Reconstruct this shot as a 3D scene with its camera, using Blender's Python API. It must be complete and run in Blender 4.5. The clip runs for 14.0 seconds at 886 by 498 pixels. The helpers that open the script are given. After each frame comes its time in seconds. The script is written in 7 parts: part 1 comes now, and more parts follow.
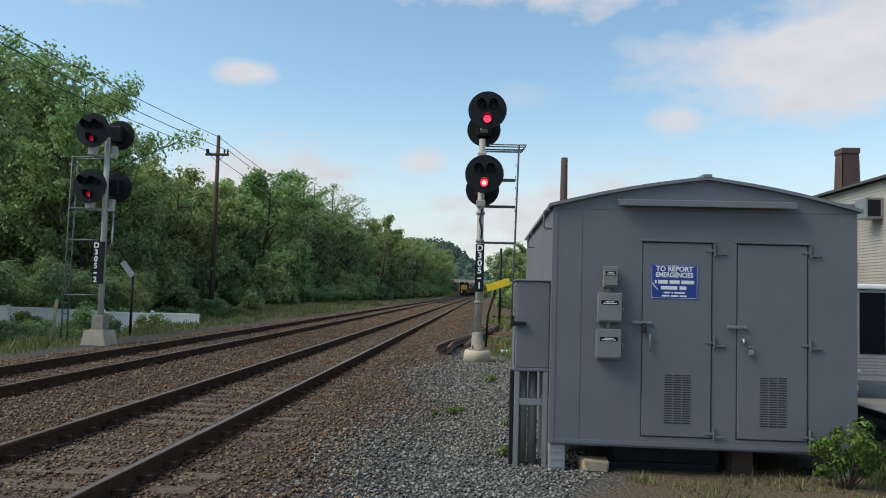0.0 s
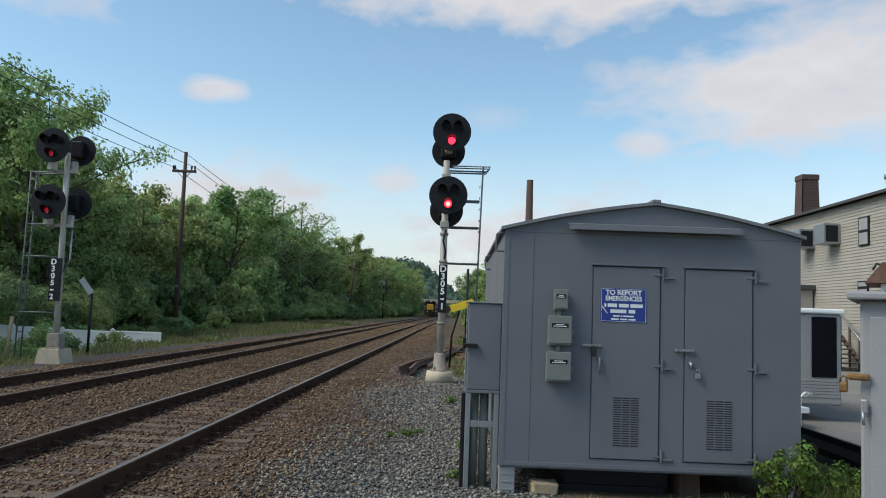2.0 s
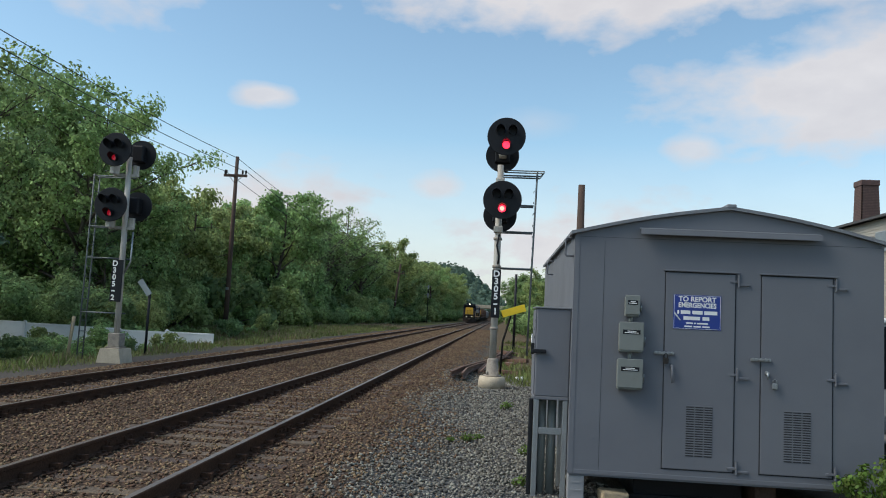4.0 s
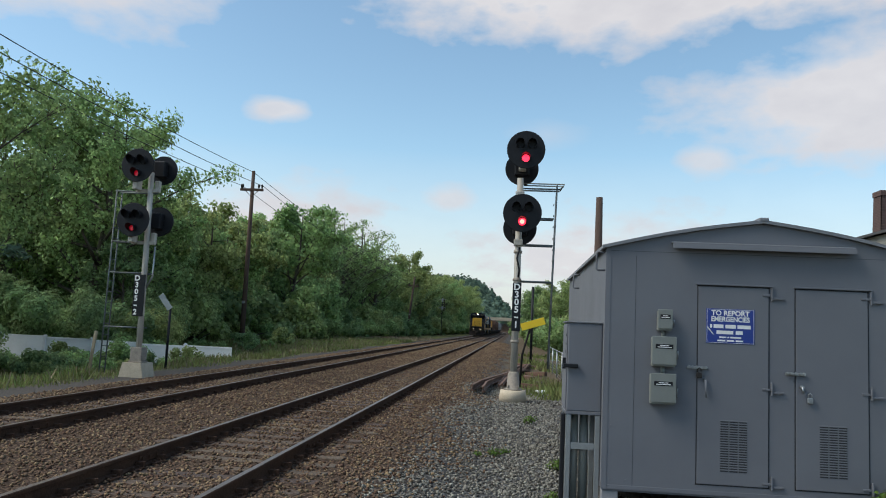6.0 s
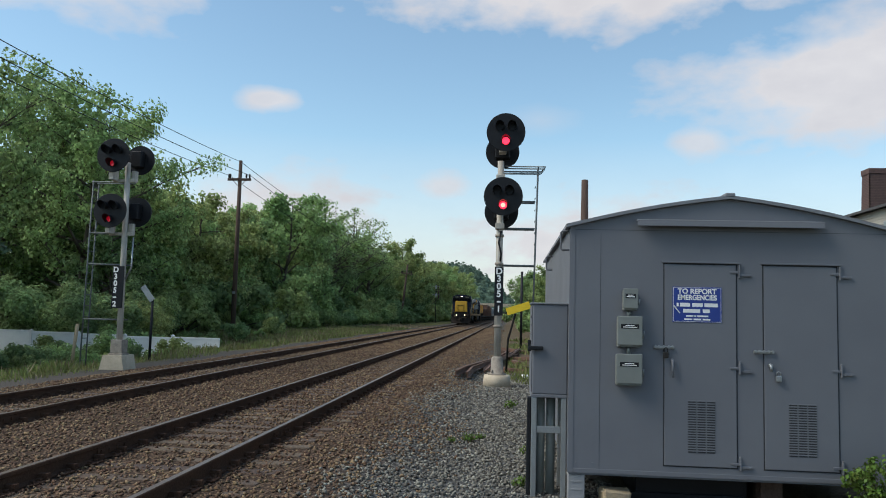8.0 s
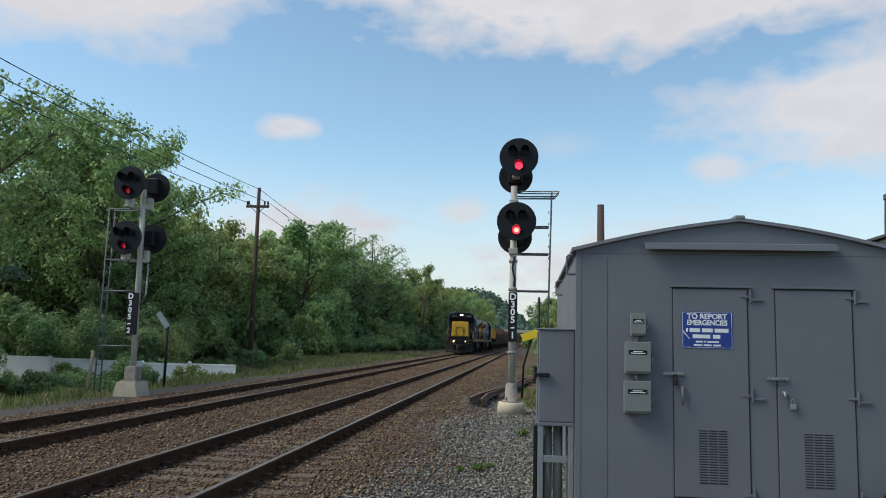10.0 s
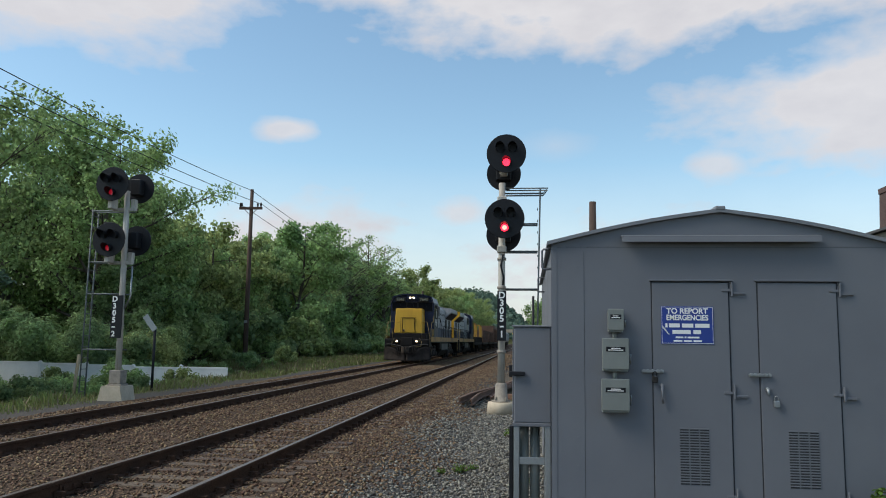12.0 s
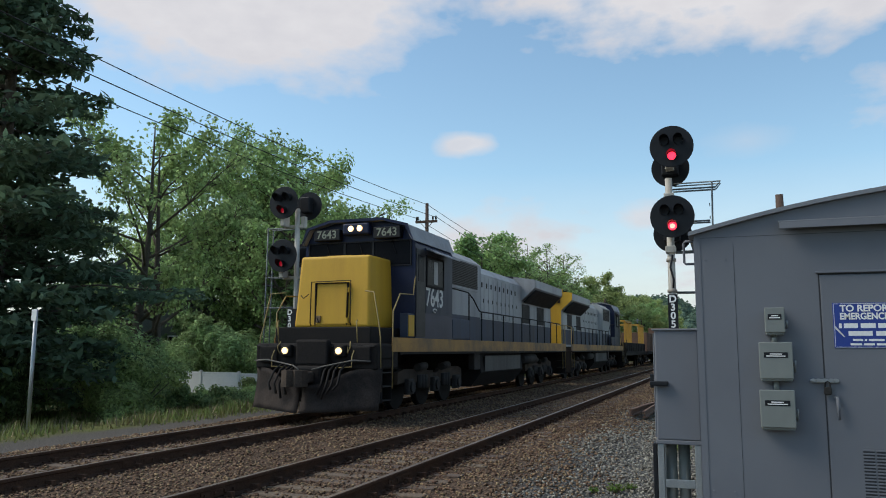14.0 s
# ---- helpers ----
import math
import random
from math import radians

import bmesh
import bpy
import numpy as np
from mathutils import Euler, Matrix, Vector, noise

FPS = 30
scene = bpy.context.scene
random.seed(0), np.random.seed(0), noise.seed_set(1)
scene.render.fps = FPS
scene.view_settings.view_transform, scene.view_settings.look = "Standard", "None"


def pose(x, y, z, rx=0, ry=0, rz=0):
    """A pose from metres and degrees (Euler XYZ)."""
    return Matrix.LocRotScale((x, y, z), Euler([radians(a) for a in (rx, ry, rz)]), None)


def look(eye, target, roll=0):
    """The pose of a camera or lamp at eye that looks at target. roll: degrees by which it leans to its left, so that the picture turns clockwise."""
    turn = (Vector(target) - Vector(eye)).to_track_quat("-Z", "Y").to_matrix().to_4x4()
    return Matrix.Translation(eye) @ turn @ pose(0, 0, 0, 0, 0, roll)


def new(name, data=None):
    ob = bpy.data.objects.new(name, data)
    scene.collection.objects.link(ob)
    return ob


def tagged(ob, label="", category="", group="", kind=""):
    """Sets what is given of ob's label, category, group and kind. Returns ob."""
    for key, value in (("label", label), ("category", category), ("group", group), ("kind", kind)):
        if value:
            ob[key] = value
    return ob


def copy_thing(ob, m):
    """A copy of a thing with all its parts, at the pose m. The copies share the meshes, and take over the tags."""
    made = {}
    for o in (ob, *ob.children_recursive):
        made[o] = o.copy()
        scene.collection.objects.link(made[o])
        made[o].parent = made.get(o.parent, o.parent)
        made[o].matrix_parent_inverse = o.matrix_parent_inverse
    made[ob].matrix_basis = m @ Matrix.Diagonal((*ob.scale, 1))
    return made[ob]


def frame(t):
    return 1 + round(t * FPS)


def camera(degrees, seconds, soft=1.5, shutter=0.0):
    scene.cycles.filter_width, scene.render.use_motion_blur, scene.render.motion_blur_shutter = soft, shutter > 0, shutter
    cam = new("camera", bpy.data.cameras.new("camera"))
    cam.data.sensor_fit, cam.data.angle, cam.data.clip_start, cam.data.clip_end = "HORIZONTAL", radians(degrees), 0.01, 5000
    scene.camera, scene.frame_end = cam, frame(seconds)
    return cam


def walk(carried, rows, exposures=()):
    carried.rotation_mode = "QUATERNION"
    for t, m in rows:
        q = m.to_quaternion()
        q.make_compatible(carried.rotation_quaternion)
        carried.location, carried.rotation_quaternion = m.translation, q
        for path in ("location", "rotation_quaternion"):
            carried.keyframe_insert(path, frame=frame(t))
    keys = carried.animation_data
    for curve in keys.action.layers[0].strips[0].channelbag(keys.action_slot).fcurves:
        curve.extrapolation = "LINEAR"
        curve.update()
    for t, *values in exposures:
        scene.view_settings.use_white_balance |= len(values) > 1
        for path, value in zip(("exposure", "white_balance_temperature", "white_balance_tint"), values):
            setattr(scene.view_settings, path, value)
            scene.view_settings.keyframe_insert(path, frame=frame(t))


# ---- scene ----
cam = camera(60.0, 14.0, soft=1.0)

PATH = [
    (0, (3.622, 1.576, 1.468), (3.505, 3.57, 1.577), 1.6),
    (0.5, (3.686, 1.576, 1.474), (3.578, 3.569, 1.593), 2.1),
    (1, (3.731, 1.568, 1.493), (3.615, 3.56, 1.629), 2.3),
    (1.5, (3.794, 1.582, 1.49), (3.713, 3.574, 1.641), 1.9),
    (2, (3.817, 1.551, 1.493), (3.775, 3.544, 1.656), 2.1),
    (2.5, (3.798, 1.528, 1.48), (3.791, 3.521, 1.647), 2.9),
    (3, (3.673, 1.535, 1.483), (3.695, 3.528, 1.649), 3.1),
    (3.5, (3.597, 1.58, 1.492), (3.571, 3.572, 1.661), 3.2),
    (4, (3.543, 1.595, 1.476), (3.388, 3.581, 1.647), 2.8),
    (6.3, (3.345, 1.554, 1.498), (3.154, 3.535, 1.701), 2.6),
    (6.5, (3.356, 1.595, 1.502), (3.173, 3.577, 1.7), 2.3),
    (7, (3.527, 1.687, 1.475), (3.352, 3.671, 1.652), 1.9),
    (7.5, (3.681, 1.758, 1.459), (3.512, 3.744, 1.626), 1.8),
    (8, (3.693, 1.795, 1.469), (3.518, 3.78, 1.638), 1.5),
    (8.5, (3.628, 1.794, 1.483), (3.443, 3.775, 1.68), 1.3),
    (8.7, (3.601, 1.799, 1.49), (3.411, 3.779, 1.704), 1.4),
    (10.8, (3.964, 2.062, 1.458), (3.729, 4.033, 1.696), 1.3),
    (11, (3.955, 2.102, 1.47), (3.731, 4.075, 1.71), 1.1),
    (11.5, (3.997, 2.216, 1.461), (3.787, 4.189, 1.709), 1.0),
    (12, (4.087, 2.243, 1.454), (3.866, 4.217, 1.691), 0.8),
    (12.5, (4.182, 2.253, 1.438), (3.935, 4.226, 1.648), 0.8),
    (13, (4.317, 2.297, 1.437), (4.012, 4.262, 1.646), 1.3),
    (13.5, (4.376, 2.424, 1.431), (3.963, 4.368, 1.659), 0.6),
    (14, (4.527, 2.947, 1.435), (3.848, 4.81, 1.693), 0.2),
]
walk(cam, [(t, look(e, g, r)) for t, e, g, r in PATH])


# ---------------------------------------------------------------- light
SUN_EL, SUN_AZ = 48.0, 107.0      # degrees; azimuth from +y towards -x
world = bpy.data.worlds.new("sky")
scene.world = world
world.use_nodes = True


def build_sky():
    nt = world.node_tree
    n, l = nt.nodes, nt.links
    n.clear()
    out = n.new("ShaderNodeOutputWorld")
    bg = n.new("ShaderNodeBackground")
    sky = n.new("ShaderNodeTexSky")
    sky.sky_type = "NISHITA"
    sky.sun_disc = False
    sky.sun_elevation = radians(SUN_EL)
    sky.sun_rotation = radians(-SUN_AZ)
    sky.air_density, sky.dust_density, sky.ozone_density = 1.0, 0.6, 1.6
    co = n.new("ShaderNodeTexCoord")
    sep = n.new("ShaderNodeSeparateXYZ")
    l.new(co.outputs["Generated"], sep.inputs[0])

    def m(op, a, b=None, c=None, clamp=False):
        k = n.new("ShaderNodeMath")
        k.operation, k.use_clamp = op, clamp
        for i, v in enumerate((a, b, c)):
            if v is None:
                continue
            if isinstance(v, (int, float)):
                k.inputs[i].default_value = v
            else:
                l.new(v, k.inputs[i])
        return k.outputs[0]

    # angles over the horizon: u to the right of +y, v upwards, in degrees
    u = m("MULTIPLY", m("ARCTAN2", sep.outputs[0], sep.outputs[1]), 57.2958)
    v = m("MULTIPLY", m("ARCSINE", sep.outputs[2]), 57.2958)
    noise_t = n.new("ShaderNodeTexNoise")
    noise_t.inputs["Scale"].default_value = 0.085
    noise_t.inputs["Detail"].default_value = 6
    noise_t.inputs["Roughness"].default_value = 0.57
    noise_t.inputs["Distortion"].default_value = 0.25
    comb = n.new("ShaderNodeCombineXYZ")
    l.new(u, comb.inputs[0])
    l.new(m("MULTIPLY", v, 1.9), comb.inputs[1])
    l.new(comb.outputs[0], noise_t.inputs["Vector"])
    ns = noise_t.outputs[0]
    fine = n.new("ShaderNodeTexNoise")
    fine.inputs["Scale"].default_value = 0.35
    fine.inputs["Detail"].default_value = 8
    l.new(comb.outputs[0], fine.inputs["Vector"])
    wob = m("SUBTRACT", fine.outputs[0], 0.5)

    def puff(cu, cv, ru, rv, soft, rough):
        a = m("DIVIDE", m("SUBTRACT", u, cu), ru)
        b = m("DIVIDE", m("SUBTRACT", v, cv), rv)
        d = m("SQRT", m("ADD", m("MULTIPLY", a, a), m("MULTIPLY", b, b)))
        d = m("ADD", d, m("ADD", m("MULTIPLY", wob, rough), m("MULTIPLY", m("SUBTRACT", ns, 0.5), rough * 1.6)))
        return m("MULTIPLY", m("SUBTRACT", 1.0, d), soft, clamp=True)

    cover = None
    for args in CLOUDS:
        p = puff(*args[:6])
        p = m("MULTIPLY", p, args[6])
        cover = p if cover is None else m("MAXIMUM", cover, p)
    # a broken layer over the rest of the sky
    layer = m("MULTIPLY", m("SUBTRACT", ns, 0.5), 3.0, clamp=True)
    far = m("MULTIPLY", m("SUBTRACT", v, 24.0), 0.08, clamp=True)
    cover = m("MAXIMUM", cover, m("MULTIPLY", m("MULTIPLY", layer, far), 0.85))
    mist = m("MULTIPLY", m("SUBTRACT", 13.0, v), 0.085, clamp=True)
    cover = m("MAXIMUM", cover, m("MULTIPLY", mist, 0.82))
    shade = n.new("ShaderNodeMix")
    shade.data_type = "RGBA"
    l.new(m("MULTIPLY", m("ADD", ns, m("MULTIPLY", wob, 0.6)), 1.0, clamp=True), shade.inputs[0])
    shade.inputs[6].default_value = (*CLOUD_DARK, 1)
    shade.inputs[7].default_value = (*CLOUD_LIGHT, 1)
    tint = n.new("ShaderNodeMix")
    tint.data_type, tint.blend_type = "RGBA", "MULTIPLY"
    tint.inputs[0].default_value = 1.0
    l.new(sky.outputs[0], tint.inputs[6])
    tint.inputs[7].default_value = (*SKY_TINT, 1)
    mix = n.new("ShaderNodeMix")
    mix.data_type = "RGBA"
    l.new(cover, mix.inputs[0])
    l.new(tint.outputs[2], mix.inputs[6])
    l.new(shade.outputs[2], mix.inputs[7])
    l.new(mix.outputs[2], bg.inputs[0])
    bg.inputs[1].default_value = SKY_STRENGTH
    l.new(bg.outputs[0], out.inputs[0])


# clouds: direction right of the track, height, half widths (degrees), edge, raggedness, cover
CLOUDS = [
    (-18.2, 15.2, 2.9, 1.15, 1.7, 0.9, 0.85),
    (-5.1, 9.5, 3.0, 1.5, 1.3, 0.9, 0.8),
    (13.6, 12.6, 2.6, 1.5, 1.5, 0.8, 0.75),
    (25.0, 16.0, 15.5, 5.4, 2.0, 0.75, 0.93),
    (8.0, 26.6, 27.0, 6.6, 3.0, 0.6, 0.97),
    (-36.0, 26.0, 19.5, 7.8, 2.6, 0.6, 0.97),
    (-18.0, 6.5, 13.0, 4.8, 1.4, 0.9, 0.95),
    (6.0, 5.2, 17.0, 4.6, 1.4, 0.9, 0.95),
    (2.0, 14.5, 3.2, 1.3, 0.9, 0.8, 0.3),
]
CLOUD_LIGHT, CLOUD_DARK = (7.25, 7.1, 7.15), (5.05, 5.02, 5.45)
SKY_TINT = (1.53, 1.66, 1.52)
SKY_STRENGTH = 0.118
build_sky()
sun_data = bpy.data.lights.new("sun", "SUN")
sun_data.energy, sun_data.angle, sun_data.color = 3.1, radians(35), (1.0, 0.94, 0.83)
sun = new("sun", sun_data)
sun.matrix_world = look((0, 0, 60), Vector((0, 0, 60)) - 10 * Vector((-math.sin(radians(SUN_AZ)) * math.cos(radians(SUN_EL)), math.cos(radians(SUN_AZ)) * math.cos(radians(SUN_EL)), math.sin(radians(SUN_EL)))))
scene.view_settings.exposure = 0.0


# ---------------------------------------------------------------- materials
def mat(name, col, rough=0.6, metal=0.0, col2=None, scale=3.0, amount=0.5, grain=40.0, grain_amount=0.25, bump=0.15, spec=0.5,
        island=0.0, objrand=0.0, streak=False, trans=0.0):
    """A Principled surface with blotches (col2), fine grain, relief and wear."""
    mt = bpy.data.materials.new(name)
    mt.use_nodes = True
    nt = mt.node_tree
    n, l = nt.nodes, nt.links
    b = n["Principled BSDF"]
    b.inputs["Roughness"].default_value = rough
    b.inputs["Metallic"].default_value = metal
    b.inputs["Specular IOR Level"].default_value = spec
    co = n.new("ShaderNodeTexCoord")
    big = n.new("ShaderNodeTexNoise")
    big.inputs["Scale"].default_value = scale
    big.inputs["Detail"].default_value = 6
    big.inputs["Roughness"].default_value = 0.62
    vec = co.outputs["Object"]
    if streak:
        mp = n.new("ShaderNodeMapping")
        mp.inputs["Scale"].default_value = (1, 1, 0.12)
        l.new(vec, mp.inputs[0])
        l.new(mp.outputs[0], big.inputs["Vector"])
    else:
        l.new(vec, big.inputs["Vector"])
    fine = n.new("ShaderNodeTexNoise")
    fine.inputs["Scale"].default_value = grain
    fine.inputs["Detail"].default_value = 4
    l.new(vec, fine.inputs["Vector"])
    ramp = n.new("ShaderNodeMapRange")
    ramp.inputs[1].default_value, ramp.inputs[2].default_value = 0.35, 0.68
    ramp.inputs[4].default_value = amount
    l.new(big.outputs[0], ramp.inputs[0])
    mx = n.new("ShaderNodeMix")
    mx.data_type = "RGBA"
    l.new(ramp.outputs[0], mx.inputs[0])
    mx.inputs[6].default_value = (*col, 1)
    c2 = col2 if col2 else tuple(c * 0.65 for c in col)
    mx.inputs[7].default_value = (*c2, 1)
    hsv = n.new("ShaderNodeHueSaturation")
    l.new(mx.outputs[2], hsv.inputs["Color"])
    mr = n.new("ShaderNodeMapRange")
    mr.inputs[1].default_value, mr.inputs[2].default_value = 0.3, 0.7
    mr.inputs[3].default_value, mr.inputs[4].default_value = 1 - grain_amount, 1 + grain_amount
    l.new(fine.outputs[0], mr.inputs[0])
    val = mr.outputs[0]
    for amt, kind, sock in ((island, "ShaderNodeNewGeometry", "Random Per Island"), (objrand, "ShaderNodeObjectInfo", "Random")):
        if amt:
            src = n.new(kind)
            r2 = n.new("ShaderNodeMapRange")
            r2.inputs[3].default_value, r2.inputs[4].default_value = 1 - amt, 1 + amt
            l.new(src.outputs[sock], r2.inputs[0])
            mu = n.new("ShaderNodeMath")
            mu.operation = "MULTIPLY"
            l.new(val, mu.inputs[0])
            l.new(r2.outputs[0], mu.inputs[1])
            val = mu.outputs[0]
            hu = n.new("ShaderNodeMapRange")
            hu.inputs[3].default_value, hu.inputs[4].default_value = 0.5 - amt * 0.05, 0.5 + amt * 0.05
            l.new(src.outputs[sock], hu.inputs[0])
            l.new(hu.outputs[0], hsv.inputs["Hue"])
    l.new(val, hsv.inputs["Value"])
    l.new(hsv.outputs[0], b.inputs["Base Color"])
    if bump:
        bp = n.new("ShaderNodeBump")
        bp.inputs["Strength"].default_value = bump
        bp.inputs["Distance"].default_value = 0.02
        l.new(fine.outputs[0], bp.inputs["Height"])
        l.new(bp.outputs[0], b.inputs["Normal"])
    rr = n.new("ShaderNodeMapRange")
    rr.inputs[3].default_value, rr.inputs[4].default_value = max(0.03, rough - 0.12), min(1, rough + 0.12)
    l.new(big.outputs[0], rr.inputs[0])
    l.new(rr.outputs[0], b.inputs["Roughness"])
    if trans:
        tr = n.new("ShaderNodeBsdfTranslucent")
        l.new(hsv.outputs[0], tr.inputs[0])
        ms = n.new("ShaderNodeMixShader")
        ms.inputs[0].default_value = trans
        l.new(b.outputs[0], ms.inputs[1])
        l.new(tr.outputs[0], ms.inputs[2])
        l.new(ms.outputs[0], n["Material Output"].inputs[0])
    return mt


def glow(name, col, strength):
    mt = bpy.data.materials.new(name)
    mt.use_nodes = True
    b = mt.node_tree.nodes["Principled BSDF"]
    b.inputs["Base Color"].default_value = (*col, 1)
    b.inputs["Emission Color"].default_value = (*col, 1)
    b.inputs["Emission Strength"].default_value = strength
    b.inputs["Roughness"].default_value = 0.2
    return mt


SHED = mat("grey_paint", (0.157, 0.165, 0.183), 0.6, col2=(0.135, 0.141, 0.159), scale=1.1, amount=0.7, grain=160, grain_amount=0.05, bump=0.03, spec=0.22)
SHED_ROOF = mat("roof_paint", (0.18, 0.188, 0.205), 0.5, scale=2, amount=0.3, grain=120, grain_amount=0.06, bump=0.05)
GALV = mat("galvanised", (0.34, 0.36, 0.37), 0.42, 0.7, scale=6, amount=0.4, grain=90, grain_amount=0.1, bump=0.05)
BOXG = mat("box_grey", (0.2, 0.215, 0.2), 0.45, 0.1, scale=5, amount=0.3, grain=150, grain_amount=0.05, bump=0.03)
BLACK = mat("black_steel", (0.014, 0.015, 0.018), 0.5, scale=4, amount=0.4, grain=70, grain_amount=0.15, bump=0.05, spec=0.2)
# near-black for door and panel joints, and for shade painted under louvres
SEAM_SHADE = mat("dark_seam_and_shade", (0.03, 0.032, 0.038), 0.8, grain=60, bump=0.0)
MASTFOOT = mat("mast_foot", (0.3, 0.265, 0.22), 0.8, col2=(0.14, 0.12, 0.1), scale=7, amount=0.7, grain=60, grain_amount=0.15)
MAST = mat("mast_paint", (0.5, 0.475, 0.42), 0.6, 0.0, col2=(0.16, 0.14, 0.12), scale=7, amount=0.7, grain=80, grain_amount=0.1, streak=True)
CONC = mat("concrete", (0.52, 0.44, 0.33), 0.9, col2=(0.36, 0.3, 0.22), scale=4, amount=0.6, grain=60, grain_amount=0.12, bump=0.3)
SIGNBLUE = mat("sign_blue", (0.012, 0.04, 0.25), 0.4, scale=5, amount=0.2, grain=80, grain_amount=0.04, bump=0.0)
WHITE = mat("white_paint", (0.8, 0.8, 0.78), 0.5, scale=5, amount=0.15, grain=60, grain_amount=0.04, bump=0.02)
YELLOW = mat("yellow_board", (0.8, 0.55, 0.02), 0.5, scale=4, amount=0.2, grain=60, grain_amount=0.05)
RAIL = mat("rail_steel", (0.06, 0.036, 0.026), 0.9, 0.0, col2=(0.095, 0.052, 0.033), scale=2.2, amount=0.8, grain=60, grain_amount=0.3, bump=0.25, spec=0.08)
RAILTOP = mat("rail_top", (0.2, 0.155, 0.125), 0.42, 0.6, col2=(0.13, 0.095, 0.075), scale=1.0, amount=0.7, grain=40, grain_amount=0.15, bump=0.03)
TIE = mat("tie_wood", (0.1, 0.068, 0.047), 0.9, col2=(0.062, 0.044, 0.033), scale=5, amount=0.8, grain=30, grain_amount=0.4, bump=0.5, objrand=0.3)
BALLAST = mat("ballast_stone", (0.195, 0.13, 0.084), 0.9, col2=(0.12, 0.08, 0.054), scale=0.6, amount=0.8, grain=25, grain_amount=0.2, bump=0.2, island=0.45, spec=0.1)
GRAVEL = mat("grey_gravel", (0.2, 0.19, 0.165), 0.9, col2=(0.145, 0.137, 0.12), scale=0.8, amount=0.6, grain=25, grain_amount=0.2, bump=0.2, island=0.6, spec=0.1)
BARK = mat("bark", (0.1, 0.08, 0.062), 0.9, col2=(0.055, 0.046, 0.038), scale=4, amount=0.8, grain=30, grain_amount=0.35, bump=0.6, streak=True)
POLEWOOD = mat("pole_wood", (0.085, 0.052, 0.038), 0.9, col2=(0.05, 0.033, 0.027), scale=3, amount=0.8, grain=40, grain_amount=0.25, bump=0.4, streak=True)
LEAF_T = 0.6
LEAF = {
    "a": mat("leaf_mid", (0.29, 0.4, 0.17), 0.7, col2=(0.225, 0.335, 0.135), scale=0.35, amount=0.7, grain=3, grain_amount=0.25, bump=0, island=0.4, objrand=0.14, trans=LEAF_T, spec=0.12),
    "b": mat("leaf_light", (0.35, 0.42, 0.175), 0.7, col2=(0.27, 0.345, 0.14), scale=0.35, amount=0.7, grain=3, grain_amount=0.25, bump=0, island=0.4, objrand=0.14, trans=LEAF_T, spec=0.12),
    # c: darker green that carries the shade under the tall trees
    "c": mat("leaf_dark_with_shade", (0.25, 0.35, 0.165), 0.75, col2=(0.195, 0.29, 0.135), scale=0.35, amount=0.7, grain=3, grain_amount=0.25, bump=0, island=0.4, objrand=0.14, trans=LEAF_T, spec=0.12),
    "d": mat("needles", (0.13, 0.19, 0.12), 0.8, col2=(0.095, 0.15, 0.09), scale=0.5, amount=0.7, grain=4, grain_amount=0.25, bump=0, island=0.35, trans=0.35, spec=0.15),
    "e": mat("leaf_shrub", (0.12, 0.19, 0.035), 0.6, col2=(0.07, 0.13, 0.025), scale=3, amount=0.6, grain=12, grain_amount=0.2, bump=0, island=0.4, trans=0.35, spec=0.3),
}
# dull bluish green: distance haze is mixed into the leaf colour
HAZED_LEAF = mat("hazed_hill_leaf", (0.1, 0.15, 0.11), 0.9, col2=(0.075, 0.12, 0.09), scale=0.02, amount=0.7, grain=0.3, grain_amount=0.25, bump=0, island=0.35, trans=0.3, spec=0.05)
GRASS = mat("grass_blades", (0.16, 0.21, 0.06), 0.8, col2=(0.21, 0.18, 0.09), scale=0.5, amount=0.8, grain=5, grain_amount=0.25, bump=0, island=0.4, trans=0.3, spec=0.2)
DRY = mat("dry_stems", (0.27, 0.21, 0.13), 0.9, scale=2, amount=0.5, grain=9, grain_amount=0.2, bump=0, island=0.35)
RUST = mat("rusty_steel", (0.15, 0.08, 0.052), 0.85, col2=(0.09, 0.055, 0.04), scale=1.2, amount=0.8, grain=30, grain_amount=0.25, bump=0.25)
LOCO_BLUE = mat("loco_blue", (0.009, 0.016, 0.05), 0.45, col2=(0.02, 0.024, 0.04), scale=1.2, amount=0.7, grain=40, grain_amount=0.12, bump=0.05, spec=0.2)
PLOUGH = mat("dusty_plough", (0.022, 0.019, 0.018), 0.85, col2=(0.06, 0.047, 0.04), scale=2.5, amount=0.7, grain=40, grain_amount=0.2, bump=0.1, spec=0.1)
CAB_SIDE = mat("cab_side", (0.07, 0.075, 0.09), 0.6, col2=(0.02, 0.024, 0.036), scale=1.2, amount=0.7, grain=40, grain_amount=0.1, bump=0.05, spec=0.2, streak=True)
LOCO_PALE = mat("loco_pale_grey", (0.36, 0.37, 0.36), 0.6, col2=(0.2, 0.2, 0.19), scale=0.9, amount=0.7, grain=40, grain_amount=0.1, bump=0.05, streak=True)
LOCO_GREY = mat("loco_grey", (0.34, 0.345, 0.355), 0.6, col2=(0.15, 0.15, 0.15), scale=0.9, amount=0.75, grain=40, grain_amount=0.1, bump=0.05, streak=True)
LOCO_STRIPE = mat("loco_stripe", (0.034, 0.05, 0.088), 0.6, col2=(0.055, 0.045, 0.035), scale=1.0, amount=0.7, grain=40, grain_amount=0.12, bump=0.05, spec=0.2, streak=True)
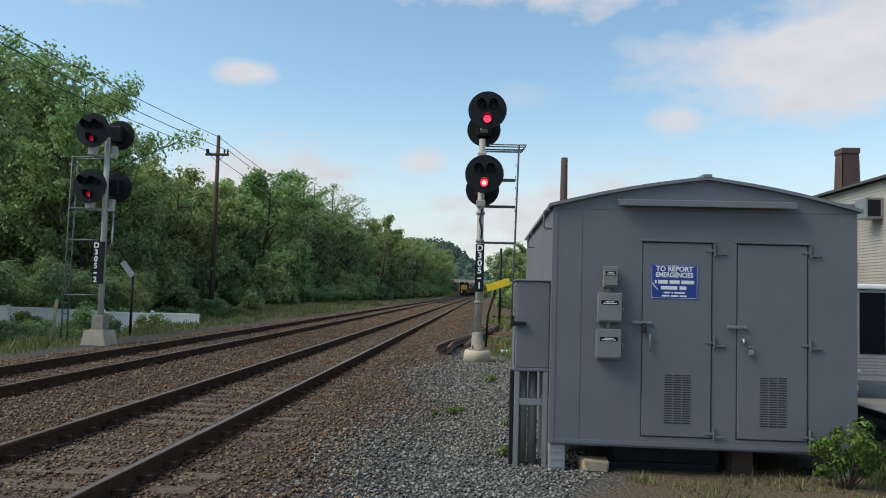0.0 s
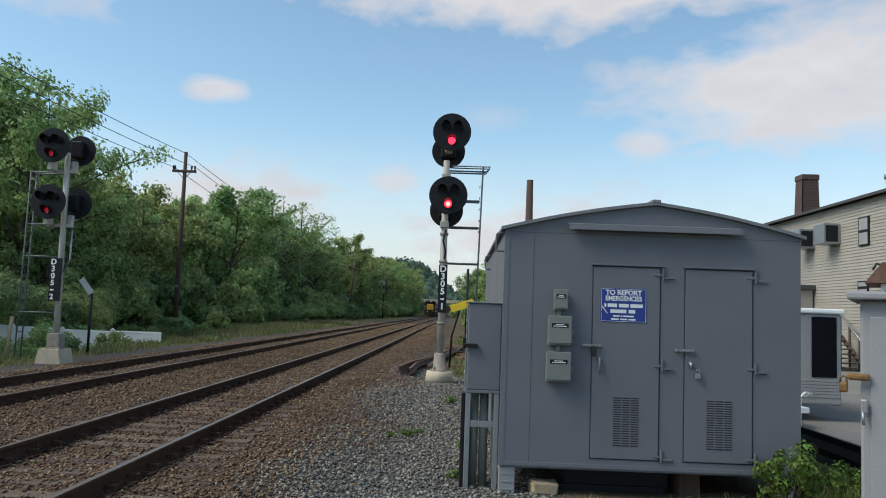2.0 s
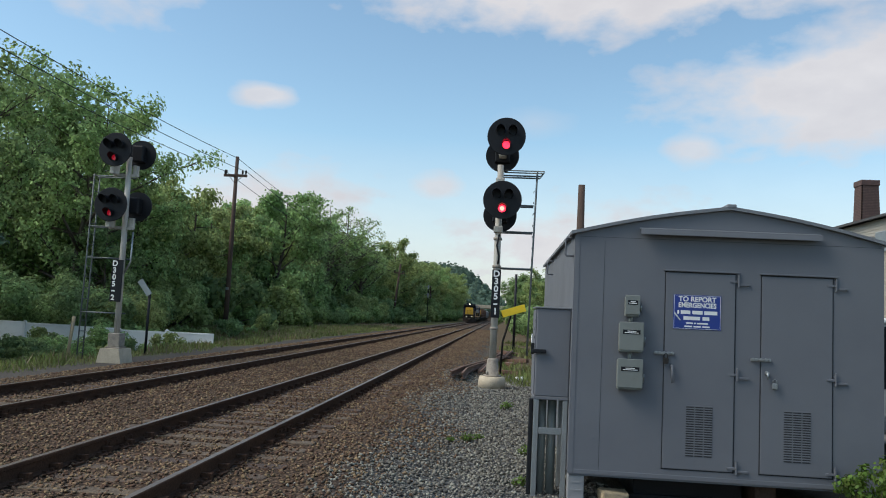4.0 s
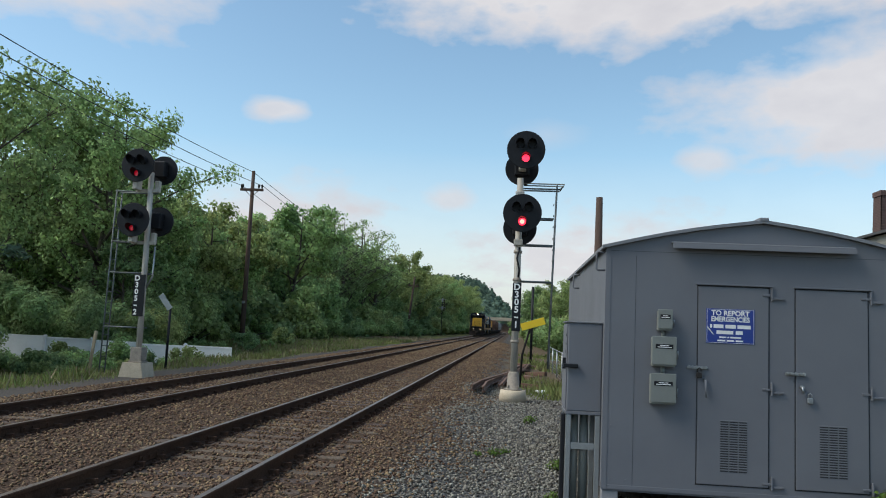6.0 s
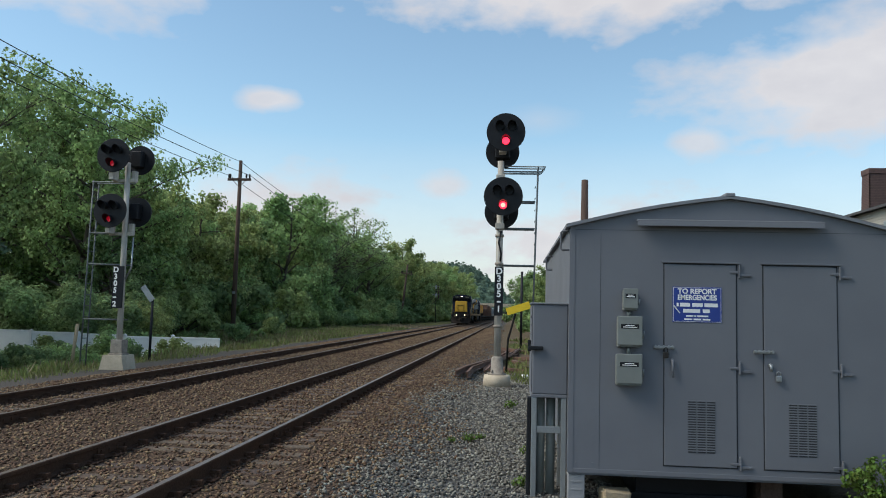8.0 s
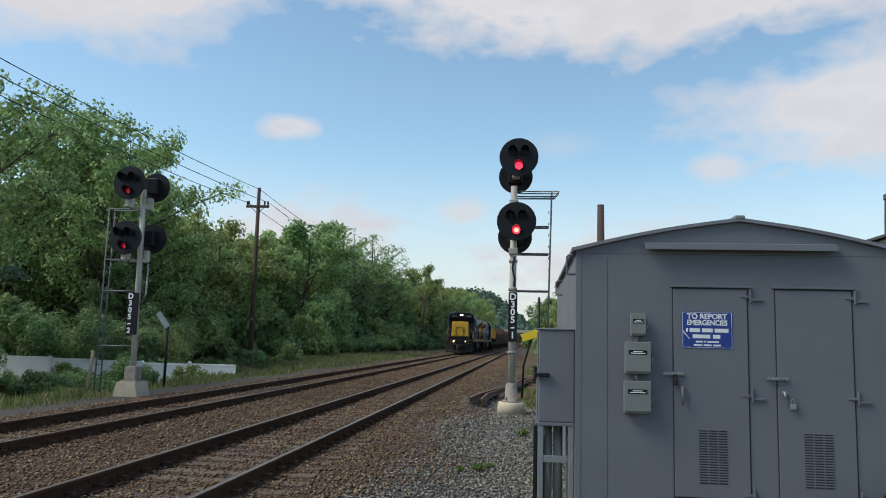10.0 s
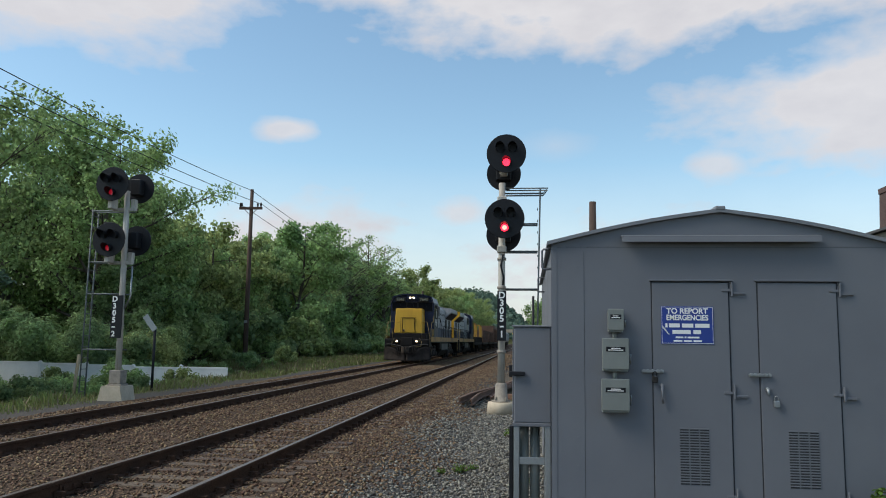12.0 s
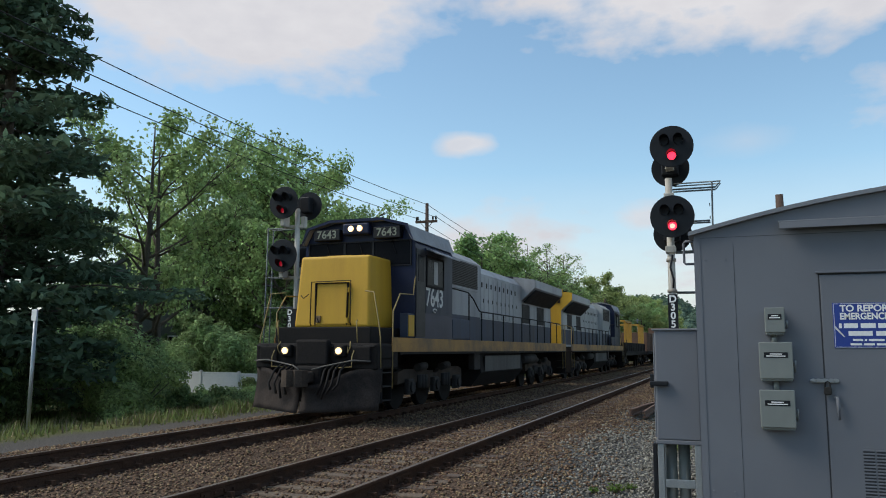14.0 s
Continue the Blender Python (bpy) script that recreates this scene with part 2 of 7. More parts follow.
LOCO_YELLOW = mat("loco_yellow", (0.58, 0.335, 0.014), 0.6, col2=(0.4, 0.215, 0.016), scale=1.4, amount=0.7, grain=50, grain_amount=0.06, bump=0.04, streak=True)
LOCO_SILL = mat("loco_sill", (0.38, 0.2, 0.045), 0.7, col2=(0.1, 0.075, 0.055), scale=1.0, amount=0.9, grain=40, grain_amount=0.2, bump=0.1)
GRIME = mat("grimy_black", (0.012, 0.011, 0.011), 0.8, col2=(0.024, 0.02, 0.018), scale=1.5, amount=0.7, grain=40, grain_amount=0.25, bump=0.15, spec=0.15)
GRIME_GREY = mat("grimy_grey", (0.045, 0.042, 0.04), 0.8, col2=(0.024, 0.022, 0.02), scale=1.5, amount=0.7, grain=40, grain_amount=0.2, bump=0.1, spec=0.15)
GRIME_DUST = mat("dusty_iron", (0.075, 0.058, 0.046), 0.9, col2=(0.035, 0.029, 0.025), scale=2.5, amount=0.8, grain=40, grain_amount=0.25, bump=0.15, spec=0.1)
GRIME_PALE = mat("dusty_tank", (0.13, 0.125, 0.115), 0.8, col2=(0.06, 0.056, 0.05), scale=1.2, amount=0.7, grain=40, grain_amount=0.15, bump=0.08, spec=0.15, streak=True)
RAIL_DULL = mat("dull_yellow_rail", (0.3, 0.22, 0.07), 0.7, col2=(0.12, 0.09, 0.05), scale=3, amount=0.7, grain=40, grain_amount=0.15, bump=0.05)
ROOF_PALE = mat("bleached_roof", (0.3, 0.3, 0.31), 0.65, col2=(0.16, 0.16, 0.165), scale=1.4, amount=0.7, grain=40, grain_amount=0.12, bump=0.05)
PALE_INK = mat("faded_white", (0.6, 0.6, 0.58), 0.6, col2=(0.36, 0.36, 0.35), scale=4, amount=0.6, grain=40, grain_amount=0.1, bump=0)
BOARD_INK = mat("number_board_ink", (0.2, 0.22, 0.17), 0.6, scale=4, amount=0.4, grain=40, grain_amount=0.1, bump=0)
LADDER = mat("weathered_steel", (0.13, 0.15, 0.155), 0.55, 0.3, col2=(0.08, 0.085, 0.085), scale=5, amount=0.5, grain=70, grain_amount=0.12, bump=0.05)
HOUSE = mat("grey_shingle_wall", (0.15, 0.16, 0.145), 0.9, col2=(0.11, 0.115, 0.105), scale=1.5, amount=0.6, grain=12, grain_amount=0.15, bump=0.2)
HOPPER = mat("hopper_grey", (0.36, 0.37, 0.37), 0.6, col2=(0.22, 0.21, 0.2), scale=0.7, amount=0.8, grain=30, grain_amount=0.12, bump=0.08, streak=True)
CARGO_YELLOW = mat("rack_yellow", (0.5, 0.27, 0.03), 0.6, col2=(0.3, 0.16, 0.03), scale=2, amount=0.7, grain=40, grain_amount=0.12)
GLASS = mat("dark_glass", (0.008, 0.009, 0.012), 0.3, grain=20, grain_amount=0.05, bump=0, spec=0.03)
LENS_OFF = mat("lens_dark", (0.01, 0.011, 0.014), 0.5, grain=20, bump=0, spec=0.25)
RED_ON = glow("red_lamp", (1.0, 0.02, 0.05), 3.2)
RED_HOT = glow("red_lamp_core", (1.0, 0.16, 0.12), 5.0)
RED_DIM = glow("red_lamp_dim", (0.6, 0.01, 0.03), 0.3)
HEADLAMP = glow("headlamp", (1.0, 0.66, 0.32), 1.3)
LAMP_CORE = glow("headlamp_core", (1.0, 0.8, 0.55), 14.0)
SIDING = mat("cream_siding", (0.35, 0.325, 0.275), 0.7, col2=(0.29, 0.27, 0.23), scale=1.2, amount=0.5, grain=40, grain_amount=0.05, bump=0.05, objrand=0.04)
BRICK = mat("brick", (0.13, 0.08, 0.068), 0.9, col2=(0.085, 0.057, 0.05), scale=6, amount=0.8, grain=30, grain_amount=0.2, bump=0.3, objrand=0.25)
ROOFDARK = mat("dark_roof", (0.07, 0.07, 0.072), 0.9, scale=2, amount=0.5, grain=30, grain_amount=0.15, bump=0.2)
PVC = mat("white_vinyl", (0.86, 0.86, 0.85), 0.5, scale=1.5, amount=0.25, grain=40, grain_amount=0.05, bump=0.02, objrand=0.05)
CABGREY = mat("cabinet_grey", (0.27, 0.275, 0.285), 0.6, 0.0, col2=(0.215, 0.215, 0.22), scale=2.5, amount=0.5, grain=90, grain_amount=0.05, bump=0.03, streak=True)
BRASS = mat("old_brass", (0.24, 0.14, 0.05), 0.7, 0.3, col2=(0.1, 0.05, 0.025), scale=20, amount=0.7, grain=80, grain_amount=0.2)
WIRE = mat("wire", (0.02, 0.02, 0.022), 0.7, grain=20, bump=0)
STONE = mat("field_stone", (0.42, 0.32, 0.19), 0.9, col2=(0.28, 0.23, 0.17), scale=8, amount=0.7, grain=50, grain_amount=0.15, bump=0.5)


def ground_material():
    mt = bpy.data.materials.new("ground")
    mt.use_nodes = True
    nt = mt.node_tree
    n, l = nt.nodes, nt.links
    b = n["Principled BSDF"]
    b.inputs["Roughness"].default_value = 1.0
    b.inputs["Specular IOR Level"].default_value = 0.05
    co = n.new("ShaderNodeTexCoord")
    sep = n.new("ShaderNodeSeparateXYZ")
    l.new(co.outputs["Object"], sep.inputs[0])

    def noise_n(scale, detail=5, rough=0.6):
        k = n.new("ShaderNodeTexNoise")
        k.inputs["Scale"].default_value = scale
        k.inputs["Detail"].default_value = detail
        k.inputs["Roughness"].default_value = rough
        l.new(co.outputs["Object"], k.inputs["Vector"])
        return k.outputs[0]

    def mixc(f, a, c):
        k = n.new("ShaderNodeMix")
        k.data_type = "RGBA"
        l.new(f, k.inputs[0]) if not isinstance(f, float) else None
        for i, v in ((6, a), (7, c)):
            if isinstance(v, tuple):
                k.inputs[i].default_value = (*v, 1)
            else:
                l.new(v, k.inputs[i])
        return k.outputs[2]

    def step(src, lo, hi):
        k = n.new("ShaderNodeMapRange")
        k.interpolation_type = "SMOOTHSTEP"
        k.inputs[1].default_value, k.inputs[2].default_value = lo, hi
        l.new(src, k.inputs[0])
        return k.outputs[0]

    def madd(a, amt, c):
        k = n.new("ShaderNodeMath")
        k.operation = "MULTIPLY_ADD"
        l.new(a, k.inputs[0])
        k.inputs[1].default_value = amt
        if isinstance(c, float):
            k.inputs[2].default_value = c
        else:
            l.new(c, k.inputs[2])
        return k.outputs[0]

    med, fine_n, big = noise_n(1.6), noise_n(28, 3), noise_n(0.35)
    vor = n.new("ShaderNodeTexVoronoi")
    vor.inputs["Scale"].default_value = 22
    l.new(co.outputs["Object"], vor.inputs["Vector"])
    # mask of the gaps between stones; their shade is painted in as dark colour
    stone = step(vor.outputs["Distance"], 0.15, 0.6)
    wx = madd(med, 1.6, sep.outputs[0])           # x with ragged borders
    wx = madd(big, 1.2, wx)
    brown = mixc(stone, (0.16, 0.11, 0.076), (0.055, 0.039, 0.03))
    grey = mixc(stone, (0.18, 0.182, 0.176), (0.06, 0.06, 0.06))
    dirt = mixc(fine_n, (0.15, 0.115, 0.075), (0.075, 0.06, 0.042))
    turf = mixc(med, (0.075, 0.1, 0.03), (0.13, 0.11, 0.055))
    cinder = mixc(fine_n, (0.12, 0.11, 0.1), (0.05, 0.046, 0.042))
    c = mixc(step(wx, -7.0, -6.0), turf, cinder)
    c = mixc(step(wx, -4.9, -4.3), c, brown)
    c = mixc(step(wx, 3.0, 4.0), c, grey)
    c = mixc(step(wx, 5.8, 6.6), c, dirt)
    c = mixc(step(wx, 9.0, 10.5), c, turf)
    far_y = step(madd(med, 6.0, sep.outputs[1]), 23.0, 27.0)
    right = step(wx, 3.8, 4.8)
    both = n.new("ShaderNodeMath")
    both.operation = "MULTIPLY"
    l.new(far_y, both.inputs[0])
    l.new(right, both.inputs[1])
    c = mixc(both.outputs[0], c, dirt)
    l.new(c, b.inputs["Base Color"])
    bp = n.new("ShaderNodeBump")
    bp.inputs["Strength"].default_value = 0.7
    bp.inputs["Distance"].default_value = 0.03
    bp.invert = True
    l.new(vor.outputs["Distance"], bp.inputs["Height"])
    l.new(bp.outputs[0], b.inputs["Normal"])
    return mt


GROUND = ground_material()


# ---------------------------------------------------------------- building helpers
def box(bm, x0, x1, y0, y1, z0, z1, bevel=0.0, m=None):
    r = bmesh.ops.create_cube(bm, size=1.0)
    vs = r["verts"]
    for v in vs:
        v.co = Vector((x0 + (v.co.x + 0.5) * (x1 - x0), y0 + (v.co.y + 0.5) * (y1 - y0), z0 + (v.co.z + 0.5) * (z1 - z0)))
    if bevel:
        es = {e for v in vs for e in v.link_edges}
        r = bmesh.ops.bevel(bm, geom=list(es), offset=bevel, segments=2, affect="EDGES", profile=0.5)
        vs = list({v for v in r["verts"]} | {v for v in vs if v.is_valid})
    if m is not None:
        for v in vs:
            v.co = m @ v.co
    return vs


def tube(bm, pts, radii, n=8, caps=True):
    """A round bar through pts."""
    pts = [Vector(p) for p in pts]
    if isinstance(radii, (int, float)):
        radii = [radii] * len(pts)
    rings = []
    for i, p in enumerate(pts):
        d = (pts[min(i + 1, len(pts) - 1)] - pts[max(i - 1, 0)]).normalized()
        a = d.orthogonal().normalized() if i == 0 else (a - d * a.dot(d)).normalized()
        c = d.cross(a)
        rings.append([bm.verts.new(p + radii[i] * (math.cos(2 * math.pi * k / n) * a + math.sin(2 * math.pi * k / n) * c)) for k in range(n)])
    for r0, r1 in zip(rings, rings[1:]):
        for k in range(n):
            f = bm.faces.new((r0[k], r0[(k + 1) % n], r1[(k + 1) % n], r1[k]))
            f.smooth = True
    if caps:
        bm.faces.new(list(reversed(rings[0])))
        bm.faces.new(rings[-1])


def prism(bm, outline, d0, d1, axis="y"):
    """An outline of pairs drawn out along an axis. For y the pairs are (x, z), for x (y, z), for z (x, y)."""
    def put(p, d):
        return {"y": (p[0], d, p[1]), "x": (d, p[0], p[1]), "z": (p[0], p[1], d)}[axis]
    a = [bm.verts.new(put(p, d0)) for p in outline]
    c = [bm.verts.new(put(p, d1)) for p in outline]
    k = len(outline)
    fs = [bm.faces.new(a), bm.faces.new(list(reversed(c)))]
    for i in range(k):
        fs.append(bm.faces.new((a[i], c[i], c[(i + 1) % k], a[(i + 1) % k])))
    bmesh.ops.recalc_face_normals(bm, faces=fs)
    return fs


def mesh_of(name, bm, *mats):
    me = bpy.data.meshes.new(name)
    bm.to_mesh(me)
    bm.free()
    for mt in mats:
        me.materials.append(mt)
    return me


def part(name, bm, material, parent, label="", kind=""):
    mats = material if isinstance(material, (list, tuple)) else (material,)
    ob = new(name, bm if isinstance(bm, bpy.types.Mesh) else mesh_of(name, bm, *mats))
    ob.parent = parent
    return tagged(ob, label, kind=kind)


def thing(name, label, category, m=None, group="", kind=""):
    ob = new(name)
    ob.empty_display_size = 0.2
    if m is not None:
        ob.matrix_basis = m
    return tagged(ob, label, category, group, kind)


def single(name, bm, material, label, category, m=None, group="", kind=""):
    mats = material if isinstance(material, (list, tuple)) else (material,)
    ob = new(name, bm if isinstance(bm, bpy.types.Mesh) else mesh_of(name, bm, *mats))
    if m is not None:
        ob.matrix_basis = m
    return tagged(ob, label, category, group, kind)


def B():
    return bmesh.new()


def qbox(name, material, parent, dims, bevel=0.0, label="", m=None):
    bm = B()
    box(bm, *dims, bevel=bevel, m=m)
    return part(name, bm, material, parent, label)


def qtube(name, material, parent, pts, r, n=8, label=""):
    bm = B()
    tube(bm, pts, r, n)
    return part(name, bm, material, parent, label)


def lettering(name, text, size, material, parent, m, label="", depth=0.002, spacing=1.0, bold=0.0):
    """Raised letters in the built-in font, centred on the pose m."""
    cu = bpy.data.curves.new(name, "FONT")
    cu.body, cu.size, cu.extrude, cu.offset = text, size, depth, bold
    cu.align_x, cu.align_y, cu.space_line = "CENTER", "CENTER", spacing
    tmp = new("letters", cu)
    dg = bpy.context.evaluated_depsgraph_get()
    me = bpy.data.meshes.new_from_object(tmp.evaluated_get(dg))
    bpy.data.objects.remove(tmp)
    me.materials.clear()
    me.materials.append(material)
    ob = new(name, me)
    ob.parent = parent
    ob.matrix_basis = m
    return tagged(ob, label)


def quads_mesh(name, centres, sizes, normals, material, aspect=1.0, rng=None):
    """Many small leaves, each a bent four-sided blade."""
    k = len(centres)
    rng = rng or np.random.default_rng(0)
    nr = normals / (np.linalg.norm(normals, axis=1, keepdims=True) + 1e-9)
    ref = rng.normal(size=(k, 3))
    a = np.cross(nr, ref)
    a /= np.linalg.norm(a, axis=1, keepdims=True) + 1e-9
    c = np.cross(nr, a)
    s = sizes[:, None]
    p0 = centres - a * s * 0.5
    p1 = centres + c * s * 0.36 * aspect + nr * s * 0.1
    p2 = centres + a * s * 0.5
    p3 = centres - c * s * 0.36 * aspect + nr * s * 0.1
    verts = np.stack([p0, p1, p2, p3], axis=1).reshape(-1, 3)
    me = bpy.data.meshes.new(name)
    me.vertices.add(k * 4)
    me.vertices.foreach_set("co", verts.ravel())
    me.loops.add(k * 4)
    me.loops.foreach_set("vertex_index", np.arange(k * 4))
    me.polygons.add(k)
    me.polygons.foreach_set("loop_start", np.arange(k) * 4)
    me.polygons.foreach_set("loop_total", np.full(k, 4))
    me.materials.append(material)
    me.update(calc_edges=True)
    return me


# ---------------------------------------------------------------- the ground
def smooth(a, b, t):
    t = np.clip((t - a) / (b - a), 0, 1)
    return t * t * (3 - 2 * t)


def ground_z(x, y):
    x, y = np.asarray(x, float), np.asarray(y, float)
    bed = -0.213 - 0.18 * smooth(1.9, 3.2, x) - 0.09 * smooth(-5.6, -7.0, x)
    bed = bed - 0.03 * smooth(0.7, 1.3, np.abs(x)) * (1 - smooth(1.3, 1.9, np.abs(x)))
    ax = np.minimum(np.abs(x), np.abs(x + 3.9))
    bed = bed + 0.022 * smooth(0.84, 0.95, ax) * (1 - smooth(1.5, 2.0, ax))
    roll = 0.03 * np.sin(x * 1.3 + 0.4 * y) + 0.03 * np.sin(0.7 * y - x * 0.6)
    z = bed + roll * (smooth(4.5, 7, x) + smooth(-6.5, -9, x)) * 0.8
    z = z - 1.0 * smooth(-8.6, -11.5, x) * (1 - smooth(40, 60, y))
    hill = 50 * smooth(560, 950, y) * smooth(0.03, -0.06, x / np.maximum(np.abs(y), 1))
    return z + hill


def build_ground():
    xs = np.concatenate([np.linspace(-2400, -140, 20), np.linspace(-120, -22, 30), np.linspace(-20, 12, 129), np.linspace(14, 110, 26), np.linspace(140, 2400, 16)])
    ys = np.concatenate([np.linspace(-600, -20, 10), np.linspace(-14, 40, 136), np.linspace(42, 200, 60), np.linspace(220, 2600, 60)])
    gx, gy = np.meshgrid(xs, ys)
    gz = ground_z(gx, gy)
    co = np.stack([gx, gy, gz], -1).reshape(-1, 3)
    w, h = len(xs), len(ys)
    i = np.arange(w * h).reshape(h, w)
    fa = np.stack([i[:-1, :-1], i[:-1, 1:], i[1:, 1:], i[1:, :-1]], -1).reshape(-1, 4)
    me = bpy.data.meshes.new("ground")
    me.from_pydata(co.tolist(), [], fa.tolist())
    me.polygons.foreach_set("use_smooth", [True] * len(me.polygons))
    me.materials.append(GROUND)
    return tagged(new("ground", me), "ballast, grey gravel and weedy grass around the tracks", "ground", kind="structure")


def build_track(name, cx, label):
    """Two rails on wooden ties; the track is centred on cx."""
    tr = thing(name, label, "railway track", pose(cx, 0, TRACK_Z), kind="structure")
    prof = [(-0.07, -0.17), (0.07, -0.17), (0.07, -0.157), (0.012, -0.14), (0.011, -0.05), (0.036, -0.036), (0.036, -0.008), (0.028, 0.0),
            (-0.028, 0.0), (-0.036, -0.008), (-0.036, -0.036), (-0.011, -0.05), (-0.012, -0.14), (-0.07, -0.157)]
    for sx in (-0.75, 0.75):
        bm = B()
        prism(bm, [(p[0] + sx, p[1]) for p in prof], -15, 620)
        for f in bm.faces:
            if f.normal.z > 0.9 and f.calc_center_median().z > -0.004:
                f.material_index = 1
        part("rail", bm, (RAIL, RAILTOP), tr, "rusty steel rail with a worn bright head")
    # joint bars on the rails
    bm = B()
    for sx in (-0.75, 0.75):
        for y in (11.0 + sx, 23.0 - sx, 35.0 + sx):
            for s in (-1, 1):
                box(bm, sx + s * 0.016 - 0.012, sx + s * 0.016 + 0.012, y - 0.32, y + 0.32, -0.135, -0.045, 0.006)
                for k in range(4):
                    box(bm, sx + s * 0.035 - 0.012, sx + s * 0.035 + 0.012, y - 0.26 + k * 0.17 - 0.018, y - 0.26 + k * 0.17 + 0.018, -0.105, -0.07)
    part("joint_bars", bm, RAIL, tr, "bolted joint bars", kind="stuff")
    rng = random.Random(int(cx * 10) + 77)
    bm = B()
    box(bm, -1.3, 1.3, -0.11, 0.11, -0.34, -0.168, 0.012)
    tie = mesh_of("tie", bm, TIE)
    bm = B()
    box(bm, -0.14, 0.14, -0.1, 0.1, -0.17, -0.152, 0.004)
    for sx in (-1, 1):
        for sy in (-0.06, 0.06):
            box(bm, sx * 0.085 - 0.02, sx * 0.085 + 0.02, sy - 0.014, sy + 0.014, -0.155, -0.13)
    box(bm, 0.02, 0.12, 0.12, 0.18, -0.19, -0.1)
    box(bm, -0.12, -0.02, 0.12, 0.18, -0.19, -0.1)
    plate = mesh_of("fastening", bm, RAIL)
    pv, pf = np.array([v.co[:] for v in plate.vertices]), [list(p.vertices) for p in plate.polygons]
    y, k, allv, allf = -14.0, 0, [], []
    rest_v, rest_f = [], []
    tv, tf = np.array([v.co[:] for v in tie.vertices]), [list(p.vertices) for p in tie.polygons]
    while y < 260:
        dx, rz, dz = rng.uniform(-0.07, 0.07), rng.uniform(-1.2, 1.2), rng.uniform(-0.012, 0.004)
        if 2.5 < y < 62:
            o = new("tie", tie)
            o.parent = tr
            o.matrix_basis = pose(dx, y, dz, 0, rng.uniform(-0.4, 0.4), rz)
        else:
            off = sum(len(a) for a in rest_v)
            rest_v.append(tv + (dx, y, dz))
            rest_f += [[i + off for i in f] for f in tf]
        if 2 < y < 90:
            for sx in (-0.75, 0.75):
                off = sum(len(a) for a in allv)
                allv.append(pv + (sx, y + rng.uniform(-0.02, 0.02), 0))
                allf += [[i + off for i in f] for f in pf]
        y += 0.495 + rng.uniform(-0.03, 0.03)
        k += 1
    for nm, vv, ff, mt, lb in (("far_ties", rest_v, rest_f, TIE, "weathered wooden ties further along"), ("tie_plates", allv, allf, RAIL, "rusty tie plates, spikes and anchors")):
        me = bpy.data.meshes.new(nm)
        me.from_pydata(np.concatenate(vv).tolist(), [], ff)
        me.materials.append(mt)
        part(nm, me, mt, tr, lb, kind="stuff")
    return tr


def scatter_stones(name, label, n, xr, yr, smin, smax, material, seed, keep=None):
    """Loose stones, each an uneven eight-sided lump, denser towards the camera's side."""
    rng = np.random.default_rng(seed)
    u = rng.random(n)
    y = yr[0] + (yr[1] - yr[0]) * u ** (2.4 if yr[1] > 50 else 1.9)
    y = y + rng.normal(0, 0.8, n)
    x = rng.uniform(xr[0], xr[1], n)
    if keep is not None:
        k = keep(x, y, rng)
        x, y = x[k], y[k]
        n = len(x)
    s = rng.uniform(smin, smax, n) * np.clip(1 + 0.02 * (y - yr[0]), 0.9, 4)
    z = ground_z(x, y) + s * rng.uniform(-0.1, 0.35, n)
    base = np.array([(1, 0, 0), (-1, 0, 0), (0, 1, 0), (0, -1, 0), (0, 0, 1), (0, 0, -1)], float)
    v = base[None] * rng.uniform(0.55, 1.15, (n, 6, 1)) + rng.normal(0, 0.22, (n, 6, 3))
    q = rng.normal(size=(n, 4))
    q /= np.linalg.norm(q, axis=1, keepdims=True)
    w, a, b, c = q.T
    R = np.stack([np.stack([1 - 2 * (b * b + c * c), 2 * (a * b - c * w), 2 * (a * c + b * w)], -1),
                  np.stack([2 * (a * b + c * w), 1 - 2 * (a * a + c * c), 2 * (b * c - a * w)], -1),
                  np.stack([2 * (a * c - b * w), 2 * (b * c + a * w), 1 - 2 * (a * a + b * b)], -1)], 1)
    v = np.einsum("nij,nkj->nki", R, v) * s[:, None, None] * 0.5
    v[:, :, 2] *= 0.75
    v += np.stack([x, y, z], -1)[:, None]
    tri = np.array([(0, 2, 4), (2, 1, 4), (1, 3, 4), (3, 0, 4), (2, 0, 5), (1, 2, 5), (3, 1, 5), (0, 3, 5)])
    f = (tri[None] + (np.arange(n) * 6)[:, None, None]).reshape(-1)
    me = bpy.data.meshes.new(name)
    me.vertices.add(n * 6)
    me.vertices.foreach_set("co", v.ravel())
    me.loops.add(len(f))
    me.loops.foreach_set("vertex_index", f)
    me.polygons.add(n * 8)
    me.polygons.foreach_set("loop_start", np.arange(n * 8) * 3)
    me.polygons.foreach_set("loop_total", np.full(n * 8, 3))
    me.materials.append(material)
    me.update(calc_edges=True)
    return tagged(new(name, me), label, "stones", kind="stuff")


FAR_X = -3.9
TRACK_Z = -0.035                  # rail top
build_ground()
build_track("near_track", 0.0, "rusty rails on weathered wooden ties in brown ballast")
build_track("far_track", FAR_X, "dark rails on wooden ties that the train runs on")


# ---------------------------------------------------------------- the equipment shed
SX0, SX1, SY0, SY1, SZ0, SZ1, SPX, SPZ = 4.315, 7.49, 9.85, 15.3, -0.10, 2.44, 5.93, 2.74


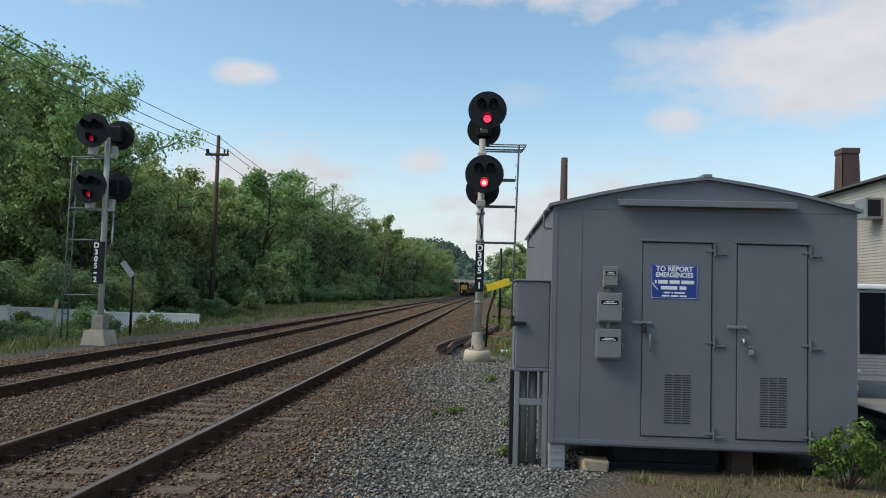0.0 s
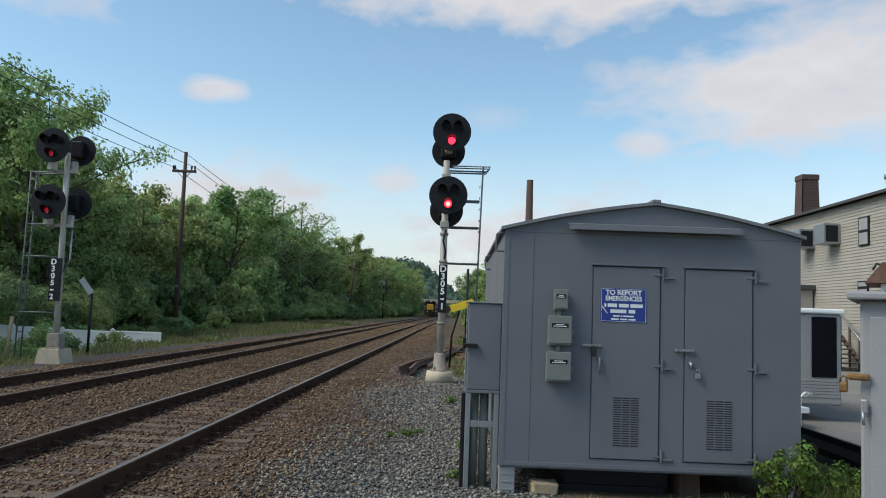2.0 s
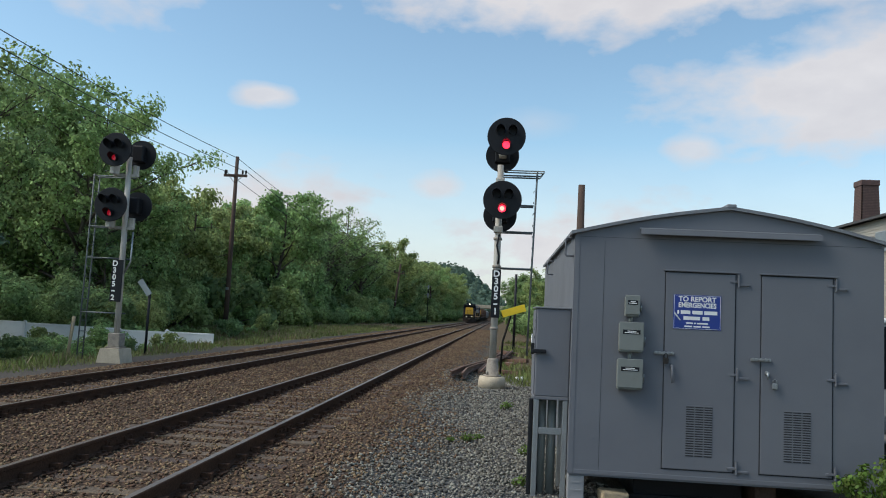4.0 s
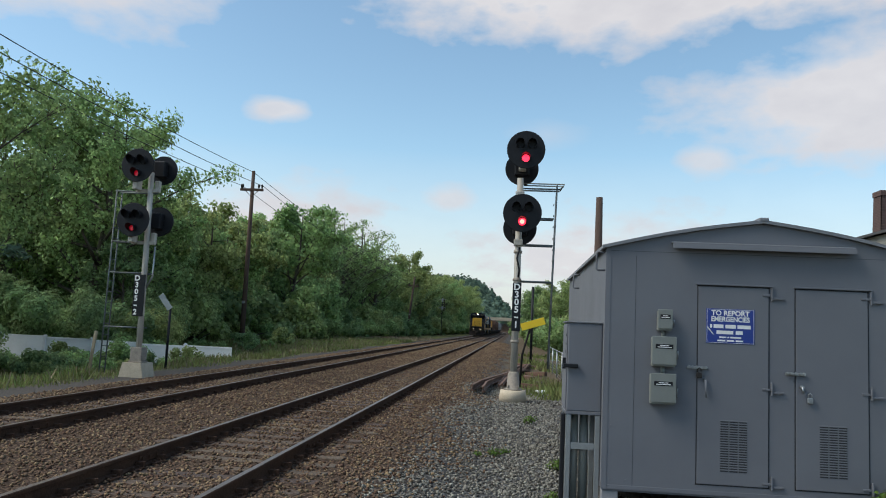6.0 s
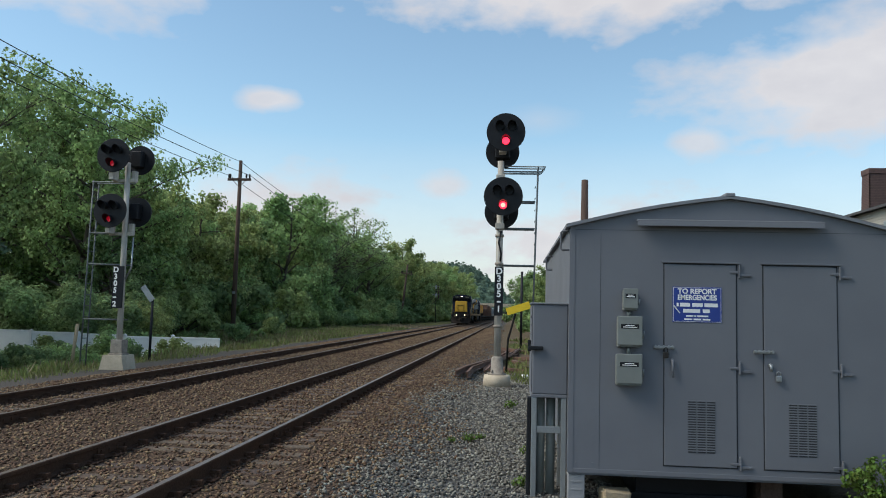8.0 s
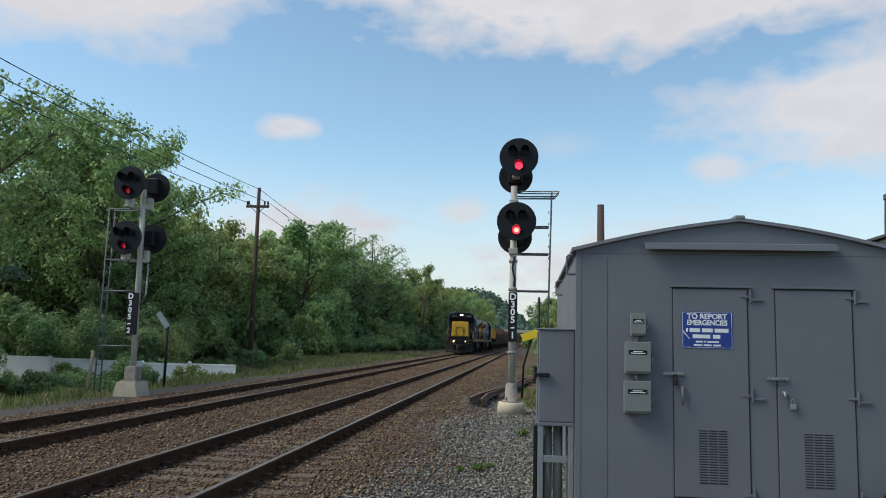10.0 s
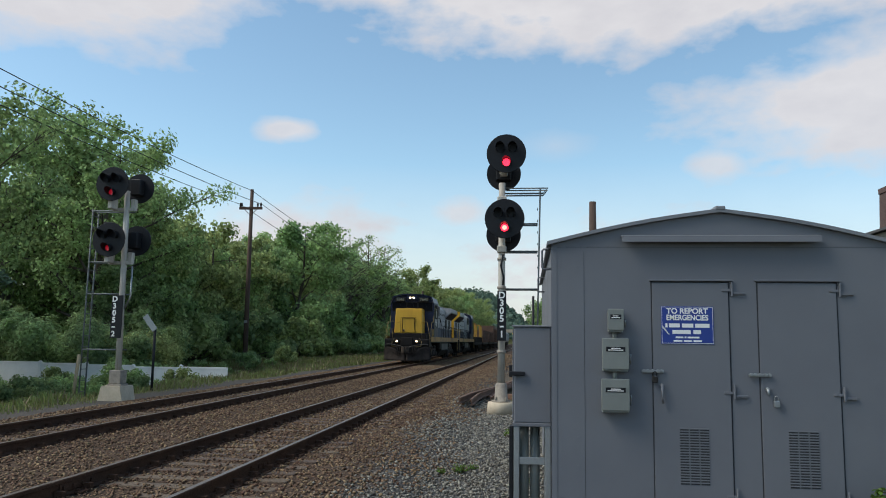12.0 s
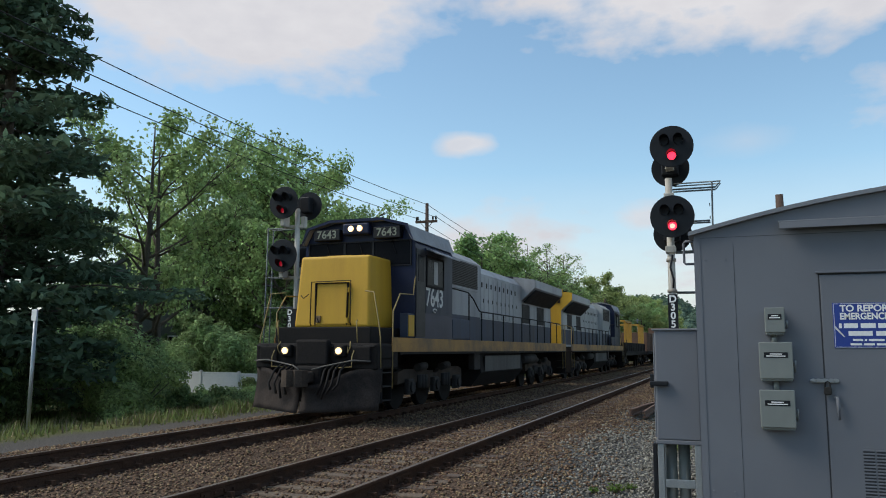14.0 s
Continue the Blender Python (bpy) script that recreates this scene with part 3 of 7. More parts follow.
def hinge(parent, x, z):
    h = B()
    box(h, x - 0.075, x + 0.03, SY0 - 0.02, SY0 - 0.004, z - 0.012, z + 0.012, 0.003)
    box(h, x + 0.012, x + 0.028, SY0 - 0.03, SY0 - 0.004, z - 0.06, z + 0.075, 0.003)
    box(h, x + 0.012, x + 0.14, SY0 - 0.02, SY0 - 0.004, z - 0.042, z - 0.018, 0.003)
    for dx in (-0.055, 0.06, 0.115):
        box(h, x + dx - 0.008, x + dx + 0.008, SY0 - 0.026, SY0 - 0.012, z - (0.008 if dx < 0 else 0.038), z + (0.008 if dx < 0 else -0.022))
    return part("hinge", h, SHED, parent, "grey painted strap hinge")


def build_shed():
    sh = thing("equipment_shed", "grey painted steel equipment shed with two louvred doors", "shed", pose(0, 0, 0))
    t = 0.05
    # walls; the gables follow the bow of the roof
    def roof_z(x):
        f = (x - (SX0 - 0.045)) / (SPX - SX0 + 0.045) if x < SPX else (SX1 + 0.045 - x) / (SX1 + 0.045 - SPX)
        return SZ1 + (SPZ - SZ1 + 0.02) * (f + 0.10 * math.sin(math.pi * f))
    gable = [(SX0, SZ0), (SX1, SZ0)] + [(x, roof_z(x) - 0.037) for x in [SX1 - (SX1 - SX0) * i / 24 for i in range(25)]]
    for name, ya in (("front_wall", SY0), ("rear_wall", SY1 - t)):
        bm = B()
        prism(bm, gable, ya, ya + t)
        part(name, bm, SHED, sh)
    qbox("side_wall", SHED, sh, (SX0, SX0 + t, SY0 + t, SY1 - t, SZ0, SZ1 - 0.03))
    qbox("side_wall", SHED, sh, (SX1 - t, SX1, SY0 + t, SY1 - t, SZ0, SZ1 - 0.03))
    qbox("floor_frame", SHED, sh, (SX0 + 0.01, SX1 - 0.01, SY0 + 0.01, SY1, SZ0 - 0.02, SZ0 - 0.001))
    # roof, slightly bowed on both sides of the ridge
    bm = B()
    top, n = [], 10
    for i in range(n + 1):
        f = i / n
        top.append((SX0 - 0.045 + f * (SPX - SX0 + 0.045), SZ1 + (SPZ - SZ1 + 0.02) * (f + 0.10 * math.sin(math.pi * f))))
    for i in range(1, n + 1):
        f = 1 - i / n
        top.append((SX1 + 0.045 - f * (SX1 + 0.045 - SPX), SZ1 + (SPZ - SZ1 + 0.02) * (f + 0.10 * math.sin(math.pi * f))))
    low = [(x, z - 0.035) for x, z in reversed(top)]
    prism(bm, top + low, SY0 - 0.045, SY1 + 0.045)
    part("roof", bm, SHED_ROOF, sh)
    qbox("ridge_cap", SHED_ROOF, sh, (SPX - 0.05, SPX + 0.05, SY0 - 0.05, SY1 + 0.05, SPZ + 0.0, SPZ + 0.045), 0.012)
    # drip awning over the doors
    bm = B()
    prism(bm, [(SY0 - 0.002, 2.505), (SY0 - 0.11, 2.485), (SY0 - 0.115, 2.425), (SY0 - 0.1, 2.425), (SY0 - 0.095, 2.47), (SY0 - 0.002, 2.49)], 4.99, 6.83, "x")
    part("awning", bm, SHED, sh, "long grey drip awning")
    # corner and seam trims
    qbox("corner_trim", SHED, sh, (SX0 - 0.004, SX0 + 0.05, SY0 - 0.004, SY0 - 0.0005, SZ0, SZ1 - 0.05))
    qbox("seam", SEAM_SHADE, sh, (4.628, 4.631, SY0 - 0.0015, SY0 - 0.0002, SZ0 + 0.02, SZ1 - 0.1))
    qbox("seam", SEAM_SHADE, sh, (SX0 + 0.02, SX1 - 0.02, SY0 - 0.0015, SY0 - 0.0002, 2.385, 2.388))
    qbox("skirt", SHED, sh, (SX0 + 0.06, SX1 - 0.01, SY0 - 0.008, SY0 - 0.001, SZ0, SZ0 + 0.045), 0.003)
    for z in (0.0, 0.28, 0.55, 2.2):
        bm = B()
        for x in (4.4, 4.56):
            tube(bm, [(x, SY0, z), (x, SY0 - 0.008, z)], 0.009, 8)
        part("rivets", bm, SHED, sh, kind="stuff")
    # doors
    for x0, x1, hz in ((5.265, 6.0, 1.19), (6.25, 6.985, 1.17)):
        d = qbox("door", SHED, sh, (x0 + 0.012, x1 - 0.012, SY0 - 0.012, SY0 - 0.001, 0.012, 2.04), 0.004, "grey flat steel door")
        bm = B()
        for a in ((x0, x0 + 0.01, 0.0, 2.05), (x1 - 0.01, x1, 0.0, 2.05), (x0, x1, 0.0, 0.01), (x0, x1, 2.042, 2.052)):
            box(bm, a[0], a[1], SY0 - 0.003, SY0 - 0.0006, a[2], a[3])
        part("door_gap", bm, SEAM_SHADE, sh, "dark gap round the door")
        qbox("drip_cap", SHED, sh, (x0 - 0.015, x1 + 0.03, SY0 - 0.03, SY0 - 0.001, 2.055, 2.072), 0.003)
        for z in (1.97, 1.0, 0.05):
            hinge(sh, x1, z)
        cx = (x0 + x1) / 2 + 0.012
        bm = B()
        for c in range(3):
            for r in range(21):
                z = 0.155 + r * 0.0248
                xa = cx - 0.135 + c * 0.093
                prism(bm, [(SY0 - 0.012, z + 0.004), (SY0 - 0.0185, z + 0.005), (SY0 - 0.0175, z + 0.0145), (SY0 - 0.012, z + 0.016)], xa, xa + 0.08, "x")
        part("louvres", bm, SHED, d, "three columns of pressed louvres")
        # dark slips below each louvre, the shade there made as geometry
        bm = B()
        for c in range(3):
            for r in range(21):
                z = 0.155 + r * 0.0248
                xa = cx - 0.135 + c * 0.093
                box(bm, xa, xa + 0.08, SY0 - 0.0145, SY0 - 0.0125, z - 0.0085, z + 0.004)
        part("louvre_painted_shade", bm, SEAM_SHADE, d)
        bm = B()
        box(bm, x0 - 0.1, x0 + 0.105, SY0 - 0.032, SY0 - 0.012, hz - 0.014, hz + 0.014, 0.004)
        for dx in (-0.08, -0.045, 0.0, 0.05, 0.085):
            tube(bm, [(x0 + dx, SY0 - 0.03, hz + 0.008), (x0 + dx, SY0 - 0.048, hz + 0.008)], 0.014, 8)
        part("hasp", bm, GALV, sh, "galvanised hasp with bolt heads")
        hx = x0 + 0.085 if x0 < 6 else x0 + 0.065
        bm = B()
        tube(bm, [(hx, SY0 - 0.012, hz - 0.13), (hx, SY0 - 0.05, hz - 0.13)], 0.02, 10)
        tube(bm, [(hx, SY0 - 0.045, hz - 0.12), (hx + 0.004, SY0 - 0.05, hz - 0.3 if x0 < 6 else hz - 0.19)], [0.013, 0.011], 8)
        part("door_handle", bm, GALV if x0 > 6 else SHED, d, "hanging lever handle")
        bm = B()
        px, pz = (x0 + 0.02, hz - 0.075) if x0 < 6 else (x0 + 0.14, hz - 0.26)
        box(bm, px - 0.027, px + 0.027, SY0 - 0.055, SY0 - 0.022, pz - 0.03, pz + 0.03, 0.008)
        tube(bm, [(px - 0.018, SY0 - 0.04, pz + 0.02), (px - 0.018, SY0 - 0.04, pz + 0.06), (px, SY0 - 0.04, pz + 0.075), (px + 0.018, SY0 - 0.04, pz + 0.06), (px + 0.018, SY0 - 0.04, pz + 0.02)], 0.005, 6)
        part("padlock", bm, GALV if x0 > 6 else GRIME_GREY, d, "steel padlock")
    # lifting loops on the side wall by the eave
    for y, z in ((9.98, 2.28), (13.2, 2.26)):
        qtube("grab_loop", SHED, sh, [(SX0 + 0.01, y, z + 0.1), (SX0 - 0.075, y, z + 0.1), (SX0 - 0.09, y, z + 0.085), (SX0 - 0.09, y, z - 0.085), (SX0 - 0.075, y, z - 0.1), (SX0 + 0.01, y, z - 0.1)], 0.011, 8)
    # footings
    for x, y in ((SX0 + 0.005, SY0 + 0.02), (SX1 - 0.2, SY0 + 0.1), (SX0 + 0.005, SY1 - 0.25), (SX1 - 0.2, SY1 - 0.25)):
        bm = B()
        box(bm, x, x + 0.17, y, y + 0.2, -0.43, SZ0 - 0.021, 0.008)
        for k in range(3):
            box(bm, x + 0.03, x + 0.14, y - 0.006, y + 0.001, -0.36 + k * 0.08, -0.345 + k * 0.08)
        part("footing", bm, CABGREY, sh, "grey steel footing")
    bm = B()
    box(bm, 5.05, 6.2, 10.2, 11.2, -0.45, -0.14, 0.02)
    box(bm, 4.98, 6.15, 10.15, 10.2, -0.43, -0.33, 0.015)
    part("battery_box", bm, BLACK, sh, "black box under the floor")
    qbox("timber_block", POLEWOOD, sh, (6.28, 6.5, 10.05, 10.5, -0.46, -0.121), 0.012)
    return sh


def build_sign():
    s = thing("emergency_sign", "blue emergency notice with white lettering on the shed door", "sign", pose(5.6, SY0 - 0.0135, 1.632))
    qbox("plate", SIGNBLUE, s, (-0.245, 0.245, -0.004, 0, -0.18, 0.18), 0.0015)
    bm = B()
    for a in ((-0.238, 0.238, 0.171, 0.174), (-0.238, 0.238, -0.174, -0.171), (-0.238, -0.235, -0.171, 0.171), (0.235, 0.238, -0.171, 0.171)):
        box(bm, a[0], a[1], -0.0052, -0.0042, a[2], a[3])
    part("border", bm, WHITE, s)
    lettering("lettering", "TO REPORT", 0.072, WHITE, s, pose(0, -0.005, 0.133, 90, 0, 0), "white capitals", 0.0008, bold=0.0022)
    lettering("lettering", "EMERGENCIES", 0.072, WHITE, s, pose(0, -0.005, 0.07, 90, 0, 0) @ Matrix.Diagonal((0.86, 1, 1, 1)), "white capitals", 0.0008, bold=0.0022)
    rows = [(((-0.205, -0.185), (-0.17, -0.07), (-0.05, 0.055), (0.072, 0.205)), -0.022, 0.016), (((-0.14, 0.03), (0.055, 0.125)), -0.083, -0.046),
            (((-0.11, -0.04), (-0.028, -0.012), (0.0, 0.11)), -0.124, -0.108), (((-0.13, -0.05), (-0.035, 0.04), (0.055, 0.13)), -0.158, -0.142)]
    for spans, za, zb in rows:
        bm = B()
        for a, b in spans:
            box(bm, a, b, -0.0055, -0.0042, za, zb)
        part("inscription", bm, WHITE, s, "row of white text")
    bm = B()
    prism(bm, [(-0.234, 0.0), (-0.165, -0.09), (-0.175, -0.092), (-0.234, -0.025)], -0.0058, -0.0056)
    part("scuff", bm, PALE_INK, s, "pale torn scuff")
    return s


def build_meter_boxes():
    for x0, x1, z0, z1 in ((4.85, 4.985, 1.555, 1.765), (4.795, 5.03, 1.185, 1.485), (4.785, 5.03, 0.80, 1.105)):
        b = thing("switch_box", "small grey steel electrical switch box on the shed wall", "electrical box", pose(0, 0, 0), "switch boxes on the shed")
        qbox("case", BOXG, b, (x0, x1, SY0 - 0.11, SY0 - 0.001, z0, z1), 0.01)
        qbox("cover", BOXG, b, (x0 - 0.008, x1 + 0.008, SY0 - 0.125, SY0 - 0.111, z0 + 0.02, z1 + 0.012), 0.006)
        cx, cz = (x0 + x1) / 2, z1 - 0.3 * (z1 - z0)
        w = 0.38 * (x1 - x0)
        qbox("label_plate", BLACK, b, (cx - w, cx + w, SY0 - 0.1275, SY0 - 0.1255, cz - 0.022, cz + 0.022))
        bm = B()
        for k in (-1, 1):
            box(bm, cx - w * (0.8 if k < 0 else 0.5), cx + w * (0.8 if k < 0 else 0.5), SY0 - 0.129, SY0 - 0.1277, cz + k * 0.008 - 0.004, cz + k * 0.008 + 0.004)
        part("text_bars", bm, WHITE, b, "two lines of white text")
        bm = B()
        tube(bm, [(x1, SY0 - 0.06, z0 + 0.35 * (z1 - z0)), (x1 + 0.03, SY0 - 0.06, z0 + 0.35 * (z1 - z0))], 0.016, 8)
        tube(bm, [(x1 + 0.022, SY0 - 0.06, z0 + 0.25 * (z1 - z0)), (x1 + 0.026, SY0 - 0.09, z0 + 0.55 * (z1 - z0))], 0.009, 6)
        part("lever", bm, GALV, b, "side switch lever")
    for za, zb in ((1.56, 1.48), (1.19, 1.10)):
        bm = B()
        tube(bm, [(4.91, SY0 - 0.05, za), (4.91, SY0 - 0.05, zb)], 0.02, 8)
        single("conduit", bm, BOXG, "short grey conduit between switch boxes on the shed", "conduit", group="conduits on the shed")


def build_side_cabinet():
    c = thing("relay_cabinet", "grey steel relay cabinet on legs beside the shed", "cabinet", pose(0, 0, 0))
    x0, x1, y0, y1, z0, z1 = 3.945, 4.312, 10.0, 10.62, 0.66, 1.6
    qbox("body", SHED, c, (x0, x1, y0, y1, z0, z1), 0.012)
    d = qbox("door", SHED, c, (x0 - 0.014, x0 - 0.001, y0 + 0.02, y1 - 0.02, z0 + 0.02, z1 - 0.02), 0.005)
    qbox("top_cap", SHED_ROOF, c, (x0 - 0.02, x1 + 0.01, y0 - 0.015, y1 + 0.02, z1 + 0.001, z1 + 0.018), 0.005)
    qbox("bottom_rail", SHED, c, (x0 - 0.01, x1, y0 - 0.008, y1, z0 - 0.035, z0 - 0.001), 0.005)
    bm = B()
    box(bm, x0 - 0.05, x0 - 0.014, y0 + 0.05, y0 + 0.09, 1.10, 1.22, 0.006)
    box(bm, x0 - 0.045, x0 + 0.11, y0 - 0.055, y0 - 0.001, 1.12, 1.16, 0.008)
    part("door_handle", bm, BLACK, c, "black locking handle")
    bm = B()
    for k in range(4):
        box(bm, x0 - 0.018, x0 - 0.0145, y0 + 0.05, y0 + 0.11, 1.45 - k * 0.09, 1.48 - k * 0.09)
    part("text_row", bm, BLACK, d, kind="stuff")
    for x, y in ((x0 + 0.0, y0 + 0.0), (x1 - 0.06, y0 + 0.0), (x0 + 0.0, y1 - 0.06), (x1 - 0.06, y1 - 0.06)):
        qbox("leg", GALV, c, (x, x + 0.055, y, y + 0.055, -0.5, z0 - 0.036), 0.006)
    for x in (x0 + 0.1, x0 + 0.21):
        qtube("conduit", BOXG, c, [(x, y0 + 0.2, -0.5), (x, y0 + 0.2, z0 - 0.036)], 0.05, 12)
    qbox("cross_brace", GALV, c, (x0 + 0.056, x1 - 0.061, y0 + 0.005, y0 + 0.02, 0.26, 0.33), 0.004)
    qbox("side_pad", BLACK, c, (x0 - 0.045, x0 - 0.002, y0 + 0.06, y0 + 0.2, -0.45, 0.62), 0.01, "black rubber hose guard")
    return c


build_shed()
build_sign()
build_meter_boxes()
build_side_cabinet()


# ---------------------------------------------------------------- the signals
def signal_head(parent, x, y, z, lit, R=0.5, facing=-1):
    """A round black target with three lamps; the lower one is lit when lit."""
    h = B()
    n = 40
    tube(h, [(x, y, z), (x, y + 0.03, z)], R, n)
    part_ = part("target", h, BLACK, parent, "round black target plate")
    bm = B()
    k = 28
    ring = []
    for i in range(k + 1):
        a = 2 * math.pi * i / k
        ring.append((x + R * math.cos(a), y + 0.012, z + R * math.sin(a)))
    tube(bm, ring, 0.014, 6)
    part("rim", bm, BLACK, part_)
    s = facing
    for dx, dz, on in ((-0.16, 0.14, False), (0.16, 0.14, False), (0.0, -0.235, lit)):
        bm = B()
        m = 16
        # hood, open below
        for r0, r1 in ((0.115, 0.115),):
            va, vb = [], []
            for i in range(m + 1):
                a = radians(-60 + 300 * i / m)
                va.append(bm.verts.new((x + dx + r0 * math.cos(a), y - 0.001, z + dz + r0 * math.sin(a))))
                length = 0.08 + 0.2 * max(0, math.sin(a) * 0.5 + 0.5)
                vb.append(bm.verts.new((x + dx + r1 * math.cos(a), y - length, z + dz + r1 * math.sin(a))))
            for i in range(m):
                f = bm.faces.new((va[i], vb[i], vb[i + 1], va[i + 1]))
                f.smooth = True
        part("hood", bm, BLACK, part_)
        bm = B()
        tube(bm, [(x + dx, y - 0.012, z + dz), (x + dx, y - 0.002, z + dz)], 0.08 if on == "dim" else 0.1, 20)
        part("lens", bm, {False: LENS_OFF, True: RED_ON, "hot": RED_ON, "dim": RED_DIM}[on], part_, "" if not on else "lit red lens")
        if on == "hot":
            bm = B()
            tube(bm, [(x + dx, y - 0.018, z + dz), (x + dx, y - 0.013, z + dz)], 0.06, 16)
            part("lamp_core", bm, RED_HOT, part_, "bright red lamp core")
    bm = B()
    box(bm, x - 0.2, x + 0.2, y + 0.031, y + 0.24, z - 0.27, z + 0.25, 0.03)
    part("lamp_case", bm, BLACK, part_)
    return part_


def vertical_text(parent, text, x, y, z_top, pitch, size):
    for i, ch in enumerate(text):
        m = pose(x, y, z_top - pitch * i, 90, 0, 0)
        if ch == "-":
            bm = B()
            box(bm, x - 0.05, x + 0.05, y - 0.002, y, z_top - pitch * i - 0.02, z_top - pitch * i + 0.02)
            part("numeral", bm, WHITE, parent)
        else:
            lettering("numeral", ch, size, WHITE, parent, m, "white character", 0.001, bold=0.007)


def build_right_signal():
    s = thing("signal_mast", "pale mast signal with black target heads showing two red lamps", "railway signal", pose(3.40, 22.2, -0.40, 0, 0, 0))
    o = 0.38
    bm = B()
    tube(bm, [(0, 0, 0), (0, 0, 0.2), (0, 0, 0.32)], [0.37, 0.355, 0.33], 28)
    part("concrete_base", bm, CONC, s, "round pale concrete base")
    bm = B()
    tube(bm, [(0, 0, 0.32), (0, 0, 0.36), (0, 0, 0.361), (0, 0, 0.75), (0, 0, 0.8)], [0.24, 0.24, 0.17, 0.15, 0.11], 16)
    for a in range(4):
        x, y = 0.19 * math.cos(a * 1.571 + 0.78), 0.19 * math.sin(a * 1.571 + 0.78)
        tube(bm, [(x, y, 0.33), (x, y, 0.46)], 0.022, 6)
    part("mast_foot", bm, MASTFOOT, s, "rusty mast foot with anchor bolts")
    qtube("mast", MAST, s, [(0, 0, 0.8), (0, 0, 3.2), (0, 0, 6.0)], [0.095, 0.09, 0.085], 16)
    for z in (1.55, 3.2, 3.95, 5.15):
        qtube("collar", MASTFOOT, s, [(0, 0, z), (0, 0, z + 0.07)], 0.115, 16)
    qtube("cable_conduit", BLACK, s, [(0.03, -0.09, 3.3), (0.05, -0.11, 3.5), (-0.02, -0.11, 3.8), (0.04, -0.1, 4.1)], 0.025, 6)
    for z in (4.15, 5.45):
        qbox("head_clamp", MAST, s, (-0.12, 0.12, -0.16, 0.12, z, z + 0.17), 0.02)
    # arms that carry the heads
    for z in (4.6, 6.2):
        qbox("head_arm", MAST, s, (-0.06, 0.14, -0.2, 0.1, z, z + 0.1), 0.02)
    # heads towards the camera and away from it
    signal_head(s, 0.12, -0.42, 6.70, True)
    signal_head(s, 0.08, -0.42, 4.99, "hot")
    for z in (6.34, 4.68):
        bm = B()
        tube(bm, [(0.03, 0.38, z), (0.03, 0.42, z)], 0.46, 36)
        box(bm, -0.17, 0.23, 0.1, 0.379, z - 0.22, z + 0.2, 0.03)
        part("rear_target", bm, BLACK, s, "black target facing away")
    # number plate
    qbox("number_board", BLACK, s, (-0.105, 0.125, -0.145, -0.11, 1.87, 3.15), 0.006, "black board with white characters")
    vertical_text(s, "D305-1", 0.01, -0.147, 3.03, 0.2, 0.235)
    # ladder and platform
    y = 0.1
    lx = 0.93
    for dy in (0, 0.3):
        qtube("ladder_rail", LADDER, s, [(lx - 0.03, y + dy, 0.9), (lx + 0.07, y + dy, 5.88)], 0.021, 6)
    bm = B()
    z = 1.0
    while z < 5.6:
        tube(bm, [(lx, y, z), (lx, y + 0.3, z)], 0.012, 5)
        z += 0.31
    part("rungs", bm, LADDER, s, "steel ladder rungs", kind="stuff")
    for z, x1 in ((3.21, lx), (4.2, lx), (4.93, lx), (5.74, 1.08)):
        bm = B()
        for dy in (0, 0.3):
            tube(bm, [(0.08, y + dy, z), (x1, y + dy, z)], 0.022, 6)
        if x1 > 1:
            tube(bm, [(x1, y, z), (x1 + 0.12, y, z + 0.14), (0.1, y, z + 0.14)], 0.018, 6)
            tube(bm, [(x1, y + 0.3, z), (x1 + 0.12, y + 0.3, z + 0.14), (0.1, y + 0.3, z + 0.14)], 0.018, 6)
        part("bracket", bm, LADDER, s, "steel ladder bracket")
    return s


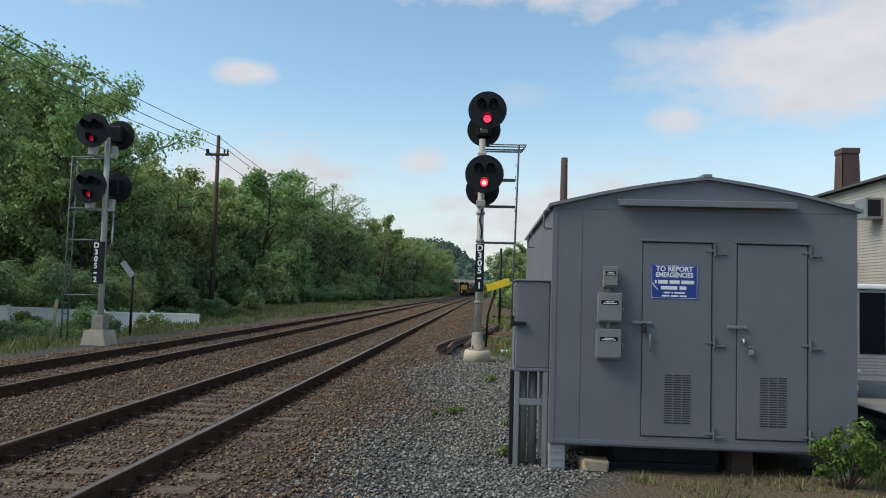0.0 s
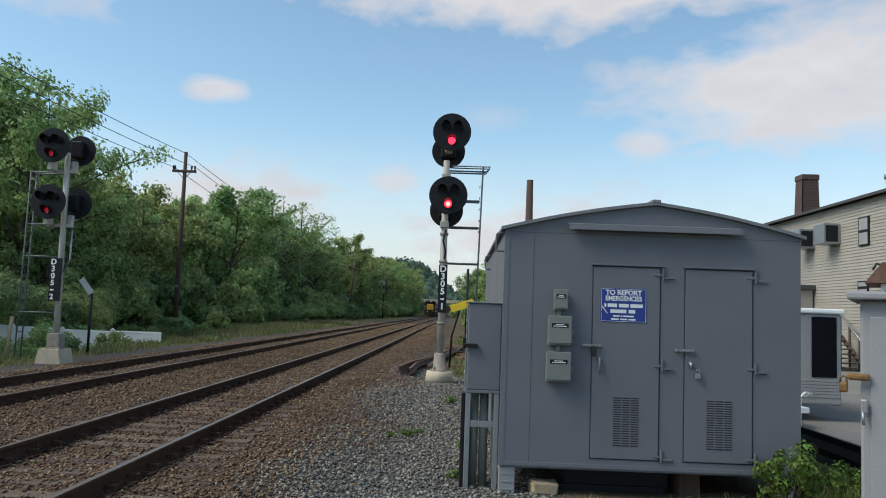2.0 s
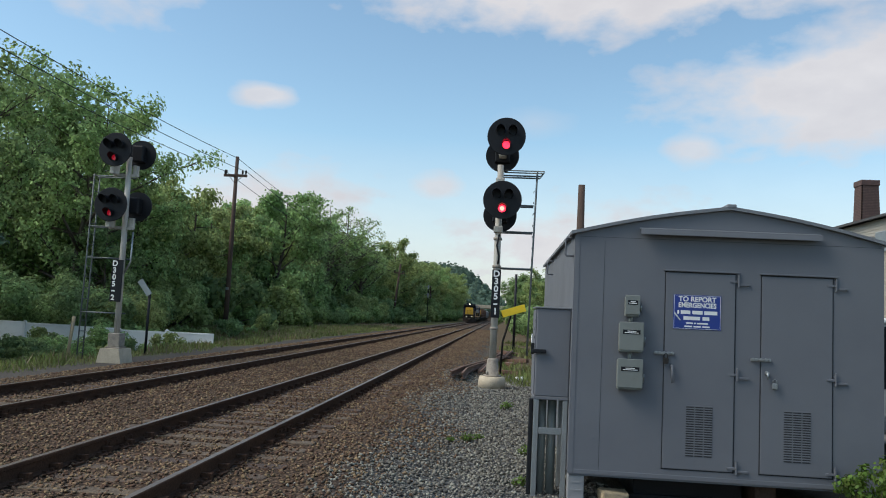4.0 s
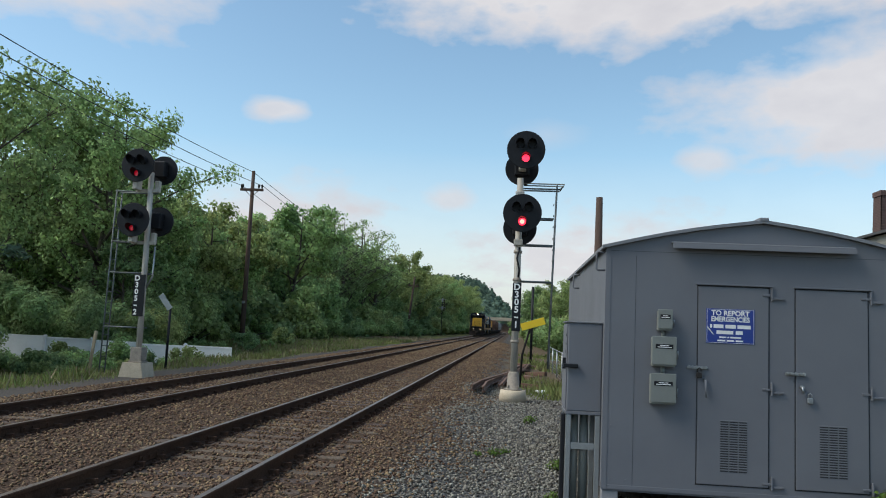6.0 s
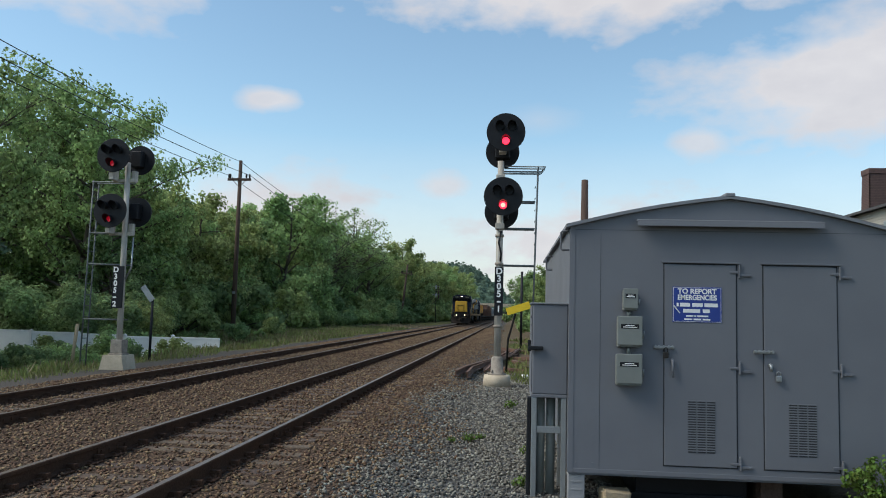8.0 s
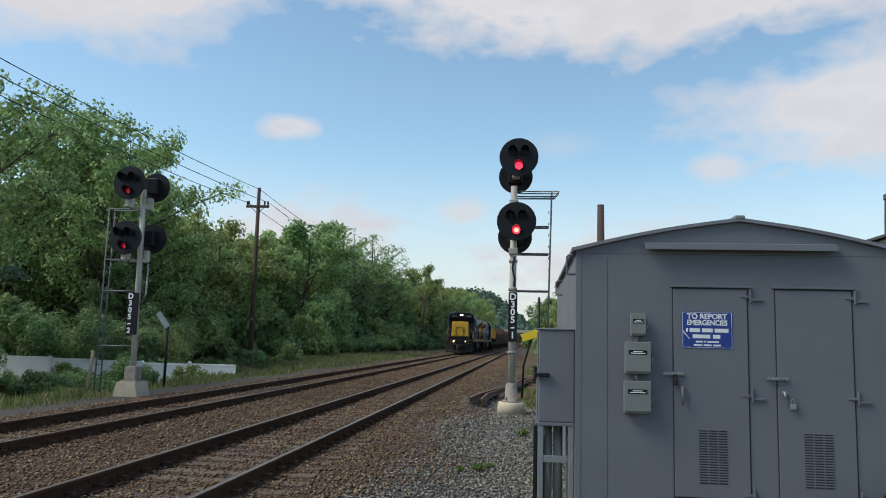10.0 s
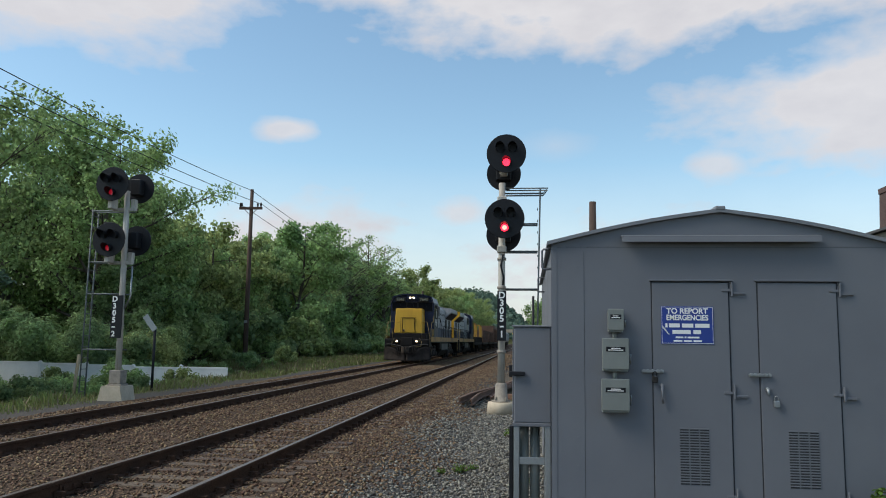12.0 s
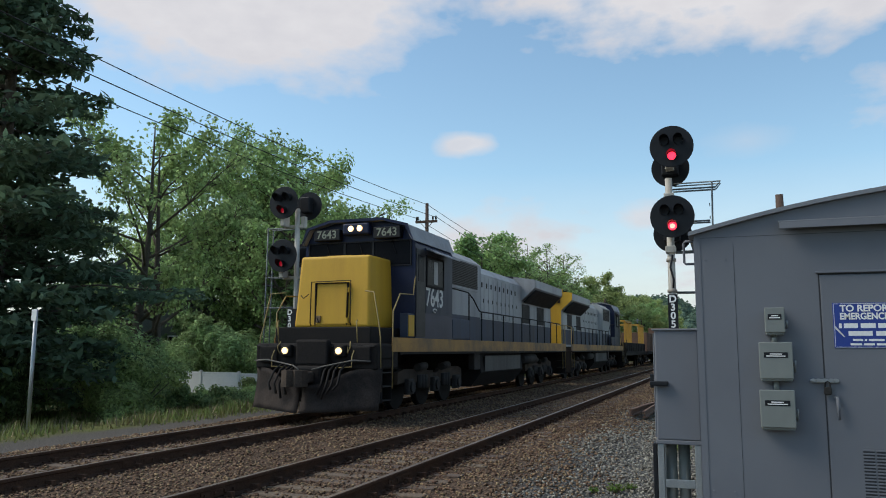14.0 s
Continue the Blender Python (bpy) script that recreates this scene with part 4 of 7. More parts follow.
def build_left_signal():
    s = thing("signal_mast", "four-headed mast signal showing dim red beside the far track", "railway signal", pose(-7.3, 22.6, -0.40))
    bm = B()
    prism(bm, [(-0.25, 0.05), (0.48, 0.05), (0.38, 0.5), (-0.15, 0.5)], -0.36, 0.36)
    part("concrete_base", bm, CONC, s, "tapered pale concrete base")
    bm = B()
    box(bm, -0.08, 0.32, -0.2, 0.2, 0.5, 0.55, 0.01)
    box(bm, -0.05, 0.29, -0.17, 0.17, 0.55, 0.92, 0.02)
    part("junction_box", bm, MASTFOOT, s, "grimy junction box at the mast foot")
    qtube("mast", MAST, s, [(0.12, 0, 0.5), (0.06, 0, 5.95)], [0.085, 0.075], 16)
    for z in (3.4, 4.92):
        bm = B()
        box(bm, -0.36, 0.34, -0.05, 0.05, z + 0.45, z + 0.54, 0.01)
        box(bm, -0.32, -0.18, -0.34, -0.02, z + 0.48, z + 0.8, 0.02)
        box(bm, 0.16, 0.3, 0.02, 0.18, z + 0.48, z + 0.8, 0.02)
        part("head_bracket", bm, MAST, s, "pale head bracket")
        signal_head(s, -0.17, -0.42, z + (1.16 if z > 4 else 1.11), "dim", 0.47)
        bm = B()
        tube(bm, [(0.22, 0.36, z + 1.17), (0.22, 0.4, z + 1.17)], 0.43, 36)
        box(bm, 0.06, 0.38, 0.1, 0.359, z + 0.93, z + 1.4, 0.03)
        part("rear_target", bm, BLACK, s, "black target facing away")
    qtube("conduit", GALV, s, [(0.17, 0, 2.6), (0.34, 0, 2.95), (0.34, 0, 3.8)], 0.025, 6)
    qbox("number_board", BLACK, s, (-0.12, 0.2, -0.14, -0.11, 1.80, 2.98), 0.006, "black board with white characters")
    vertical_text(s, "D305-2", -0.03, -0.142, 2.87, 0.192, 0.21)
    lx = -1.0
    for dy in (0, 0.3):
        qtube("ladder_rail", LADDER, s, [(lx - 0.06, 0.1 + dy, 0.02), (lx, 0.1 + dy, 5.45)], 0.021, 6)
    bm = B()
    z = 0.3
    while z < 5.4:
        x = lx - 0.06 * (1 - z / 5)
        tube(bm, [(x, 0.1, z), (x, 0.4, z)], 0.012, 5)
        z += 0.31
    part("rungs", bm, LADDER, s, "steel ladder rungs", kind="stuff")
    for z in (1.47, 3.03, 3.93, 5.4):
        bm = B()
        for dy in (0.1, 0.38):
            tube(bm, [(0.12, dy, z), (lx - 0.04, dy, z)], 0.02, 6)
        part("bracket", bm, LADDER, s, "steel ladder bracket")
    return s


build_right_signal()
build_left_signal()


# ---------------------------------------------------------------- poles and wires
def build_utility_pole(x, y, z0, top, lean=0.0, arm=1.0, label="brown wooden utility pole with a crossarm"):
    p = thing("utility_pole", label, "utility pole", pose(x, y, z0, 0, lean, 0), "poles along the line")
    h = top - z0
    qtube("pole", POLEWOOD, p, [(0, 0, 0), (0, 0, h * 0.5), (0, 0, h)], [0.2, 0.17, 0.13], 12)
    if arm:
        qbox("crossarm", POLEWOOD, p, (-arm, arm, -0.19, -0.07, h - 1.62, h - 1.42), 0.01)
        for dx in (-arm * 0.9, -arm * 0.78, arm * 0.6, arm * 0.88):
            bm = B()
            tube(bm, [(dx, -0.13, h - 1.42), (dx, -0.13, h - 1.3), (dx, -0.13, h - 1.18), (dx, -0.13, h - 1.08)], [0.04, 0.08, 0.08, 0.04], 8)
            part("insulator", bm, GRIME_GREY, p)
        for s in (-1, 1):
            qtube("brace", POLEWOOD, p, [(s * arm * 0.55, -0.13, h - 1.6), (0, -0.13, h - 2.1)], 0.025, 6)
    qbox("tag", GALV, p, (-0.12, 0.12, -0.2, -0.17, 3.6, 3.8))
    return p


def build_wires():
    spans = [((-17.5, 59.6, 12.95), (-16.5, -20.0, 14.5), 1.5), ((-18.35, 59.5, 11.85), (-16.9, -20.0, 13.25), 1.5), ((-16.65, 59.5, 11.85), (-15.5, -20.0, 13.25), 1.5),
             ((-17.5, 59.7, 12.95), (-13.5, 128.5, 9.8), 1.1), ((-18.35, 59.7, 11.85), (-14.3, 128.5, 8.2), 1.1), ((-16.65, 59.7, 11.85), (-12.7, 128.5, 8.3), 1.1)]
    for a, b, sag in spans:
        a, b = Vector(a), Vector(b)
        pts = []
        for i in range(25):
            f = i / 24
            p = a.lerp(b, f)
            p.z -= sag * 4 * f * (1 - f)
            pts.append(p)
        bm = B()
        tube(bm, pts, 0.022, 5)
        single("overhead_wire", bm, WIRE, "thin black overhead wire between the poles", "wire", group="overhead wires")


build_utility_pole(-17.5, 59.6, -1.0, 13.05, 0.0, 0.93)
build_utility_pole(-14.2, 128.5, -0.4, 9.6, 5.0, 0.9, "leaning far wooden utility pole with a crossarm")
build_utility_pole(-15.0, 205.0, -0.4, 9.0, -1.0, 0.9, "distant wooden utility pole with a crossarm")
build_utility_pole(-16.3, -20.0, -0.9, 14.6)
build_utility_pole(6.55, 31.9, -0.4, 6.85, 0, 0, "plain brown wooden pole behind the shed")
build_wires()


# ---------------------------------------------------------------- trees
def tree_meshes(seed, h, spread, first, n_limbs, leaf_n, leaf_s, mt, density=1.0, droop=0.0, clump=0.75):
    """Trunk with limbs and twigs, and a crown of leaves gathered at the twig ends."""
    rng = random.Random(seed)
    nrng = np.random.default_rng(seed)
    bm = B()
    r0 = 0.018 * h + 0.05
    bend = [Vector((rng.uniform(-1, 1) * 0.03 * h, rng.uniform(-1, 1) * 0.03 * h, 0)) for _ in range(3)]
    trunk = [Vector((0, 0, -0.3)), bend[0] * 0.4 + Vector((0, 0, h * 0.25)), bend[1] + Vector((0, 0, h * 0.55)), bend[1] + bend[2] * 0.6 + Vector((0, 0, h * 0.93))]
    fine = []
    for i in range(len(trunk) - 1):
        for k in range(3):
            fine.append(trunk[i].lerp(trunk[i + 1], k / 3))
    fine.append(trunk[-1])
    tube(bm, fine, [r0 * (1 - 0.9 * i / (len(fine) - 1)) for i in range(len(fine))], 8)
    ends = []
    for i in range(n_limbs):
        f = first + (0.93 - first) * (i + rng.random() * 0.6) / n_limbs
        k = min(int(f * (len(fine) - 1)), len(fine) - 2)
        base = fine[k].lerp(fine[k + 1], f * (len(fine) - 1) - k)
        az = i * 2.4 + rng.uniform(-0.5, 0.5)
        shape = math.sin(math.pi * min(1, 0.18 + 0.86 * (f - first) / (1 - first))) ** 0.7
        length = spread * (0.45 + 0.65 * shape) * rng.uniform(0.75, 1.15)
        rise = rng.uniform(0.25, 0.8) * (1 - 0.2 * f) - droop
        d = Vector((math.cos(az), math.sin(az), rise)).normalized()
        pts = [base]
        for s in range(1, 5):
            d = (d + Vector((rng.uniform(-0.2, 0.2), rng.uniform(-0.2, 0.2), rng.uniform(-0.08, 0.16) - droop * 0.2))).normalized()
            pts.append(pts[-1] + d * length / 4)
        rl = r0 * (1 - 0.85 * f) * 0.5
        tube(bm, pts, [rl * (1 - 0.2 * j) for j in range(5)], 6)
        for s in (2, 3, 4):
            for _ in range(3 if s < 4 else 4):
                dd = (d + Vector((rng.uniform(-1, 1), rng.uniform(-1, 1), rng.uniform(-0.3, 0.8))) * 0.9).normalized()
                ln = length * rng.uniform(0.14, 0.32)
                tip = pts[s] + dd * ln
                tube(bm, [pts[s], pts[s].lerp(tip, 0.5) + Vector((0, 0, 0.05 * ln)), tip], [rl * 0.3, rl * 0.2, rl * 0.06], 4, caps=False)
                ends += [tip, pts[s].lerp(tip, 0.55)]
    ends.append(fine[-1])
    trunk_me = mesh_of("trunk", bm, BARK)
    ends = np.array([e[:] for e in ends])
    keep = nrng.random(len(ends)) < density
    ends = ends[keep]
    rad = clump * spread * 0.2 * nrng.uniform(0.6, 1.35, len(ends))
    idx = nrng.integers(0, len(ends), leaf_n)
    off = nrng.normal(size=(leaf_n, 3))
    off /= np.linalg.norm(off, axis=1, keepdims=True)
    off *= (nrng.random((leaf_n, 1)) ** 0.45)
    c = ends[idx] + off * rad[idx, None] * np.array([1, 1, 0.72])
    out = c * np.array([1, 1, 0])
    out /= np.linalg.norm(out, axis=1, keepdims=True) + 0.5
    nr = off * 0.6 + out * 0.7 + np.array([0, 0, 0.3]) + nrng.normal(0, 0.4, (leaf_n, 3))
    me = quads_mesh("crown", c, leaf_s * nrng.uniform(0.6, 1.3, leaf_n), nr, mt, 1.0, nrng)
    return trunk_me, me


def pine_meshes(seed, h, spread):
    rng = random.Random(seed)
    nrng = np.random.default_rng(seed)
    bm = B()
    tube(bm, [(0, 0, -0.3), (0.1, 0, h * 0.5), (0, 0.1, h)], [0.32, 0.2, 0.03], 8)
    cs, ns = [], []
    levels = int(h / 0.42)
    for i in range(levels):
        z = h * 0.06 + (h * 0.93) * i / levels
        length = spread * (1 - (z / h)) ** 0.75 * rng.uniform(0.8, 1.15) + 0.5
        for k in range(6):
            az = rng.uniform(0, 6.283)
            d = Vector((math.cos(az), math.sin(az), rng.uniform(-0.05, 0.2)))
            L = length * rng.uniform(0.6, 1.1)
            p1 = Vector((0, 0, z)) + d * L
            p1.z -= 0.08 * L
            tube(bm, [(0, 0, z), Vector((0, 0, z)) + d * L * 0.5, p1], [0.05, 0.035, 0.01], 4, caps=False)
            m = int(48 * L)
            f = nrng.uniform(0.2, 1.0, m)
            w = 0.32 * L * (1 - 0.6 * f)
            side = np.array([-d.y, d.x, 0])
            c = np.array([0, 0, z])[None] + np.outer(f, np.array(p1) - np.array([0, 0, z])) + np.outer(nrng.normal(0, 0.5, m) * w, side) + nrng.normal(0, 0.09, (m, 3))
            cs.append(c)
            ns.append(nrng.normal(0, 0.5, (m, 3)) + np.array([0, 0, 0.8]))
    c, nr = np.concatenate(cs), np.concatenate(ns)
    me = quads_mesh("crown", c, nrng.uniform(0.2, 0.46, len(c)), nr, LEAF["d"], 0.6, nrng)
    return mesh_of("trunk", bm, BARK), me


def bush_mesh(seed, r, h, n, s, mt):
    nrng = np.random.default_rng(seed)
    k = 16
    cc = np.stack([nrng.normal(0, 0.42 * r, k), nrng.normal(0, 0.42 * r, k), nrng.uniform(0.2, 0.85, k) * h], -1)
    rr = nrng.uniform(0.22, 0.45, k) * r
    i = nrng.integers(0, k, n)
    off = nrng.normal(size=(n, 3))
    off /= np.linalg.norm(off, axis=1, keepdims=True)
    c = cc[i] + off * rr[i, None] * nrng.random((n, 1)) ** 0.4
    c[:, 2] = np.abs(c[:, 2])
    me = quads_mesh("foliage", c, s * nrng.uniform(0.6, 1.3, n), off * 1.2 + np.array([0, 0, 0.35]) + nrng.normal(0, 0.4, (n, 3)), mt, 1.0, nrng)
    bm = B()
    for a in range(k):
        tube(bm, [(0.05 * math.cos(a), 0.05 * math.sin(a), -0.1), Vector(cc[a]) * 0.6, cc[a]], [0.012 * r + 0.004, 0.009 * r + 0.003, 0.003], 4)
    return mesh_of("branch", bm, BARK), me


def plant(name, label, category, meshes, x, y, rz, sc, group, zs=1.0, parts=("trunk", "crown")):
    z = float(ground_z(x, y))
    m = pose(x, y, z, 0, 0, rz) @ Matrix.Diagonal((sc, sc, sc * zs, 1))
    t = thing(name, label, category, m, group)
    for pn, me in zip(parts, meshes):
        o = new(pn, me)
        o.parent = t
    return t


def build_trees():
    rng = random.Random(5)
    tall = tree_meshes(11, 13.5, 4.4, 0.2, 26, 16500, 0.195, LEAF["a"], 0.9, clump=0.78)
    kinds = [tree_meshes(21, 12, 3.9, 0.07, 26, 11500, 0.32, LEAF["b"], 1.0, clump=0.95),
             tree_meshes(22, 12, 4.3, 0.06, 26, 11500, 0.32, LEAF["a"], 1.0, clump=1.0),
             tree_meshes(23, 12, 3.6, 0.06, 27, 11500, 0.3, LEAF["c"], 1.0, clump=0.95),
             tree_meshes(24, 12, 4.2, 0.1, 24, 10500, 0.3, LEAF["b"], 0.8, 0.15, clump=0.9)]
    sparse = tree_meshes(31, 13, 3.2, 0.3, 22, 1500, 0.2, LEAF["a"], 0.5, clump=0.8)
    airy = tree_meshes(33, 13, 4.2, 0.25, 17, 8000, 0.2, LEAF["a"], 0.75, clump=0.7)
    pine = pine_meshes(41, 15, 5.6)
    g = "trees along the line"
    # the tall clump behind the four-headed signal
    for x, y, s, rz in ((-22.9, 47.5, 1.26, 20), (-28.6, 50.0, 1.27, 140), (-34.0, 52.5, 1.22, 250), (-25.6, 51.5, 1.2, 310)):
        plant("tree", "tall green broadleaf tree with open limbs", "tree", tall, x, y, rz, s, g)
    plant("tree", "airy light-green tree with two visible stems", "tree", airy, -23.8, 34.8, 60, 1.2, g)
    plant("tree", "airy light-green tree with two visible stems", "tree", airy, -23.2, 35.6, 200, 1.12, g)
    plant("pine_tree", "dark tall pine with layered boughs", "pine tree", pine, -20.3, 23.4, 0, 1.28, g)
    plant("pine_tree", "dark tall pine with layered boughs", "pine tree", pine, -29.5, 24.5, 130, 1.2, g)
    # low trees under and behind them, mostly in leaf c with shade in its colour
    for x, y, s, k in ((-20.5, 47, 0.62, 2), (-25, 42, 0.42, 2), (-31.5, 40, 0.3, 2), (-23, 55, 0.8, 1), (-25, 52, 0.8, 2), (-35, 44, 0.7, 2), (-30, 48, 0.85, 2)):
        plant("tree", "low broadleaf tree, shade put into its dark-green leaf colour", "tree", kinds[k], x, y, rng.uniform(0, 360), s, g)
    # the belt of trees beside the far track
    y = 57.0
    while y < 330:
        f = (y - 57) / 270
        for row in range(3):
            x = -23.5 + 7 * min(1, f * 1.2) - row * 5.5 + rng.uniform(-1.5, 1.5)
            s = (0.86 + 0.18 * rng.random()) * (1.06 + 0.5 * f) * (1 + 0.09 * row) * (0.95 if y > 70 else 0.85)
            k = rng.choice((0, 0, 1, 1, 2, 3, 3))
            lab = {0: "light-green broadleaf tree in the belt", 1: "mid-green broadleaf tree in the belt", 2: "dark-green broadleaf tree in the belt", 3: "yellow-green drooping tree in the belt"}[k]
            plant("tree", lab, "tree", kinds[k], x, y + rng.uniform(-2, 2), rng.uniform(0, 360), s, g, rng.uniform(0.92, 1.12))
        y += 5.2 + 7.0 * f
    for x, y, s in ((-21, 101, 1.32), (-20.5, 107, 1.36), (-19.5, 113, 1.38), (-22, 95, 1.28), (-18.5, 121, 1.36), (-19.8, 117, 1.3)):
        plant("tree", "thin tree with nearly bare twigs", "tree", sparse, x, y, rng.uniform(0, 360), s * 0.98, g)
    # right of the line, beyond the shed
    for x, y, s, k in ((8.6, 88, 0.62, 0), (7.6, 104, 0.66, 1), (7.2, 125, 0.75, 2), (11, 96, 0.7, 0), (6.8, 150, 0.8, 1), (18, 100, 0.7, 1), (13, 118, 0.75, 1), (10.5, 135, 0.8, 2), (17, 140, 0.85, 1), (12, 165, 0.9, 1), (13, 200, 1.0, 2), (14, 240, 1.1, 1), (22, 120, 0.8, 0), (15, 290, 1.2, 2)):
        plant("tree", "green broadleaf tree beyond the shed", "tree", kinds[k], x, y, rng.uniform(0, 360), s, "trees beyond the shed")
    # a willow and fuller trees round the utility pole
    for x, y, s, k, lab in ((-22.2, 63, 1.0, 3, "yellow-green drooping willow by the utility pole"), (-26.5, 60, 1.0, 3, "yellow-green drooping willow by the utility pole"), (-19.8, 80, 1.2, 1, "fresh green broadleaf tree in the belt"), (-17.2, 150, 1.3, 0, "light-green broadleaf tree in the belt")):
        plant("tree", lab, "tree", kinds[k], x, y, rng.uniform(0, 360), s, g)
    # bushes at the foot of the belt
    bush = [bush_mesh(51, 1.5, 2.0, 3200, 0.2, LEAF["b"]), bush_mesh(52, 1.5, 1.7, 3200, 0.2, LEAF["a"]), bush_mesh(53, 1.5, 1.9, 3200, 0.22, LEAF["c"])]
    big = bush_mesh(54, 1.5, 2.0, 11000, 0.095, LEAF["c"])
    big_light = bush_mesh(55, 1.5, 1.9, 9000, 0.1, LEAF["b"])
    y = 24.0
    while y < 260:
        f = (y - 24) / 236
        for row in range(2):
            x = (-14.5 if y < 60 else -12.5 - 4 * (1 - f)) - 2.4 * row + rng.uniform(-0.8, 0.8) + 1.0 * f
            if y < 40 or (y < 46 and rng.random() < 0.5):
                continue
            k = rng.choice((0, 1, 1, 2))
            plant("bush", "leafy green bush at the edge of the woods", "bush", bush[k], x, y + rng.uniform(-1, 1), rng.uniform(0, 360), rng.uniform(0.6, 1.0) * rng.choice((0.7, 1.0, 1.0, 1.7)) * (0.5 if y < 62 else 0.9 + 0.6 * f), "bushes along the line", parts=("branch", "foliage"))
        y += 2.6 + 4 * f
    for x, y, s, k in ((-14.9, 24.6, 0.72, 0), (-16.4, 26.2, 1.25, 0), (-14.8, 36.2, 0.8, 1), (-11.3, 34.5, 0.5, 1), (-13.2, 27.5, 0.45, 0), (-20.5, 23, 1.6, 2), (-23, 27, 2.2, 2), (-21, 30, 1.7, 2), (-24.5, 33, 2.0, 2), (-18.5, 41, 2.0, 2), (-23, 41.5, 2.2, 2), (-17.5, 43.5, 1.5, 1), (-16.4, 41.0, 0.9, 1), (-19, 44, 1.8, 2), (-27, 40.5, 1.7, 2), (-31, 40.5, 1.5, 2), (-19.5, 48.5, 1.7, 0), (-22.5, 50, 2.0, 2), (-20.8, 54.5, 1.8, 0), (-26, 49, 2.1, 2), (-24, 57, 2.0, 2), (-28, 54, 2.2, 0)):
        plant("bush", "rounded leafy bush on the bank", "bush", (big if k == 2 else big_light) if s > 1.2 else bush[k], x, y, rng.uniform(0, 360), s, "bushes along the line", parts=("branch", "foliage"))
    for i in range(26):
        y = 56 + i * 3.6
        plant("bush", "tall leafy thicket under the belt of trees", "bush", bush[rng.choice((0, 1, 1, 2))], -20.6 + 0.022 * (y - 56) + rng.uniform(-1.2, 1.2), y, rng.uniform(0, 360), rng.uniform(1.3, 2.3), "thicket under the trees", parts=("branch", "foliage"))
    for i in range(34):
        x, y = -21.0 + i * 0.3 + rng.uniform(-0.5, 0.5), rng.uniform(28.5, 37.0)
        plant("bush", "small weedy bush in front of the white fence", "bush", bush[rng.choice((0, 1, 1, 2))], x, y, rng.uniform(0, 360), rng.uniform(0.28, 0.68), "weedy bushes by the fence", parts=("branch", "foliage"))
    for i in range(16):
        x, y = 6.0 + rng.uniform(0, 5.5), 58 + i * 5.5
        plant("bush", "green bush on the verge beyond the shed", "bush", bush[rng.choice((0, 1, 1))], x, y, rng.uniform(0, 360), rng.uniform(1.0, 1.7), "bushes beyond the shed", parts=("branch", "foliage"))
    # the shrub at the corner of the shed
    shrub = bush_mesh(61, 0.5, 1.0, 1500, 0.075, LEAF["e"])
    plant("shrub", "bright green shrub growing at the shed corner", "shrub", shrub, 7.2, 9.45, 0, 0.68, "shrubs by the shed", parts=("branch", "foliage"))
    plant("shrub", "bright green shrub growing at the shed corner", "shrub", shrub, 8.05, 9.9, 120, 0.42, "shrubs by the shed", parts=("branch", "foliage"))


def build_far_woods():
    nrng = np.random.default_rng(9)
    n = 60000
    y = 330 + 760 * nrng.random(n)
    x = y * nrng.uniform(-0.26, 0.13, n)
    ok = (np.abs(x + 1.5) > 9 + 0.01 * y) | (y > 600)
    x, y = x[ok], y[ok]
    gx, gy = np.floor(x / 9), np.floor(y / 9)
    top = 9 + 9 * np.abs(np.sin(gx * 12.9898 + gy * 78.233) * 43758.5453 % 1.0)
    u = nrng.random(len(x))
    fx, fy = x / 9 - gx - 0.5, y / 9 - gy - 0.5
    dome = np.sqrt(np.clip(1 - 2.2 * (fx ** 2 + fy ** 2), 0.1, 1))
    z = ground_z(x, y) + top * dome * (0.35 + 0.65 * u ** 0.4)
    c = np.stack([x, y, z], -1)
    nr = np.stack([fx, fy - 0.5, np.full(len(x), 0.7)], -1) + nrng.normal(0, 0.4, (len(x), 3))
    me = quads_mesh("far_woods", c, nrng.uniform(2.0, 4.5, len(x)), nr, HAZED_LEAF, 1.2, nrng)
    tagged(new("far_woods", me), "distant wooded hillside with haze put into its dark green", "woods", kind="stuff")


